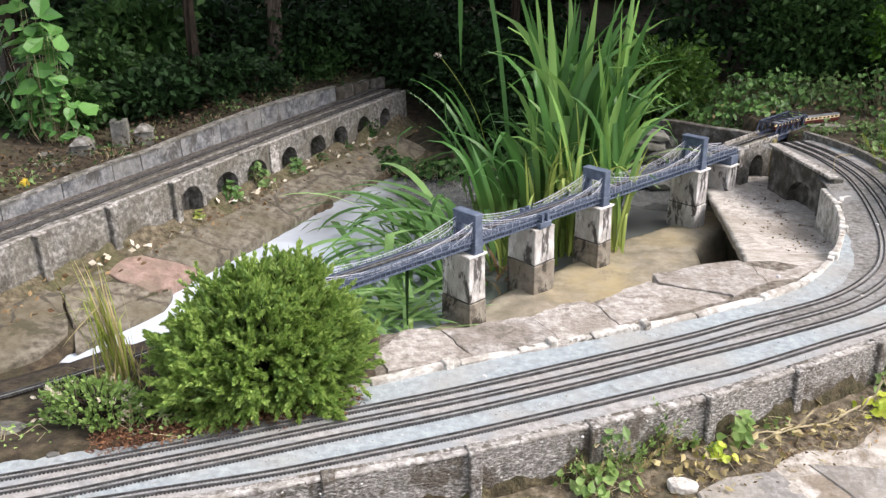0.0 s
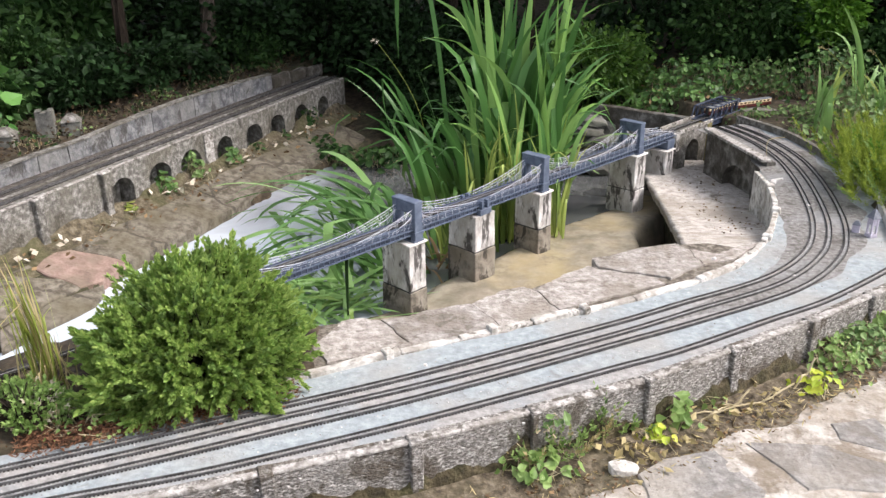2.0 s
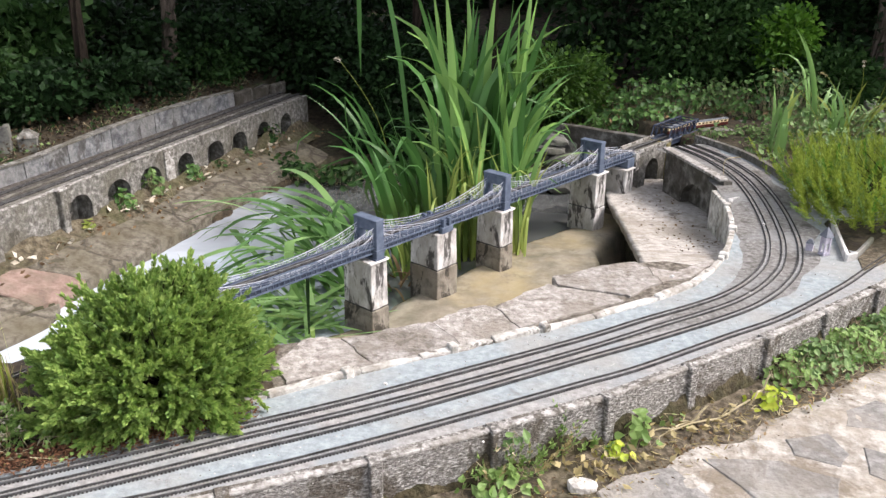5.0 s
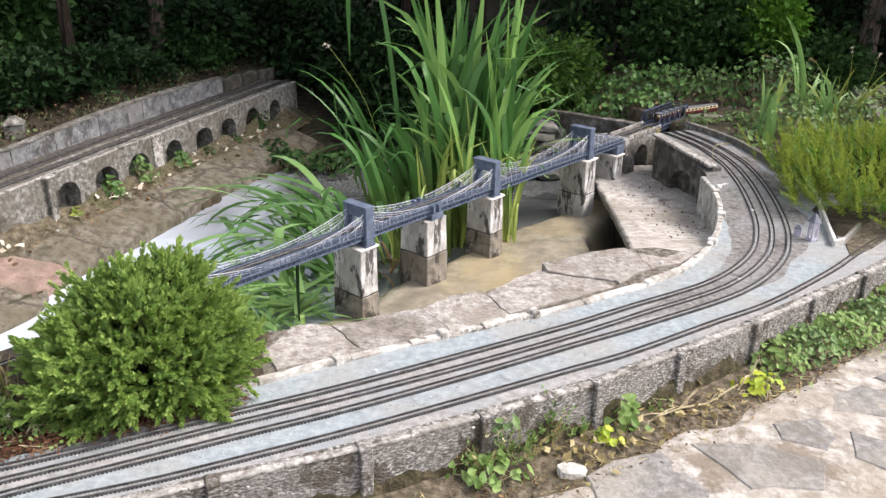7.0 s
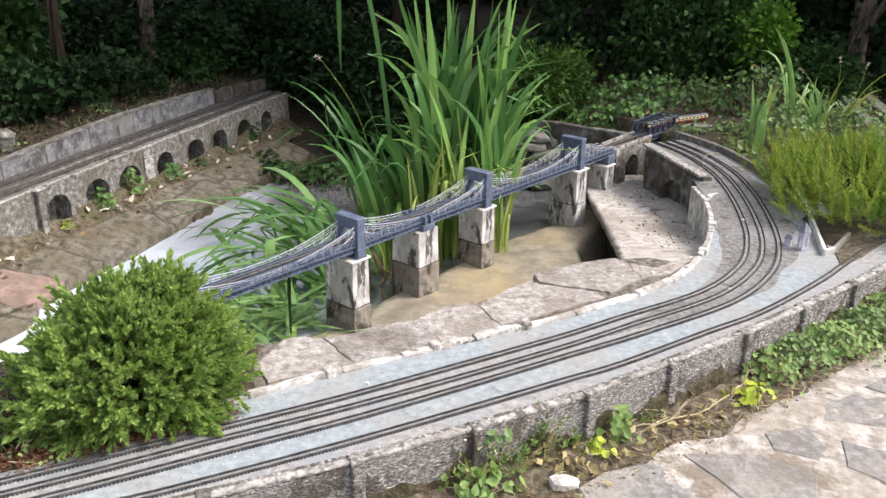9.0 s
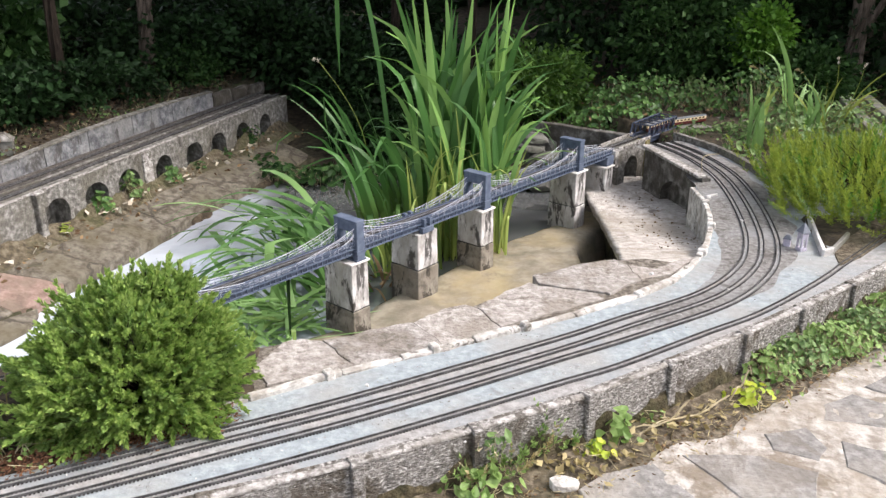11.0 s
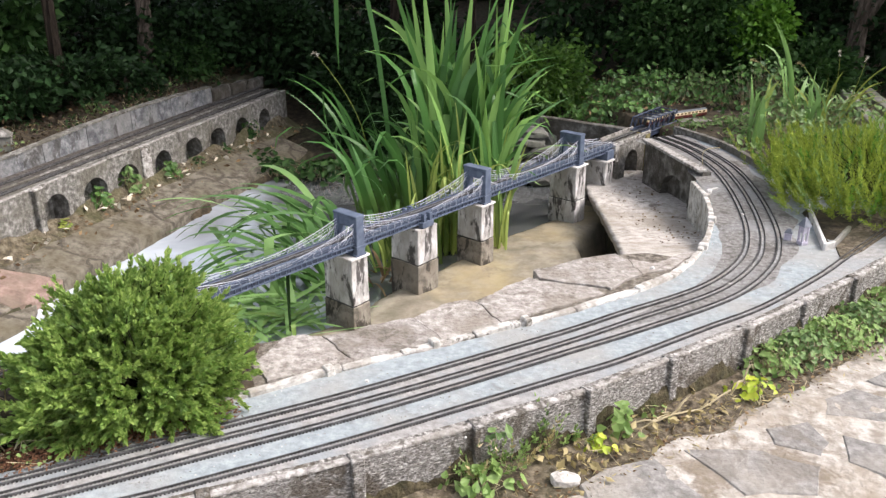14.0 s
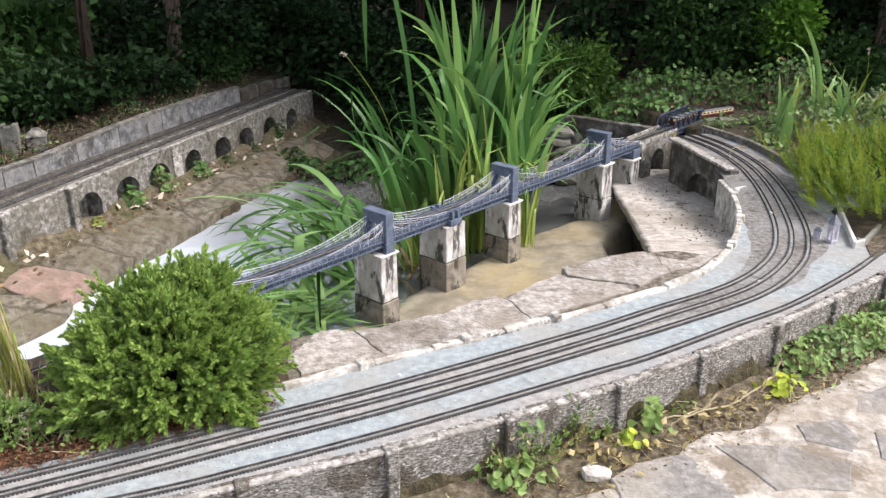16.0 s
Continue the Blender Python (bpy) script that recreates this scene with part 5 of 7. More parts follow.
def blade_mesh(name, base, heading, length, lean, bend, width, mat, twist=0.0, kink=None, n=9, face=None, curl=0.0):
    """A long leaf: leaves its base at lean degrees from upright towards heading, and bends over by bend degrees along its length; kink folds it down past that share."""
    pts, ang = [Vector(base)], radians(lean)
    h = Vector((math.cos(heading), math.sin(heading), 0))
    st = length / n
    for i in range(n):
        t = (i + 0.5) / n
        a = ang + radians(bend) * t ** (1.8 if bend < 60 else 1.25)
        a += radians(curl) * max(0.0, (t - 0.55) / 0.45) ** 1.6
        if kink and t > kink:
            a += radians(60 + 80 * ((length * 37.0) % 1.0))
        pts.append(pts[-1] + (h * math.sin(a) + Vector((0, 0, math.cos(a)))) * st)
    vs, fs = [], []
    for i, p in enumerate(pts):
        t = i / n
        w = width * (0.6 + 0.8 * t if t < 0.5 else 1.0) * (1 - max(0, (t - 0.55) / 0.45) ** 2.4)
        a = (heading + math.pi / 2 if face is None else face) + twist * t
        s = Vector((math.cos(a), math.sin(a), 0)) * max(w, 0.0004) * 0.5
        keel = Vector((h.x, h.y, 0.0)) * -w * 0.12
        vs += [p - s, p + keel, p + s]
    for i in range(n):
        o = 3 * i
        fs += [(o, o + 1, o + 4, o + 3), (o + 1, o + 2, o + 5, o + 4)]
    return mesh_of(name, vs, fs, mat, True)


def blade_plant(name, label, category, centre, groups, floor):
    """groups: (count, x, y, spread, length range, lean range, bend range, heading centre, heading spread, width, material)"""
    pt = thing(name, label, category, (*centre, floor))
    for n, x, y, sp, le, ln, bd, hd, hs, w, mats in groups:
        for i in range(n):
            bx, by = x + sp[0] * float(np.clip(RNG.normal(), -1.7, 1.7)) - centre[0], y + sp[1] * float(np.clip(RNG.normal(), -1.7, 1.7)) - centre[1]
            L = RNG.uniform(*le)
            mat = mats[0] if len(mats) == 1 or RNG.random() < 0.66 else mats[1]
            kink = RNG.uniform(0.6, 0.85) if RNG.random() < 0.2 else None
            part("leaf", blade_mesh("leaf", (bx, by, 0), hd + RNG.uniform(-hs, hs), L, RNG.uniform(*ln), RNG.uniform(*bd), w * RNG.uniform(0.7, 1.2), mat, RNG.uniform(-0.7, 0.7), kink, 12, RNG.normal(0.1, 0.75) if w > 0.015 else None, RNG.uniform(20, 130) if RNG.random() < 0.6 and ln[1] < 40 and w > 0.015 else 0.0), None, pt)
    return pt


PI = math.pi
IR, IL, ST = M["iris"], M["iris_low"], M["straw"]
blade_plant("iris_clump", "tall clump of green iris leaves growing in the pond", "iris", (0.08, 3.9), (
    (110, 0.085, 3.98, (0.105, 0.1), (0.7, 1.4), (0, 5), (0, 32), PI / 2, 2.3, 0.042, (IR, M["iris_light"])),
    (46, 0.09, 3.98, (0.11, 0.1), (0.65, 1.2), (0, 6), (60, 150), PI / 2, 1.5, 0.036, (IR, M["iris_light"])),
    (44, 0.05, 3.86, (0.12, 0.08), (0.5, 0.95), (1, 10), (10, 70), PI / 2, 2.1, 0.034, (IR, M["iris_light"])),
    (90, 0.07, 3.8, (0.14, 0.05), (0.3, 0.8), (0, 7), (0, 30), 0, PI, 0.02, (IL, M["iris_light"])),
    (36, -0.02, 4.2, (0.14, 0.1), (0.4, 0.85), (0, 9), (5, 45), 0, PI, 0.042, (IR,)),
    (16, 0.2, 4.02, (0.05, 0.08), (0.7, 1.05), (2, 9), (15, 60), PI / 2 - 0.7, 0.7, 0.036, (IR, M["iris_light"]))), -0.42)
blade_plant("iris_clump", "looser clump of iris leaves bending over the water", "iris", (-0.24, 3.8), (
    (26, -0.2, 3.85, (0.07, 0.1), (0.55, 0.95), (3, 14), (8, 50), PI, 1.1, 0.03, (IR,)),
    (16, -0.2, 3.7, (0.12, 0.07), (0.3, 0.6), (0, 18), (5, 70), 0, PI, 0.026, (IR, IL)),
    (5, -0.28, 4.0, (0.06, 0.08), (0.9, 1.15), (6, 13), (30, 60), PI, 0.4, 0.018, (IR,))), -0.42)
blade_plant("iris_clump", "iris leaves arching low over the pond", "iris", (-0.46, 3.4), (
    (54, -0.43, 3.48, (0.08, 0.1), (0.6, 1.02), (18, 46), (75, 130), PI, 0.8, 0.035, (M["arch_iris"], M["flat_leaf"])),
    (18, -0.38, 3.4, (0.07, 0.08), (0.35, 0.65), (5, 28), (10, 60), PI, 1.4, 0.032, (M["arch_iris"],))), -0.4)
blade_plant("dead_iris", "brown dead iris leaves collapsed behind the piers", "iris", (-0.12, 3.4), (
    (26, -0.24, 3.46, (0.05, 0.05), (0.1, 0.26), (5, 70), (10, 120), 0, PI, 0.016, (ST, M["dry"])),
    (12, -0.2, 3.5, (0.08, 0.05), (0.2, 0.45), (0, 16), (0, 50), 0, PI, 0.022, (IL, IR))), -0.4)
blade_plant("flattened_iris", "flattened pale green iris leaves lying on the water", "iris", (-0.6, 2.95), (
    (80, -0.68, 3.08, (0.11, 0.12), (0.18, 0.34), (70, 84), (-3, 12), 0, PI, 0.03, (M["flat_leaf"],)),
    (30, -0.64, 2.95, (0.07, 0.07), (0.12, 0.24), (58, 80), (0, 30), 0, PI, 0.026, (M["flat_leaf"], M["weed"])),
    (18, -0.72, 3.2, (0.08, 0.08), (0.2, 0.4), (45, 75), (5, 40), PI, 1.6, 0.03, (M["flat_leaf"],)),
    (1, -0.585, 2.92, (0.003, 0.003), (0.36, 0.4), (0, 3), (0, 5), 0, PI, 0.014, (M["dark_leaf"],))), -0.352)
blade_plant("grass_tuft", "yellow-green grass tuft with straw-brown foot", "grass", (-1.15, 1.81), (
    (70, -1.16, 1.815, (0.022, 0.02), (0.16, 0.4), (0, 9), (2, 18), PI, 1.2, 0.005, (M["grass"], ST)),
    (50, -1.16, 1.81, (0.035, 0.025), (0.06, 0.18), (5, 34), (10, 60), 0, PI, 0.004, (ST,))), 0.0)
blade_plant("water_iris", "upright iris leaves with one yellow leaf behind the heath", "iris", (1.65, 4.25), (
    (8, 1.68, 4.44, (0.02, 0.04), (0.26, 0.44), (0, 6), (5, 40), 0, PI, 0.026, (M["flat_leaf"],)),
    (2, 1.71, 4.44, (0.008, 0.01), (0.36, 0.42), (1, 3), (5, 15), 0, 1, 0.024, (IL,)),
    (4, 1.96, 4.71, (0.02, 0.03), (0.5, 0.7), (0, 5), (15, 45), PI, 0.4, 0.024, (M["flat_leaf"],)),
    (18, 2.09, 4.71, (0.05, 0.05), (0.22, 0.45), (2, 18), (8, 70), 0, PI, 0.022, (M["flat_leaf"], M["grass"])),
    (7, 2.24, 4.78, (0.05, 0.05), (0.4, 0.62), (12, 24), (70, 125), 0.1, 0.5, 0.013, (M["grass"], ST))), -0.02)


def seed_stalk(label, foot, tip, sway, head, mat):
    """A bare stalk with a drooping seed head."""
    st = thing("seed_stalk", label, "grass stalk", foot)
    d = Vector(tip) - Vector(foot)
    pts = [d * t + Vector((sway * math.sin(math.pi * t), 0, sway * 0.6 * math.sin(math.pi * t))) for t in np.linspace(0, 1, 12)]
    part("stalk", tube(pts, [0.003 - 0.0017 * k / 11 for k in range(12)], 5), M["grass"], st)
    bend = (pts[-1] - pts[-2]).normalized()
    n = 40
    u = RNG.uniform(0, head, n)
    p = np.array([tuple(pts[-1] + bend * a + Vector((0, 0, -1)) * a * a / head * 0.5) for a in u]) + RNG.normal(0, 0.003, (n, 3))
    a = np.tile(np.array(bend), (n, 1)) + RNG.normal(0, 0.5, (n, 3))
    part("seed_head", leaf_mesh("seed_head", p, a, 0.01, mat, 0.3, RNG), None, st)


seed_stalk("thin green stalk with a pale head above the pond", (-0.38, 4.2, -0.4), (-0.6, 4.2, 0.5), 0.1, 0.05, M["pale_leaf"])
for k, (fx, tx, tz) in enumerate(((2.02, 2.1, 0.45), (2.06, 2.24, 0.42), (1.98, 1.68, 0.42), (2.1, 1.92, 0.4))):
    seed_stalk("arching grass stalk with a pale feathery head", (fx, 4.5, -0.02), (tx, 4.5, tz), 0.04, 0.06, M["pale_leaf"] if k < 2 else M["straw"])


def twig_set(n, tips, roots, r, mat, parent):
    vs, fs = [], []
    for a, b in zip(roots, tips):
        o = len(vs)
        d = np.array([0.7, -0.7, 0]) * r
        e = np.array([0.7, 0.7, 0]) * r
        mid = (a + b) / 2 + RNG.normal(0, 0.02, 3)
        for p, k in ((a, 1.0), (mid, 0.7), (b, 0.3)):
            vs += [p + d * k, p + e * k, p - (d + e) * 0.5 * k]
        for q in (0, 3):
            for k in range(3):
                fs.append((o + q + k, o + q + (k + 1) % 3, o + q + 3 + (k + 1) % 3, o + q + 3 + k))
    ob = part("branchwork", mesh_of("branchwork", vs, fs, mat), None, parent)
    ob["kind"] = "stuff"
    return ob


def sprig_shrub(name, label, centre, radii, sprigs, per, leaf, width, mat, upright, sprig_len, lump=0.22, floor=0.0, flat_bottom=-0.15, extra=None, turn=0.0, lift=0.0, twig=0.004, wood="bark"):
    """A dense shrub: leafy sprigs standing out all over an uneven mound, on a skeleton of twigs."""
    sh = thing(name, label, "shrub", (*centre, floor), turn)
    d = RNG.normal(size=(sprigs * 3, 3))
    d /= np.linalg.norm(d, axis=1)[:, None]
    d = d[d[:, 2] > flat_bottom][:sprigs]
    n = len(d)
    lumps = np.array([noise.noise(Vector(v) * 2.3 + Vector((centre[0] * 3, 5, 1))) + 0.6 * noise.noise(Vector(v) * 5.5) for v in d])
    rad = (1 + lump * lumps) * RNG.uniform(0.55, 1.03, n) ** 0.6
    root = d * np.array(radii) * rad[:, None]
    root[:, 2] = np.maximum(root[:, 2] + lift, 0.0) + 0.02
    aim = d * (1 - upright) + np.array([0, 0, 1.0]) * upright + RNG.normal(0, 0.17 if upright > 0.5 else 0.36, (n, 3))
    aim /= np.linalg.norm(aim, axis=1)[:, None]
    L = sprig_len * RNG.uniform(0.6, 1.3, n)
    t = RNG.uniform(0.0, 1.0, (n, per))
    pos = root[:, None] + aim[:, None] * (t * L[:, None])[..., None]
    rnd = RNG.normal(size=(n, per, 3))
    rnd -= (rnd * aim[:, None]).sum(-1)[..., None] * aim[:, None]
    rnd /= np.linalg.norm(rnd, axis=-1)[..., None]
    la = aim[:, None] * (0.55 + 0.6 * t[..., None]) + rnd * (0.9 - 0.4 * t[..., None])
    mats = [mat] + list(extra or [])
    share = np.array_split(RNG.permutation(n), len(mats)) if len(mats) == 1 else [np.arange(n)[RNG.random(n) < 1]]
    if len(mats) > 1:
        pick = RNG.random(n)
        share = [np.arange(n)[pick >= 0.12 * (len(mats) - 1)]] + [np.arange(n)[(pick >= 0.12 * k) & (pick < 0.12 * (k + 1))] for k in range(len(mats) - 1)]
    for k, ids in enumerate(share):
        part("foliage", leaf_mesh("foliage", pos[ids].reshape(-1, 3), la[ids].reshape(-1, 3), leaf, mats[k], width, RNG), None, sh)
    twig_set(n // 3, root[::3] + aim[::3] * L[::3, None] * 0.8, root[::3] * np.array([0.15, 0.15, 0.2]), twig, M[wood], sh)
    return sh


sprig_shrub("rounded_shrub", "dense rounded green shrub with small narrow leaves beside the track", (-0.795, 1.905), (0.222, 0.18, 0.205), 2300, 50, 0.0165, 0.5, M["shrub"], 0.2, 0.07, 0.5, 0.0, -0.3, [M["weed"]], 26, 0.05)
sprig_shrub("heath_bush", "feathery yellow-green heath bush spilling over its bed", (1.975, 3.53), (0.54, 0.5, 0.09), 1150, 90, 0.02, 0.17, M["heath"], 0.6, 0.165, 0.4, 0.0, -0.1, [M["bright"], M["weed"]])
sprig_shrub("low_creeper", "low green creeper with pale leaves beside the grass tuft", (-1.165, 1.68), (0.13, 0.07, 0.05), 190, 16, 0.013, 0.6, M["weed"], 0.3, 0.045, 0.4, 0.0, -0.1, [M["pale_leaf"]])


def round_leaf_mesh(name, pos, normal, size, mat, rng, stalk=None):
    """Broad rounded leaves, slightly cupped, in one mesh."""
    n = len(pos)
    normal = normal / (np.linalg.norm(normal, axis=1)[:, None] + 1e-9)
    a = np.cross(normal, rng.normal(size=(n, 3)))
    a /= np.linalg.norm(a, axis=1)[:, None] + 1e-9
    b = np.cross(normal, a)
    L = (size * rng.uniform(0.55, 1.25, n))[:, None]
    rim = ((-0.42, 0.0), (-0.34, 0.3), (0.02, 0.4), (0.36, 0.2), (0.68, 0.0), (0.36, -0.2), (0.02, -0.4), (-0.34, -0.3))
    vs = [pos - normal * L * 0.08] + [pos + a * L * u + b * L * v + normal * L * 0.1 * (abs(v) * 1.4 - 0.2) for u, v in rim]
    vs = np.stack(vs, 1).reshape(-1, 3)
    o = np.arange(n)[:, None] * 9
    fs = np.concatenate([o + np.array([0, k + 1, (k + 1) % 8 + 1]) for k in range(8)], 0)
    me = bpy.data.meshes.new(name)
    me.from_pydata(vs.tolist(), [], fs.tolist())
    me.materials.append(mat)
    return me


def leafy_plant(name, label, cat, centre, spread, count, size, mat, height, floor, seed=0, stems=True, group=""):
    """A small broad-leaved plant: leaves at several heights on thin stems."""
    rng = np.random.default_rng(seed)
    pt = thing(name, label, cat, (*centre, floor), 0, group)
    count = int(count * 1.5)
    p = np.stack([rng.normal(0, spread[0], count), rng.normal(0, spread[1], count), rng.uniform(0.12, 1.0, count) * height], 1)
    size *= 0.66
    p[:, 2] *= 1 - 0.5 * np.clip(np.hypot(p[:, 0] / spread[0], p[:, 1] / spread[1]) / 2.5, 0, 1)
    nrm = np.stack([p[:, 0] * 1.5 / spread[0] * 0.3, p[:, 1] / spread[1] * 0.3 - 0.35, np.ones(count)], 1) + rng.normal(0, 0.35, (count, 3))
    part("foliage", round_leaf_mesh("foliage", p, nrm, size, mat, rng), None, pt)
    if stems:
        k = p[::2]
        twig_set(len(k), k, k * np.array([0.5, 0.5, 0.0]), 0.0022, M["stem"], pt)
    return pt


leafy_plant("lime_seedling", "lime-yellow leafy seedling at the wall foot", "weed", (0.415, 1.878), (0.02, 0.016), 22, 0.036, M["lime"], 0.05, PATIO, 1)
leafy_plant("green_seedling", "fresh green broad-leaved seedling against the wall", "weed", (0.485, 1.925), (0.026, 0.018), 17, 0.054, M["weed"], 0.13, PATIO, 2)
leafy_plant("lime_seedling", "yellow-green trailing seedling below the wall", "weed", (0.915, 2.15), (0.03, 0.022), 34, 0.036, M["lime"], 0.06, PATIO, 3)
leafy_plant("green_seedling", "bright green leafy weed by the paving edge", "weed", (0.09, 1.72), (0.05, 0.035), 44, 0.046, M["weed"], 0.07, PATIO, 4)
for x, y, r, h in ((0.262, 1.863, 0.022, 0.09), (0.174, 1.779, 0.045, 0.06), (0.086, 1.745, 0.05, 0.07), (0.325, 1.889, 0.04, 0.03)):
    sprig_shrub("straggling_weed", "thin straggling grey-green weed at the wall foot", (x, y), (r, r * 0.6, h * 0.4), 26, 13, 0.015, 0.42, M["weed"], 0.6, h, 0.5, PATIO, -0.1, [M["straw"], M["straw"], M["ivy"]], 0.0, 0.0, 0.0013, "stem")
leafy_plant("sprawling_weed", "pale sprawling weed hanging over the wall", "weed", (0.12, 1.775), (0.03, 0.012), 12, 0.034, M["ivy"], 0.05, -0.04, 5)
leafy_plant("green_seedling", "small green seedling between the roots", "weed", (0.6, 2.02), (0.025, 0.015), 9, 0.03, M["weed"], 0.06, PATIO, 8)
for i, (x, y, sx, n) in enumerate(((1.0, 2.31, 0.05, 70), (1.13, 2.38, 0.07, 120), (1.28, 2.47, 0.08, 160), (1.45, 2.58, 0.09, 190), (1.62, 2.7, 0.1, 220), (1.82, 2.86, 0.12, 240))):
    leafy_plant("ivy_patch", "green ivy patch spilling along the wall foot", "ivy", (x, y - 0.02), (sx, 0.045), n * 2, 0.03, M["ivy"] if i % 2 else M["weed"], 0.11, PATIO, 20 + i, True, "ivy along the wall")
for i, (c, r, n) in enumerate((((1.46, 4.8), (0.07, 0.03), 40), ((1.72, 4.88), (0.08, 0.03), 50), ((1.86, 4.7), (0.1, 0.1), 110), ((2.1, 4.75), (0.2, 0.12), 150), ((2.45, 4.6), (0.16, 0.12), 120), ((1.6, 4.45), (0.05, 0.1), 40))):
    leafy_plant("bindweed_patch", "light green broad-leaved creeper on the bank", "creeper", c, r, int(n * 1.5), 0.045, M["ivy"], 0.13, -0.05, 40 + i, True, "creeper on the bank")
for i, s in enumerate((1.03, 1.32, 1.55, 1.88, 2.14, 2.42, 2.74)):
    x, y = VIA0 + VIAD * s + np.array((VIAD[1], -VIAD[0])) * 0.02
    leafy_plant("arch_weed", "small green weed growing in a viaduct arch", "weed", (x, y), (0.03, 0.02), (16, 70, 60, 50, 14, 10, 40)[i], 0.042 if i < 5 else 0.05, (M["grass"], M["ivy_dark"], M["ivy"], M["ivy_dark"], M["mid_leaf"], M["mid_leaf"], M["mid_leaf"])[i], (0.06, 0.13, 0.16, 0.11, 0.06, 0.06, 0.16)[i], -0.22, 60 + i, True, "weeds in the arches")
for i, (x, y) in enumerate(((-2.5, 1.5), (-1.4, 1.55), (-1.05, 1.66))):
    leafy_plant("ground_weed", "small mixed green weed on the soil bed", "weed", (x, y), (0.08, 0.04), 60, 0.016, M["weed"], 0.05, 0.0, 80 + i)

for i, (x, y, sx, h, n, f) in enumerate(((1.15, 5.5, 0.12, 0.34, 130, -0.1), (1.4, 5.55, 0.15, 0.36, 190, -0.1), (1.72, 5.6, 0.14, 0.28, 130, -0.06), (1.0, 5.3, 0.1, 0.2, 90, -0.12), (1.22, 5.28, 0.1, 0.22, 110, -0.1), (2.0, 5.3, 0.17, 0.42, 170, -0.04))):
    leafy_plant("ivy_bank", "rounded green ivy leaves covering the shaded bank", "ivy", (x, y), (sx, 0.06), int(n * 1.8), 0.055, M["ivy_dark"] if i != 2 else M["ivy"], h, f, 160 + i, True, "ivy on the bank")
for i, (x, y, n) in enumerate(((1.95, 4.75, 120), (2.2, 4.9, 130), (2.45, 4.95, 110), (2.3, 4.55, 110), (1.85, 4.5, 70))):
    leafy_plant("bindweed_patch", "light green broad-leaved creeper on the bank", "creeper", (x, y), (0.12, 0.09), int(n * 1.6), 0.045, M["ivy"], 0.24, -0.02, 180 + i, True, "creeper on the bank")

for i, (x, y) in enumerate(((-1.0, 4.95), (-0.72, 4.9), (-0.48, 5.0), (-1.15, 5.15), (-0.25, 5.1))):
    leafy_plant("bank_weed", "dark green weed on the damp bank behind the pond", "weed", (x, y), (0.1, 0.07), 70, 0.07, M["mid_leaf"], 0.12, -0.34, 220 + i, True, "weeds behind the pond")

leafy_plant("broad_climber", "tall climber with broad bright green leaves on the bank", "climber", (-2.67, 4.02), (0.1, 0.07), 90, 0.15, M["climber"], 0.95, 0.05, 240)
leafy_plant("broad_climber", "leafy foot of a climber with smaller green leaves", "climber", (-2.6, 3.98), (0.08, 0.05), 90, 0.08, M["climber"], 0.4, 0.05, 241)

# bare roots and runners by the wall foot
rt = thing("bare_runner", "pale bare creeper runner lying on the soil", "root", (0.7, 2.03, PATIO))
for a, b, w in (((-0.16, -0.07, 0.005), (0.14, 0.08, 0.03), 0.0028), ((-0.13, -0.045, 0.004), (0.1, 0.075, 0.02), 0.002), ((-0.18, -0.055, 0.004), (-0.02, 0.015, 0.012), 0.0022), ((-0.14, -0.06, 0.004), (0.0, 0.03, 0.035), 0.003), ((0.14, 0.08, 0.03), (0.2, 0.12, 0.09), 0.003), ((-0.05, 0.0, 0.01), (-0.17, -0.02, 0.006), 0.0025)):
    a, b = Vector(a), Vector(b)
    pts = [a.lerp(b, t) + Vector((0, 0, 0.012 * math.sin(t * 7))) + noise.noise_vector(Vector((t * 3, w * 900, 0))) * 0.012 for t in np.linspace(0, 1, 9)]
    part("runner", tube(pts, [w] * 9, 5), M["stem"], rt)


# ---- trees and bushes behind ----
def leafy_bush(name, label, at, radii, clumps, per, leaf, mat, trunk=0.03, low=0.0, width=0.6, seed=0, category="bush"):
    """Trunk, limbs and a broken crown of leaf clumps; at is the foot, radii the crown, low its lower edge over the foot."""
    rng = np.random.default_rng(seed + 100)
    tr = thing(name, label, category, at)
    c = np.array([0, 0, low + radii[2]])
    part("trunk", tube([(0, 0, -0.05), (0.02, 0.01, low * 0.5 + 0.1), tuple(c * 0.9)], [trunk, trunk * 0.8, trunk * 0.4], 7), M["bark"], tr)
    d = rng.normal(size=(clumps, 3))
    d /= np.linalg.norm(d, axis=1)[:, None]
    r = rng.uniform(0.35, 1.0, clumps) ** 0.5 * (1 + 0.25 * np.array([noise.noise(Vector(v) * 2 + Vector((seed, 0, 0))) for v in d]))
    cc = c + d * np.array(radii) * r[:, None]
    for k in range(min(7, clumps)):
        part("limb", tube([tuple(c * 0.45 * (1 + k * 0.1)), tuple((c * 0.6 + cc[k]) / 2 + rng.normal(0, 0.03, 3)), tuple(cc[k])], [trunk * 0.45, trunk * 0.3, trunk * 0.1], 5), M["bark"], tr)
    size = np.mean(radii) * 0.24
    pos = cc[:, None] + rng.normal(0, size, (clumps, per, 3)) * np.array([1, 1, 0.7])
    out = (cc - c)[:, None] / (np.linalg.norm(cc - c, axis=1)[:, None, None] + 1e-6) + np.array([0, -0.2, 0.15]) + rng.normal(0, 0.6, (clumps, per, 3))
    part("crown", leaf_mesh("crown", pos.reshape(-1, 3), out.reshape(-1, 3), leaf, mat, width, rng, 0.2, 0.15), None, tr)
    return tr


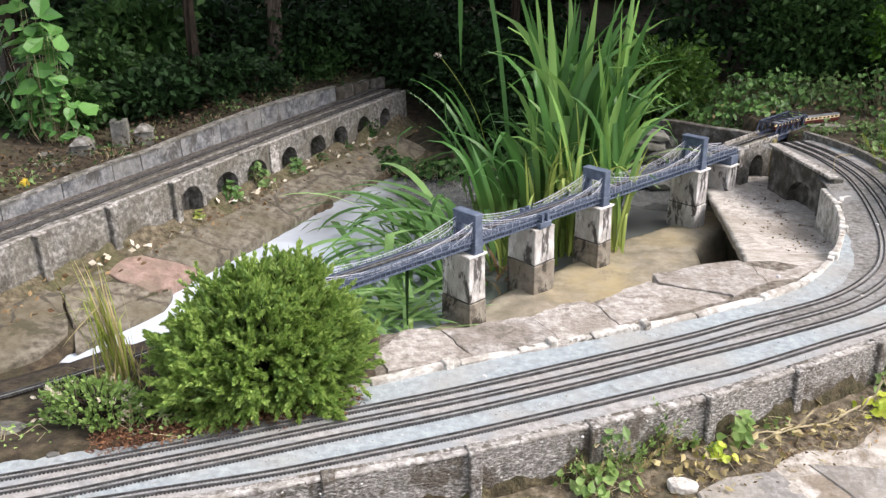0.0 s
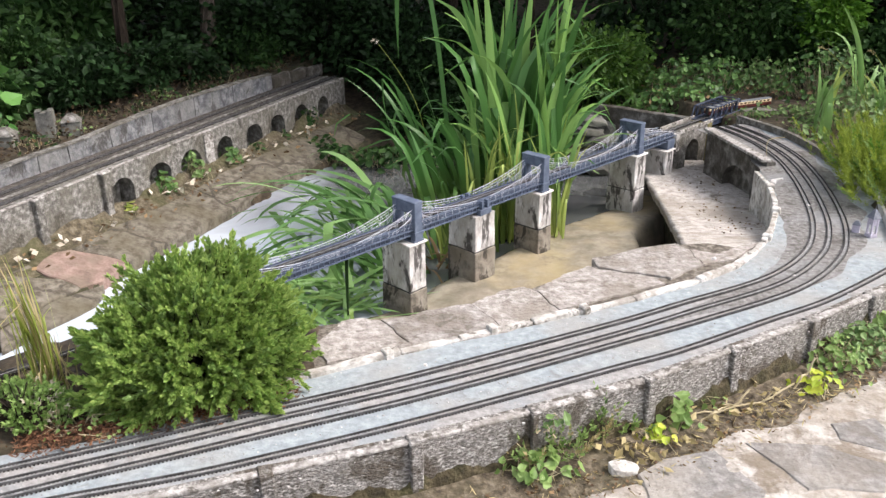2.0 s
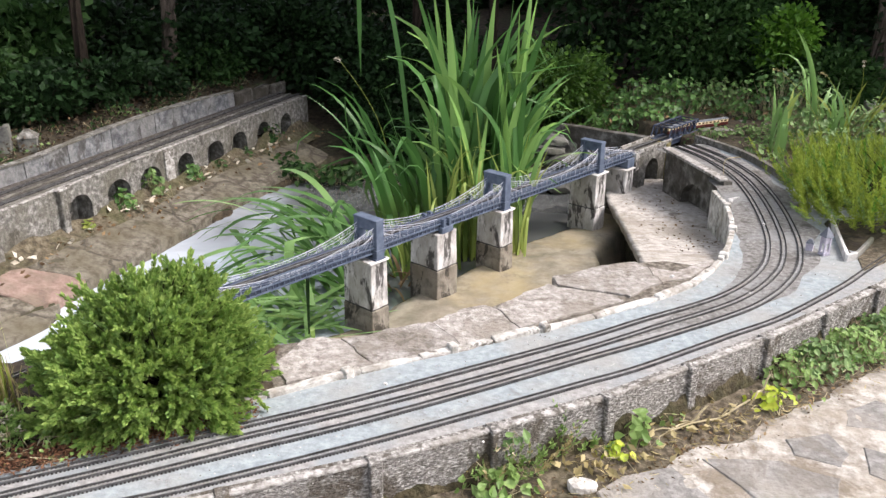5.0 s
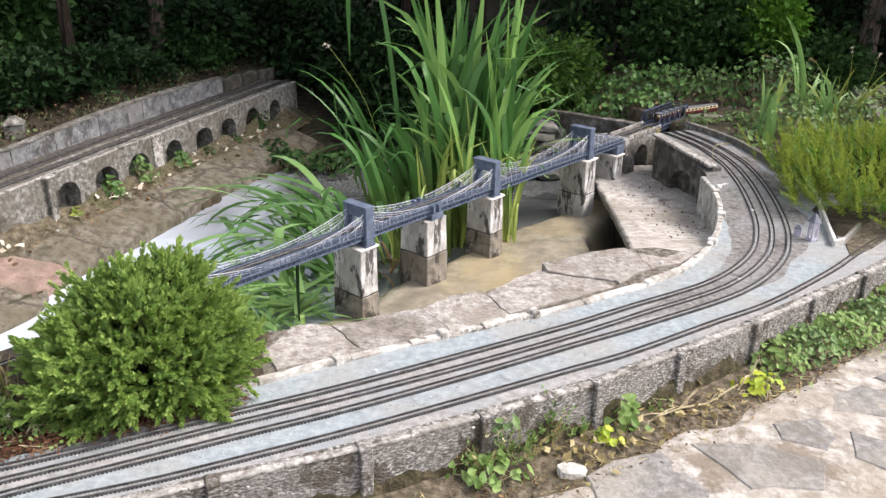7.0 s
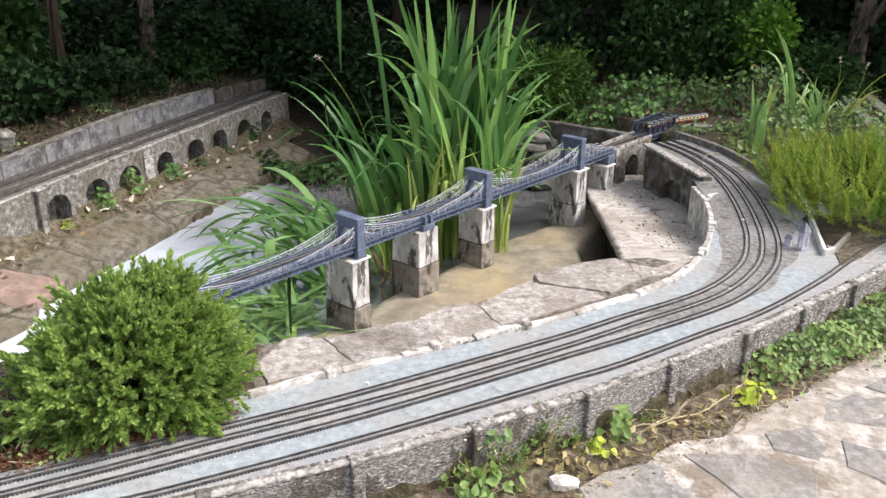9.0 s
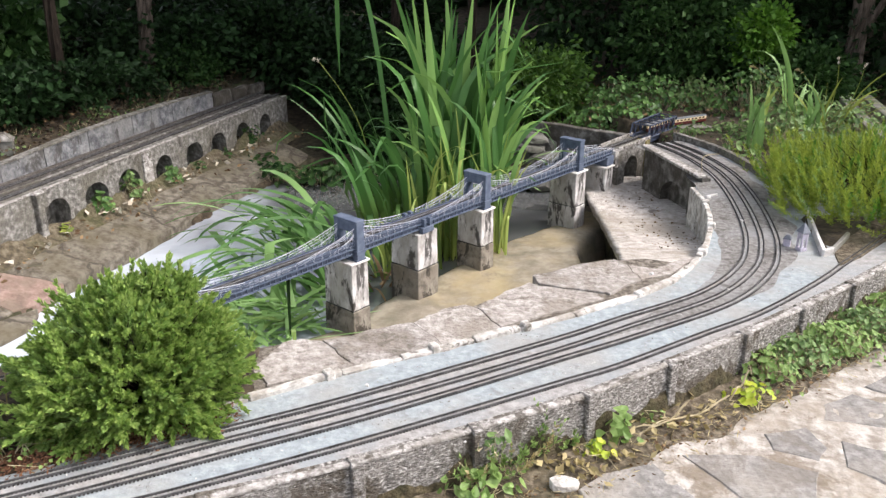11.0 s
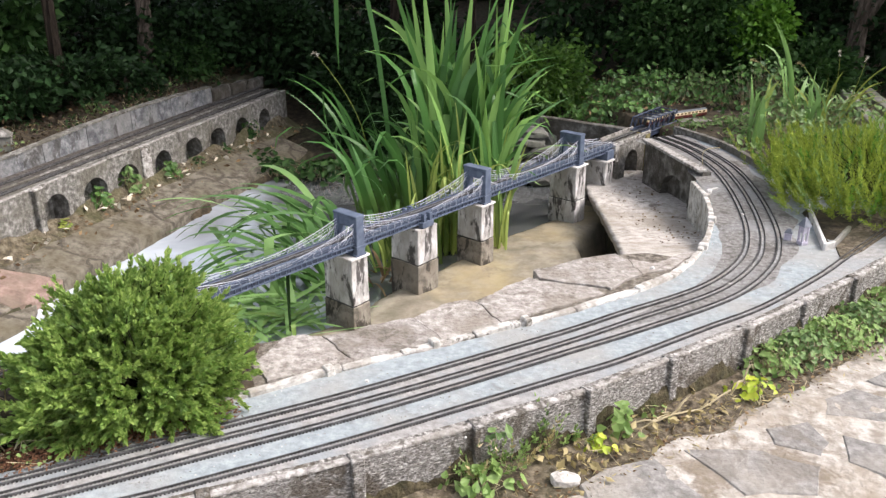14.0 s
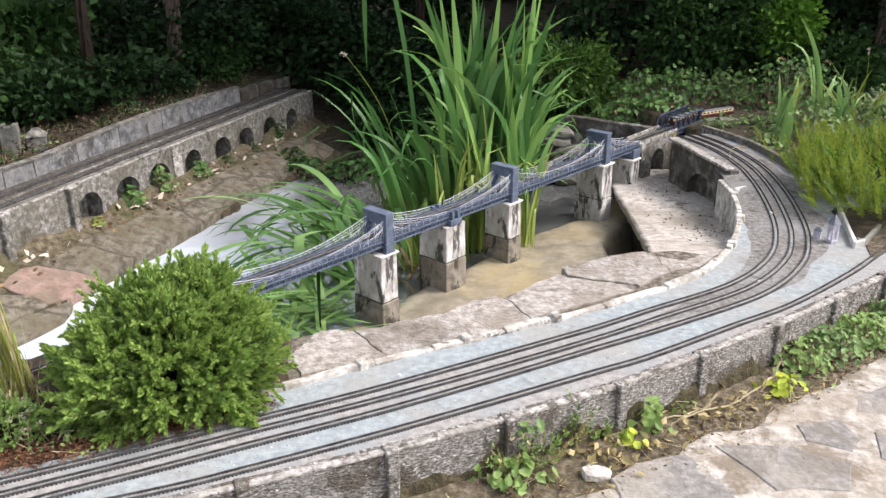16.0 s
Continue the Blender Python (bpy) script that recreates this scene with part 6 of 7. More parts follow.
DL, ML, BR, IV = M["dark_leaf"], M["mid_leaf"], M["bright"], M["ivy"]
# some near-black bushes are added only to fill places lying in deep shade
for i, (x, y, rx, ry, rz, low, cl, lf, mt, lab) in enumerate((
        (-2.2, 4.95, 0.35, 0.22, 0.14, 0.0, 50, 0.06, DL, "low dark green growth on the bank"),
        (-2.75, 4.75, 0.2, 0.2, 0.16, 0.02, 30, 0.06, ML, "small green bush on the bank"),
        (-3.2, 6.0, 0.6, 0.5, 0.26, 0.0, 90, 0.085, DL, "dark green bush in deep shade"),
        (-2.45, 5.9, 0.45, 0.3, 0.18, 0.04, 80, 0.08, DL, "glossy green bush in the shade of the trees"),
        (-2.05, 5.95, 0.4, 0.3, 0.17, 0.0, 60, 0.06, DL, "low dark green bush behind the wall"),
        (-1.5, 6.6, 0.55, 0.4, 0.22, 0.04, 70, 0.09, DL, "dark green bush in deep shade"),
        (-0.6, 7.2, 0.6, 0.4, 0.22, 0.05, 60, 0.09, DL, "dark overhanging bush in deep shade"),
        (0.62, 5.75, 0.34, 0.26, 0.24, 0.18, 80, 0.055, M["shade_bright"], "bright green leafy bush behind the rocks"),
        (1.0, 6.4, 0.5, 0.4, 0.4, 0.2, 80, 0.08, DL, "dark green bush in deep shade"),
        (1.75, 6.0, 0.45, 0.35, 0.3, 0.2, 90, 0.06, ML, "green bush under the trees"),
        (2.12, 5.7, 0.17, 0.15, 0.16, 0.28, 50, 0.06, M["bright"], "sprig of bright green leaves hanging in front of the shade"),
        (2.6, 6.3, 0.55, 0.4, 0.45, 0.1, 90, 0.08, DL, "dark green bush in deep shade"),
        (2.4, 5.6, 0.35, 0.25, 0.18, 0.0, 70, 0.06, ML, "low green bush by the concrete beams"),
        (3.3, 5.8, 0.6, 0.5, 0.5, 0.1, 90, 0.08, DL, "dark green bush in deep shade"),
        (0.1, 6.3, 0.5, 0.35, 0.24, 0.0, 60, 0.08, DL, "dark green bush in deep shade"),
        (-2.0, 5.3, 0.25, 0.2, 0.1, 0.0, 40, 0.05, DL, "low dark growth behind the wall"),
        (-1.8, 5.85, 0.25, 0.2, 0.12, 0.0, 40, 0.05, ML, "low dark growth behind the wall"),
        (-1.3, 6.3, 0.45, 0.2, 0.26, 0.0, 110, 0.06, DL, "low growth darkened to fill the shade at the viaduct end"),
        (-0.5, 5.7, 0.25, 0.2, 0.12, 0.0, 45, 0.06, DL, "low growth darkened to fill the shade behind the pond"),
        (-0.25, 5.55, 0.3, 0.2, 0.12, 0.0, 45, 0.06, DL, "low growth darkened to fill the shade behind the pond"),
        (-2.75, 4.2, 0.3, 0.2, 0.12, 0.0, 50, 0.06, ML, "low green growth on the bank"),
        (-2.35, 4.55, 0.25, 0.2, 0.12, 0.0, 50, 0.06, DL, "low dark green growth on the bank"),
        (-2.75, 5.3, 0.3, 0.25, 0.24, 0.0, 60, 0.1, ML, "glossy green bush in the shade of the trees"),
        (-1.75, 6.0, 0.35, 0.2, 0.2, 0.0, 70, 0.07, DL, "bush darkened to fill the shade at the viaduct end"),
        (-0.75, 6.3, 0.45, 0.25, 0.28, 0.0, 110, 0.07, DL, "bush darkened to fill the shade behind the pond"),
        (-0.45, 5.85, 0.4, 0.25, 0.24, 0.0, 80, 0.07, DL, "bush darkened to fill the shade behind the pond"),
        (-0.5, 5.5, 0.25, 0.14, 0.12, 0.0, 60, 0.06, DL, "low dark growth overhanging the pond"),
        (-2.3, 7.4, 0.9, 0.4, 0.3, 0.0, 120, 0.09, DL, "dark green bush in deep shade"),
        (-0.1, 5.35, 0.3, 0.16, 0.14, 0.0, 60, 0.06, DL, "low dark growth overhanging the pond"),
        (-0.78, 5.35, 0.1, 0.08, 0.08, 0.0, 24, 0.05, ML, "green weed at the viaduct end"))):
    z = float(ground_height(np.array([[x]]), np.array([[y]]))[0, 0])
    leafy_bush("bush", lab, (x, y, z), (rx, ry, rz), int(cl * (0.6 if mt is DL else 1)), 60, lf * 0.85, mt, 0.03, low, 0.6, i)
# tall trees whose unseen crowns are added to shade the back of the garden
for i, (x, y, rx, rz, low) in enumerate(((-4.0, 5.9, 1.15, 0.7, 1.95), (-2.6, 6.0, 1.15, 0.7, 1.95), (-0.35, 6.4, 1.1, 0.7, 1.95), (0.2, 6.1, 1.1, 0.75, 1.9), (-3.4, 4.9, 0.9, 0.6, 1.95), (-2.3, 5.1, 0.8, 0.5, 2.0), (1.5, 6.9, 1.4, 1.2, 1.5), (2.9, 7.4, 1.5, 1.3, 1.3), (4.4, 6.9, 1.5, 1.3, 1.3), (-5.4, 5.0, 1.2, 0.9, 2.1), (-4.3, 3.7, 1.1, 0.9, 1.7))):
    z = float(ground_height(np.array([[x]]), np.array([[y]]))[0, 0])
    leafy_bush("tree", "tall tree, its unseen crown added to shade the back of the garden", (x, y, z), (rx, rx * 0.8, rz), 300, 70, 0.17, DL, 0.045, low, 0.65, 50 + i, "tree")
# two trunks that stand out of the shade
for x, y, r in ((-2.00, 5.80, 0.06), (2.72, 5.67, 0.075)):
    z = float(ground_height(np.array([[x]]), np.array([[y]]))[0, 0])
    tr = thing("tree", "brown tree trunk with bare lower limbs in the shade", "tree", (x, y, z - 0.03))
    part("trunk", rough(tube([(0, 0, 0), (0.01, 0, 0.2), (0.03, 0.02, 0.7), (0.0, 0.05, 1.5), (0.06, 0.06, 2.4)], [r * 1.4, r, r * 0.9, r * 0.8, r * 0.6], 10), 0.012, 9), M["trunk"], tr)
    part("limb", tube([(0.02, 0.01, 0.45), (0.12, -0.05, 0.7), (0.3, -0.08, 1.1)], [r * 0.4, r * 0.3, r * 0.15], 6), M["trunk"], tr)
    part("limb", tube([(0.02, 0.02, 0.8), (-0.2, 0.05, 1.2), (-0.4, 0.0, 1.9)], [r * 0.4, r * 0.3, r * 0.15], 6), M["trunk"], tr)
# one long leaf of the clump, bent over, its tip hanging straight down
bent = spline([(-0.2, 3.95, -0.4), (-0.3, 4.05, 0.55), (-0.41, 4.15, 1.0), (-0.49, 4.19, 0.98), (-0.503, 4.2, 0.7), (-0.503, 4.2, 0.43)], 0.05)
bw = [0.011 * min(1.0, 8 * (1 - k / (len(bent) - 1)) + 0.05) for k in range(len(bent))]
hl = thing("bent_iris_leaf", "long dark iris leaf bent over with its tip hanging", "iris", (-0.2, 3.95, -0.4))
part("leaf", mesh_of("leaf", [(p[0] + 0.2 + e * w, p[1] - 3.95, p[2] + 0.4) for p, w in zip(bent, bw) for e in (-1, 1)], [(2 * k, 2 * k + 1, 2 * k + 3, 2 * k + 2) for k in range(len(bent) - 1)], M["iris"], True), None, hl)
# far woods close the view under the crowns
pos, aim = [], []
for k in range(26000):
    a = RNG.uniform(-1.15, 1.15)
    r = RNG.uniform(9.0, 11.5)
    pos.append((math.sin(a) * r, math.cos(a) * r, -0.05 + RNG.uniform(0, 1) ** 1.2 * (0.85 if a < -0.02 else 2.4)))
    aim.append(RNG.normal(size=3))
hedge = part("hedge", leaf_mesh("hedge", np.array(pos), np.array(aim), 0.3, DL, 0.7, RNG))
tagged(hedge, "dark dense hedge closing the garden", "hedge", kind="stuff")


# ---- litter ----
def litter(name, label, cat, n, place, size, mat, flat=0.35, seed=0, width=0.6):
    rng = np.random.default_rng(seed + 300)
    p = np.array([place(rng) for _ in range(n)])
    a = rng.normal(size=(n, 3)) * np.array([1, 1, flat])
    ob = part(name, leaf_mesh(name, p, a, size, mat, width, rng))
    tagged(ob, label, cat, kind="stuff")


wl = spline(WALL, 0.05)


def along(line, lo, hi, out0, out1, z0, z1):
    nrm = normals2(line)

    def place(rng):
        k = rng.integers(int(lo * (len(line) - 1)), int(hi * (len(line) - 1)))
        o = rng.uniform(out0, out1)
        return (line[k, 0] + nrm[k, 0] * o + rng.normal(0, 0.02), line[k, 1] + nrm[k, 1] * o + rng.normal(0, 0.02), rng.uniform(z0, z1))
    return place


litter("leaf_litter", "brown dry leaf litter along the wall foot", "litter", 1500, along(wl, 0.3, 0.95, 0.02, 0.2, PATIO - 0.006, PATIO + 0.006), 0.013, M["dry"], 0.4, 1)
litter("dry_stalks", "straw-coloured dead stalks along the wall foot", "litter", 1000, along(wl, 0.42, 0.95, 0.02, 0.2, PATIO - 0.002, PATIO + 0.012), 0.03, M["straw"], 0.3, 16, 0.1)
litter("curled_leaves", "pale curled dead leaves among the weeds at the wall foot", "litter", 150, along(wl, 0.5, 0.64, 0.02, 0.14, PATIO, PATIO + 0.03), 0.03, M["straw"], 0.5, 17, 0.55)
litter("mulch", "red-brown conifer litter between shrub and track", "litter", 4200, along(spline([(-1.1, 1.56), (-0.95, 1.625), (-0.75, 1.715), (-0.52, 1.83)], 0.02), 0.0, 1.0, -0.06, 0.01, 0.002, 0.014), 0.014, M["mulch"], 0.4, 2, 0.3)
litter("path_litter", "dry fallen leaves on the path below the viaduct", "litter", 170, along(np.array([VIA0 + VIAD * s for s in np.linspace(-0.6, 3.2, 60)]), 0.0, 1.0, 0.03, 0.3, -0.2, -0.185), 0.028, M["dry"], 0.3, 3)
for i in range(14):
    s = -0.3 + 0.26 * i
    x, y = VIA0 + VIAD * s - np.array((VIAD[1], -VIAD[0])) * (0.45 + 0.22 * ((i * 7) % 5) / 5)
    leafy_plant("bank_weed", "small dark green weed on the shaded bank", "weed", (x, y), (0.07, 0.06), 40, 0.03, ML if i % 3 else M["ivy"], 0.07, 0.06, 120 + i, True, "weeds on the bank")
litter("bank_mulch", "dark rotting leaves on the bank", "litter", 7000, along(np.array([VIA0 + VIAD * s for s in np.linspace(-0.8, 3.6, 60)]), 0.0, 1.0, -1.2, -0.34, 0.06, 0.13), 0.022, M["rot"], 0.4, 14)
litter("bank_litter", "brown fallen leaves on the bank", "litter", 110, along(np.array([VIA0 + VIAD * s for s in np.linspace(-0.6, 3.6, 60)]), 0.0, 1.0, -0.8, -0.33, 0.07, 0.14), 0.028, M["dry"], 0.4, 4)
litter("trackbed_grit", "loose pale grit on the trackbed", "grit", 1500, along(t_in, 0.15, 0.75, -0.12, 0.32, 0.0005, 0.002), 0.005, M["grit"], 0.3, 5, 0.9)
litter("ledge_litter", "dark crumbs and leaf litter on the ledge", "litter", 130, lambda rng: (lambda y: (0.82 + 0.3 * rng.random() ** 0.6, y, ledge_level(y) + 0.005))(rng.uniform(3.1, 4.35)), 0.013, M["dry"], 0.3, 6)
litter("back_litter", "brown leaf litter under the bushes", "litter", 900, lambda rng: (rng.uniform(0.9, 3.0), rng.uniform(5.1, 6.6), rng.uniform(-0.1, 0.06)), 0.03, M["dry"], 0.4, 7)
litter("pale_leaves", "pale dead leaves lying by the viaduct", "litter", 60, along(np.array([VIA0 + VIAD * s for s in np.linspace(0.3, 2.8, 60)]), 0.0, 1.0, 0.04, 0.12, -0.2, -0.18), 0.04, M["pale_leaf"], 0.4, 8)


# ---- laid pieces: walls, kerb, slabs, paving ----
def frame_along(line, a, b):
    """Matrix at the middle of a stretch of a plan line, x along it, and its length."""
    c = np.r_[0, np.cumsum(np.linalg.norm(np.diff(line, axis=0), axis=1))]
    p, q = [np.array([np.interp(s, c, line[:, j]) for j in (0, 1)]) for s in (a, b)]
    d = q - p
    return Matrix.Translation((*((p + q) / 2), 0)) @ Matrix.Rotation(math.atan2(d[1], d[0]), 4, "Z"), float(np.linalg.norm(d))


def at_x(line, x):
    c = np.r_[0, np.cumsum(np.linalg.norm(np.diff(line, axis=0), axis=1))]
    return float(np.interp(x, line[:, 0], c))


rw = thing("retaining_wall", "rough weathered concrete panel wall with posts", "wall", (0, 0, 0), 0, kind="structure")
wline = spline(WALL, 0.02)
posts = [at_x(wline, x) for x in (-1.75, -1.45, -1.14, -0.83, -0.52, -0.2, 0.085, 0.39, 0.65, 0.925, 1.17, 1.42, 1.68, 1.95)]
for a, b in zip(posts, posts[1:]):
    m, L = frame_along(wline, a, b)
    bm = bmesh.new()
    nx, nz, H = 30, 12, 0.155
    grid = [[bm.verts.new(m @ Vector((-L / 2 + L * i / nx, -0.012 - 0.0035 * noise.noise(Vector((i * 0.5 + a * 40, j * 1.7, 0))) - 0.004 * (1 - j / nz), PATIO - 0.012 + H * j / nz + (0.004 * noise.noise(Vector((i * 0.6, a * 9, 3))) if j == nz else 0)))) for j in range(nz + 1)] for i in range(nx + 1)]
    top = [bm.verts.new(m @ Vector((-L / 2 + L * i / nx, 0.022, 0.006))) for i in range(nx + 1)]
    for i in range(nx):
        for j in range(nz):
            bm.faces.new((grid[i][j], grid[i + 1][j], grid[i + 1][j + 1], grid[i][j + 1]))
        bm.faces.new((grid[i][nz], grid[i + 1][nz], top[i + 1], top[i]))
    part("panel", bm, M["wall"], rw)
    part("coping", rough(box((L - 0.004, 0.02, 0.009), m @ pose(0, -0.003, 0.001), 0.002), 0.005, 38, 3), M["coping"], rw, "chipped pale top edge")
    pm, _ = frame_along(wline, a - 0.015, a + 0.015)
    part("post", rough(box((0.032, 0.045, 0.165), pm @ pose(0, -0.004, PATIO - 0.012), 0.003), 0.002, 30), M["wall"], rw)

# moss creeping up from the soil
for a, b in zip(posts, posts[1:]):
    m, L = frame_along(wline, a, b)
    bm = bmesh.new()
    row = []
    for i in range(25):
        x = -L / 2 + L * i / 24
        h = 0.05 + 0.07 * noise.noise(Vector((a * 3 + x * 9, 4, 1))) + 0.02 * noise.noise(Vector((a * 3 + x * 40, 9, 1)))
        row.append([bm.verts.new(m @ Vector((x, -0.019 - o, z))) for o, z in ((0.014, PATIO - 0.03), (0.006, PATIO + max(h, 0.004) * 0.6), (-0.004, PATIO + max(h, 0.004)))])
    for u, v in zip(row, row[1:]):
        for k in range(2):
            bm.faces.new((u[k], v[k], v[k + 1], u[k + 1]))
    part("moss_fringe", bm, M["moss_and_shade"], rw, "dark brown moss at the wall foot", True)

kb = thing("kerb", "pale concrete edging stones between trackbed and slabs", "kerb", (0, 0, 0), 0, kind="structure")
kline = spline(KERB, 0.02)
total = float(np.sum(np.linalg.norm(np.diff(kline, axis=0), axis=1)))
a, i = 0.0, 0
while a < total - 0.05:
    L = (0.21, 0.27, 0.18, 0.24, 0.16)[i % 5] * (0.7 if a > 1.6 else 1)
    b = min(a + L, total)
    m, ll = frame_along(kline, a, b)
    deep = a > 1.75
    h = 0.235 if deep else 0.06
    part("edging_stone", rough(box((ll - 0.003, 0.022 if deep else 0.027, h), m @ pose(0, 0, 0.012 - h + 0.004 * math.sin(i * 2)), 0.003), 0.0018 if deep else 0.0045, 34, 3), M["kerb"], kb)
    a, i = b, i + 1
for x in (-0.31, -0.02, 0.262, 0.98, 1.1, 1.16):
    m, _ = frame_along(kline, at_x(kline, x) - 0.015, at_x(kline, x) + 0.015)
    part("edging_block", rough(box((0.027, 0.036, 0.041), m @ pose(0, -0.002, -0.018), 0.004), 0.003, 30), M["kerb"], kb)

# slabs between kerb and pond
sh = thing("slab_shelf", "broken stone slabs bordering the pond", "stone slabs", (0, 0, 0), 0, kind="structure")
near = spline([(-0.72, 1.86), (-0.49, 1.955), (-0.32, 2.055), (-0.02, 2.215), (0.26, 2.355), (0.52, 2.505), (0.77, 2.69), (0.95, 2.95)], 0.01)
edge_line = spline([(-0.78, 2.16), (-0.6, 2.2), (-0.42, 2.265), (-0.3, 2.265), (-0.22, 2.325), (-0.09, 2.365), (0.05, 2.45), (0.15, 2.555), (0.27, 2.6), (0.34, 2.71), (0.5, 2.82), (0.66, 2.9), (0.74, 2.9), (0.85, 2.98)], 0.01)
part("mortar", ribbon("mortar", [tuple(p) for p in near[::12]], [(p[0] * 0.99, p[1] - 0.012) for p in edge_line[::12]], -0.004, M["joint"], 0.55), None, sh)
slabs = [((-0.521, 2.066), (-0.503, 2.163), (-0.478, 2.228), (-0.416, 2.26), (-0.354, 2.246), (-0.256, 2.113), (-0.307, 2.066), (-0.466, 1.984)),
             ((-0.354, 2.246), (-0.249, 2.297), (-0.165, 2.338), (-0.087, 2.362), (0.027, 2.186), (-0.229, 2.075), (-0.299, 2.066), (-0.256, 2.113)),
             ((-0.087, 2.362), (-0.007, 2.458), (0.085, 2.5), (0.123, 2.479), (0.187, 2.335), (0.027, 2.186)),
             ((0.123, 2.479), (0.182, 2.57), (0.233, 2.611), (0.316, 2.677), (0.343, 2.653), (0.527, 2.588), (0.542, 2.543), (0.395, 2.458), (0.187, 2.335)),
             ((0.327, 2.73), (0.396, 2.77), (0.508, 2.838), (0.608, 2.881), (0.651, 2.886), (0.673, 2.838), (0.704, 2.701), (0.573, 2.584), (0.529, 2.602), (0.418, 2.634), (0.348, 2.662)),
             ((0.673, 2.838), (0.71, 2.822), (0.777, 2.801), (0.908, 2.908), (0.95, 2.908), (0.816, 2.75), (0.704, 2.701))]
for i, poly in enumerate(slabs):
    cx, cy = sum(q[0] for q in poly) / len(poly), sum(q[1] for q in poly) / len(poly)
    ring = []
    for (x0, y0), (x1, y1) in zip(poly, poly[1:] + poly[:1]):
        for k in range(7):
            x, y = x0 + (x1 - x0) * k / 7, y0 + (y1 - y0) * k / 7
            w = noise.noise_vector(Vector((x * 14, y * 14, 3))) * 0.014 + noise.noise_vector(Vector((x * 55, y * 55, 5))) * 0.005
            d = math.hypot(cx - x, cy - y)
            ring.append((x + w.x + (cx - x) / d * 0.0012, y + w.y + (cy - y) / d * 0.0012))
    part("slab", prism(ring, -0.07, 0.003 + 0.0015 * math.sin(i * 2.1), 0.002), M["slab"], sh)


# path slabs below the viaduct
ps = thing("garden_path", "mossy stone path between viaduct and pond", "path", (0, 0, 0), 0, kind="structure")
laid_slabs = [((-1.92, 3.09), (-1.9, 3.24), (-1.85, 3.29), (-1.63, 3.32), (-1.67, 3.14), (-1.73, 3.07), (-1.82, 3.08)),
              ((-1.84, 3.31), (-1.81, 3.39), (-1.77, 3.57), (-1.66, 3.84), (-1.57, 4.1), (-1.36, 4.08), (-1.43, 3.87), (-1.53, 3.59), (-1.62, 3.34)),
              ((-1.99, 2.88), (-1.97, 2.99), (-1.82, 3.07), (-1.73, 3.06), (-1.79, 2.9), (-1.86, 2.78), (-1.88, 2.71)),
              ((-2.2, 2.77), (-2.1, 2.84), (-2.0, 2.85), (-1.88, 2.66), (-1.9, 2.51), (-1.97, 2.38)),
              ((-2.14, 2.84), (-2.0, 2.87), (-1.98, 3.0), (-1.94, 3.09), (-1.97, 3.1), (-2.06, 2.96)),
              ((-2.45, 2.74), (-2.22, 2.74), (-1.99, 2.37), (-2.06, 2.06), (-2.5, 2.2)),
              ((-1.86, 2.69), (-1.84, 2.77), (-1.72, 3.03), (-1.66, 3.11), (-1.64, 2.98), (-1.75, 2.72), (-1.8, 2.6)),
              ((-1.57, 4.11), (-1.47, 4.45), (-1.34, 4.8), (-1.12, 4.78), (-1.27, 4.42), (-1.36, 4.09)),
              ((-1.34, 4.81), (-1.24, 5.1), (-1.08, 5.5), (-0.86, 5.4), (-1.12, 4.79))]
for i, poly in enumerate(laid_slabs):
    cx, cy = sum(q[0] for q in poly) / len(poly), sum(q[1] for q in poly) / len(poly)
    ring = []
    for (x0, y0), (x1, y1) in zip(poly, poly[1:] + poly[:1]):
        for k in range(6):
            x, y = x0 + (x1 - x0) * k / 6, y0 + (y1 - y0) * k / 6
            ring.append((x + (x - cx) * 0.05 + 0.016 * noise.noise(Vector((x * 9, y * 9, 2))), y + (y - cy) * 0.05 + 0.016 * noise.noise(Vector((x * 9, y * 9, 7)))))
    bm = prism(ring, -0.6, 0.0, 0.005)
    for v in bm.verts:
        if v.co.z > -0.3:
            v.co.z += float(path_level(v.co.x, v.co.y)) + 0.004 * math.sin(i * 3)
    part("slab", bm, M["path"] if i else M["red_slab"], ps, "" if i else "dull pink slab")

# crazy paving of the patio
pv = thing("patio", "pale crazy-paved patio with gritty mortar joints", "paving", (0, 0, 0), 0, kind="structure")
mortar = sheet("mortar_bed", 0.2, 2.6, 0.6, 2.9, 0.02, lambda x, y: PATIO - 0.0005 + 0.004 * noise.noise(Vector((x * 6, y * 6, 4))) + 0.003 * noise.noise(Vector((x * 23, y * 23, 4))) - 0.02 * min(max((y - np.interp(x, wl[:, 0], wl[:, 1]) + 0.24 - 0.08 * noise.noise(Vector((x * 4, 0, 7)))) / 0.12, 0), 1), M["mortar"])
part("mortar_bed", mortar, None, pv)
part("soil_strip", sheet("soil_strip", -0.3, 2.6, 1.2, 3.3, 0.02, lambda x, y: PATIO - 0.012 + 0.028 * min(max((y - np.interp(x, wl[:, 0], wl[:, 1]) + 0.3) / 0.3, 0), 1) ** 1.5 + 0.009 * noise.noise(Vector((x * 7, y * 7, 2))) + 0.004 * noise.noise(Vector((x * 28, y * 28, 2))) - (0.5 if y > np.interp(x, wl[:, 0], wl[:, 1]) + 0.015 else 0), M["earth"]), None, pv, "damp brown soil along the wall foot")


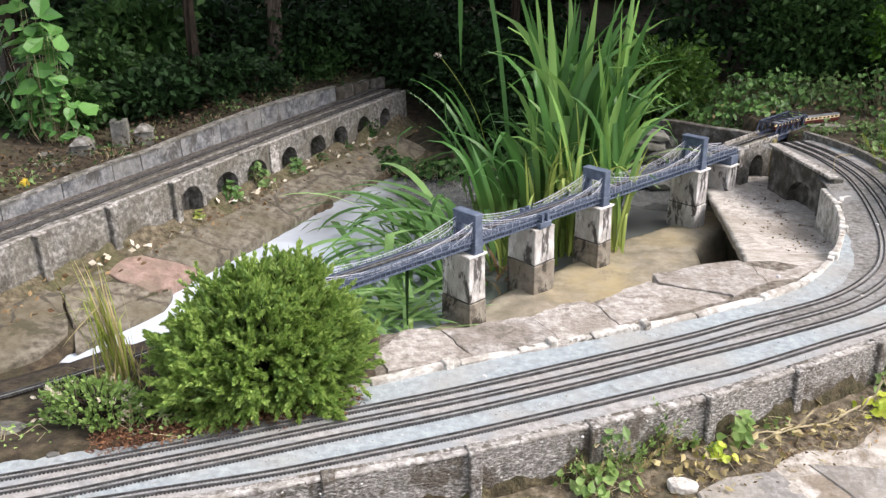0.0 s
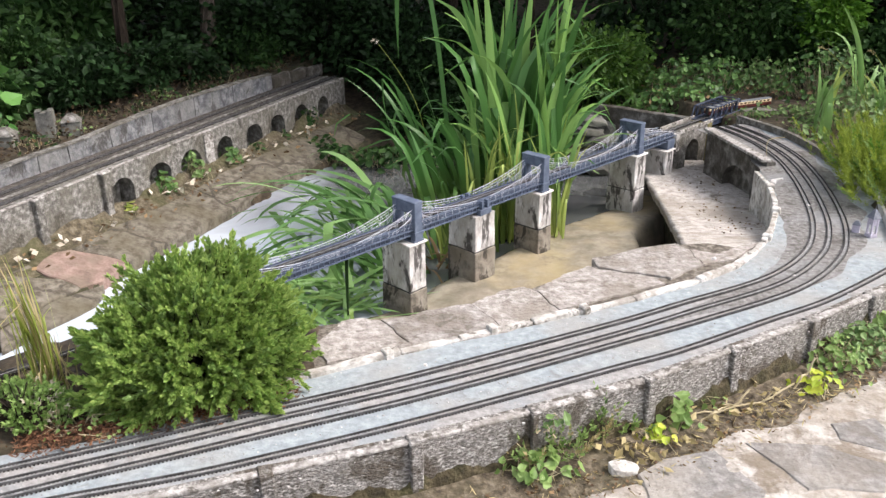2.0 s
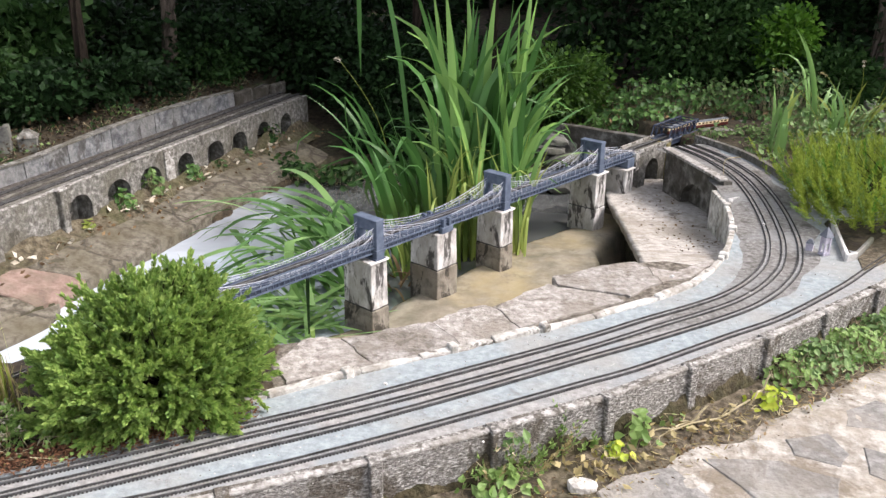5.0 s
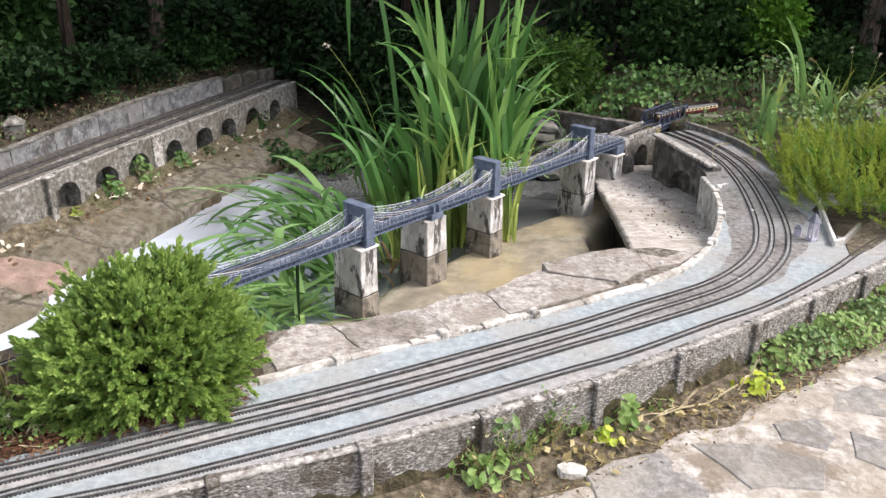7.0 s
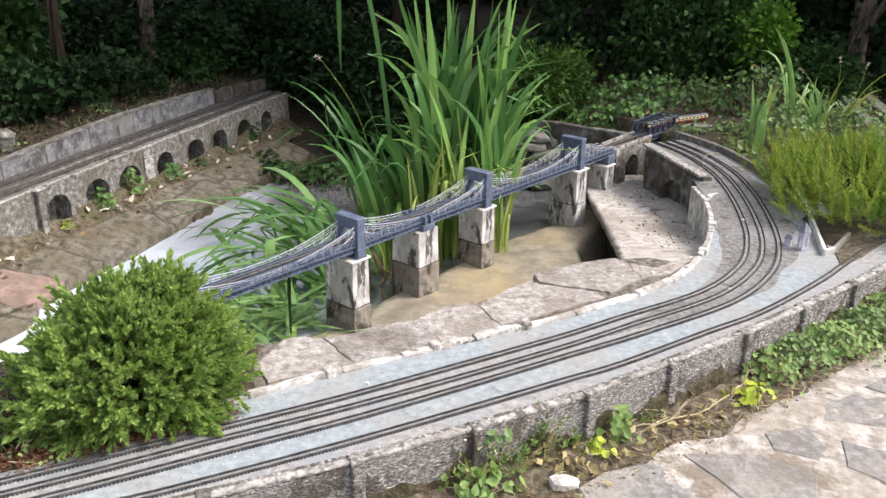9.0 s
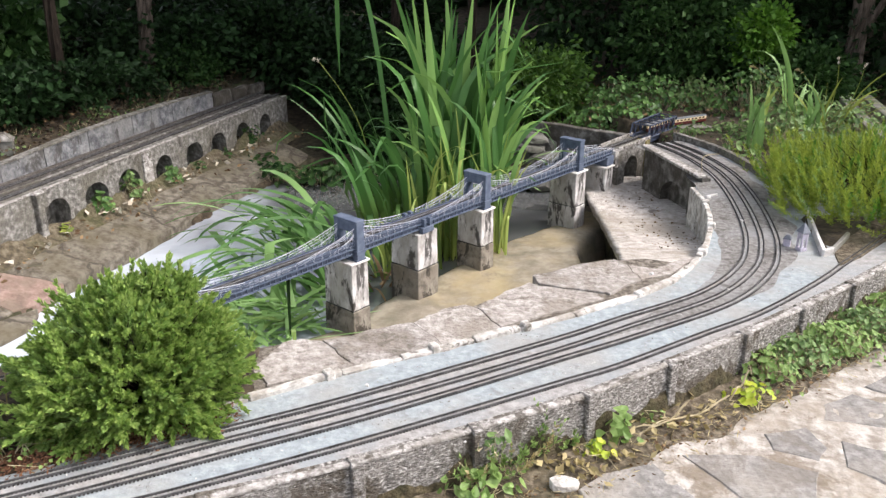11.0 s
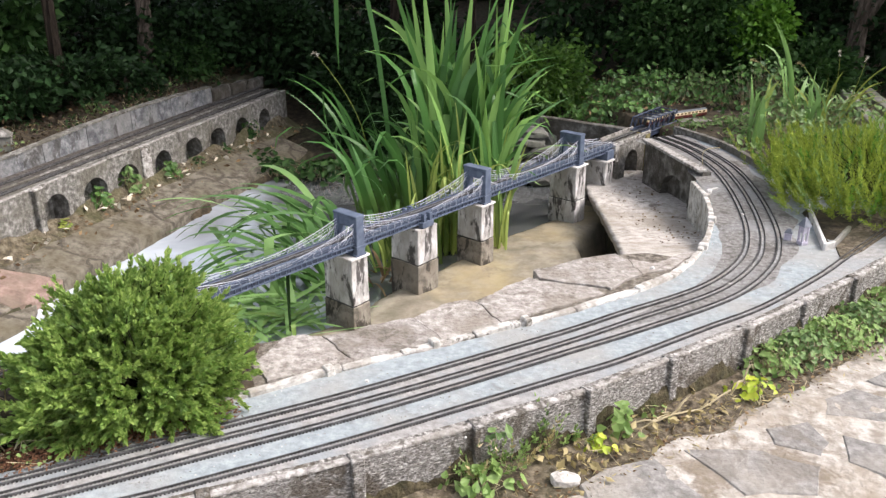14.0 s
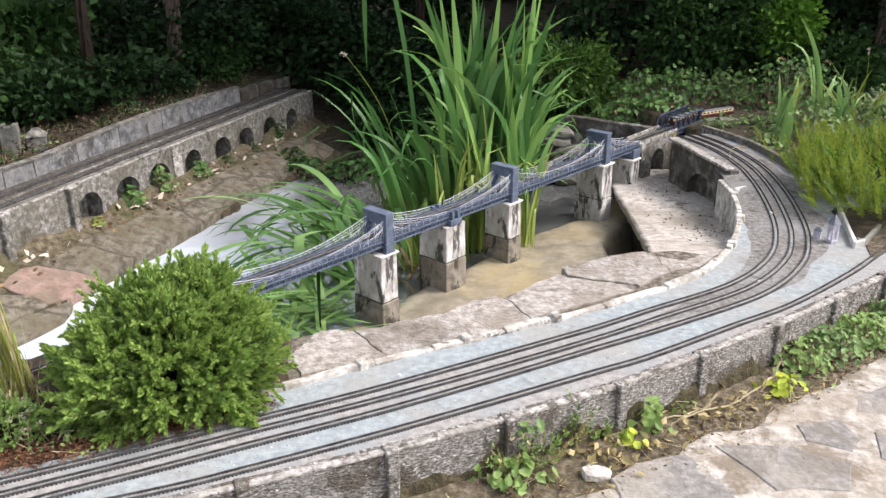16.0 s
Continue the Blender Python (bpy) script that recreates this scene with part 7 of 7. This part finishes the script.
def stone_ring(poly, i, gap=0.015):
    cx, cy = sum(p[0] for p in poly) / len(poly), sum(p[1] for p in poly) / len(poly)
    ring = []
    for (x0, y0), (x1, y1) in zip(poly, poly[1:] + poly[:1]):
        for k in range(6):
            t = k / 6
            x, y = x0 + (x1 - x0) * t, y0 + (y1 - y0) * t
            d = math.hypot(cx - x, cy - y)
            x, y = x + (cx - x) / d * gap, y + (cy - y) / d * gap
            ring.append((x + 0.014 * noise.noise(Vector((x * 7, y * 7, i))), y + 0.014 * noise.noise(Vector((x * 7, y * 7, i + 5)))))
    return ring


stones = [((0.33, 1.73), (0.42, 1.81), (0.56, 1.85), (0.66, 1.68), (0.6, 1.5), (0.35, 1.55)),
          ((0.63, 1.885), (0.85, 1.885), (1.0, 1.8), (0.93, 1.68), (0.73, 1.67)),
          ((0.88, 1.98), (1.03, 2.02), (1.06, 1.9), (1.0, 1.83), (0.87, 1.9)),
          ((1.08, 1.95), (1.2, 1.9), (1.32, 1.72), (1.15, 1.7), (1.04, 1.82)),
          ((1.1, 2.13), (1.24, 2.2), (1.38, 2.08), (1.28, 1.98), (1.07, 2.04)),
          ((1.22, 1.94), (1.32, 1.97), (1.6, 1.98), (1.62, 1.72), (1.36, 1.72)),
          ((1.27, 2.22), (1.5, 2.4), (1.72, 2.3), (1.62, 2.03), (1.42, 2.08)),
          ((1.55, 2.43), (1.75, 2.6), (2.0, 2.5), (1.9, 2.2), (1.76, 2.3)),
          ((0.7, 1.64), (0.96, 1.65), (1.1, 1.45), (0.95, 1.2), (0.65, 1.3)),
          ((1.0, 1.66), (1.35, 1.68), (1.5, 1.4), (1.15, 1.42)),
          ((1.4, 1.68), (1.8, 1.7), (1.9, 1.3), (1.55, 1.38)),
          ((1.66, 1.74), (1.64, 2.0), (1.9, 2.16), (2.3, 2.0), (2.1, 1.7)),
          ((0.3, 1.5), (0.6, 1.46), (0.6, 1.28), (0.9, 1.16), (0.6, 0.8), (0.25, 1.0)),
          ((1.0, 1.18), (1.14, 1.38), (1.5, 1.34), (1.6, 0.9), (1.1, 0.8))]
for i, poly in enumerate(stones):
    part("paving_stone", prism(stone_ring(poly, i), PATIO - 0.03, PATIO + 0.0026 + 0.001 * math.sin(i * 2.7), 0.005), M["paving"], pv)
# the patio runs on behind and beside the viewer
part("mortar_bed", sheet("mortar_bed", -2.6, 3.2, -1.6, 0.6, 0.06, lambda x, y: PATIO - 0.0007 + 0.004 * noise.noise(Vector((x * 6, y * 6, 4))), M["mortar"]), None, pv)
part("mortar_bed", sheet("mortar_bed", 2.6, 3.2, 0.6, 2.4, 0.06, lambda x, y: PATIO - 0.0007 + 0.004 * noise.noise(Vector((x * 6, y * 6, 4))), M["mortar"]), None, pv)
prng = random.Random(8)
seeds = []
for i in range(900):
    p = (prng.uniform(-2.5, 3.1), prng.uniform(-1.5, 2.3))
    laid_before = 0.1 < p[0] < 2.25 and p[1] > 0.62
    if laid_before or (p[0] < 0.3 and p[1] > 0.45) or any(math.dist(p, q) < 0.33 for q in seeds):
        continue
    seeds.append(p)
for i, (cx, cy) in enumerate(seeds):
    # each stone keeps to its own side of the line halfway to its neighbours
    near_by = sorted((q for q in seeds if q != (cx, cy)), key=lambda q: math.dist(q, (cx, cy)))[:9]
    ring = []
    for k in range(28):
        a = 2 * math.pi * k / 28
        u, v, r = math.cos(a), math.sin(a), 0.3
        for qx, qy in near_by:
            along_it = u * (qx - cx) + v * (qy - cy)
            if along_it > 1e-6:
                r = min(r, ((qx - cx) ** 2 + (qy - cy) ** 2) / 2 / along_it)
        r -= 0.016 + 0.008 * noise.noise(Vector((cx + u, cy + v, 2)))
        if cy < 0.6 or cx > 2.55:
            ring.append((min(max(cx + u * r, -2.56), 3.16), min(max(cy + v * r, -1.56), 0.58 if cx < 2.4 else 2.36)))
    if ring:
        part("paving_stone", prism(ring, PATIO - 0.03, PATIO + 0.0045 + prng.uniform(-0.001, 0.001), 0.003), M["paving"], pv)
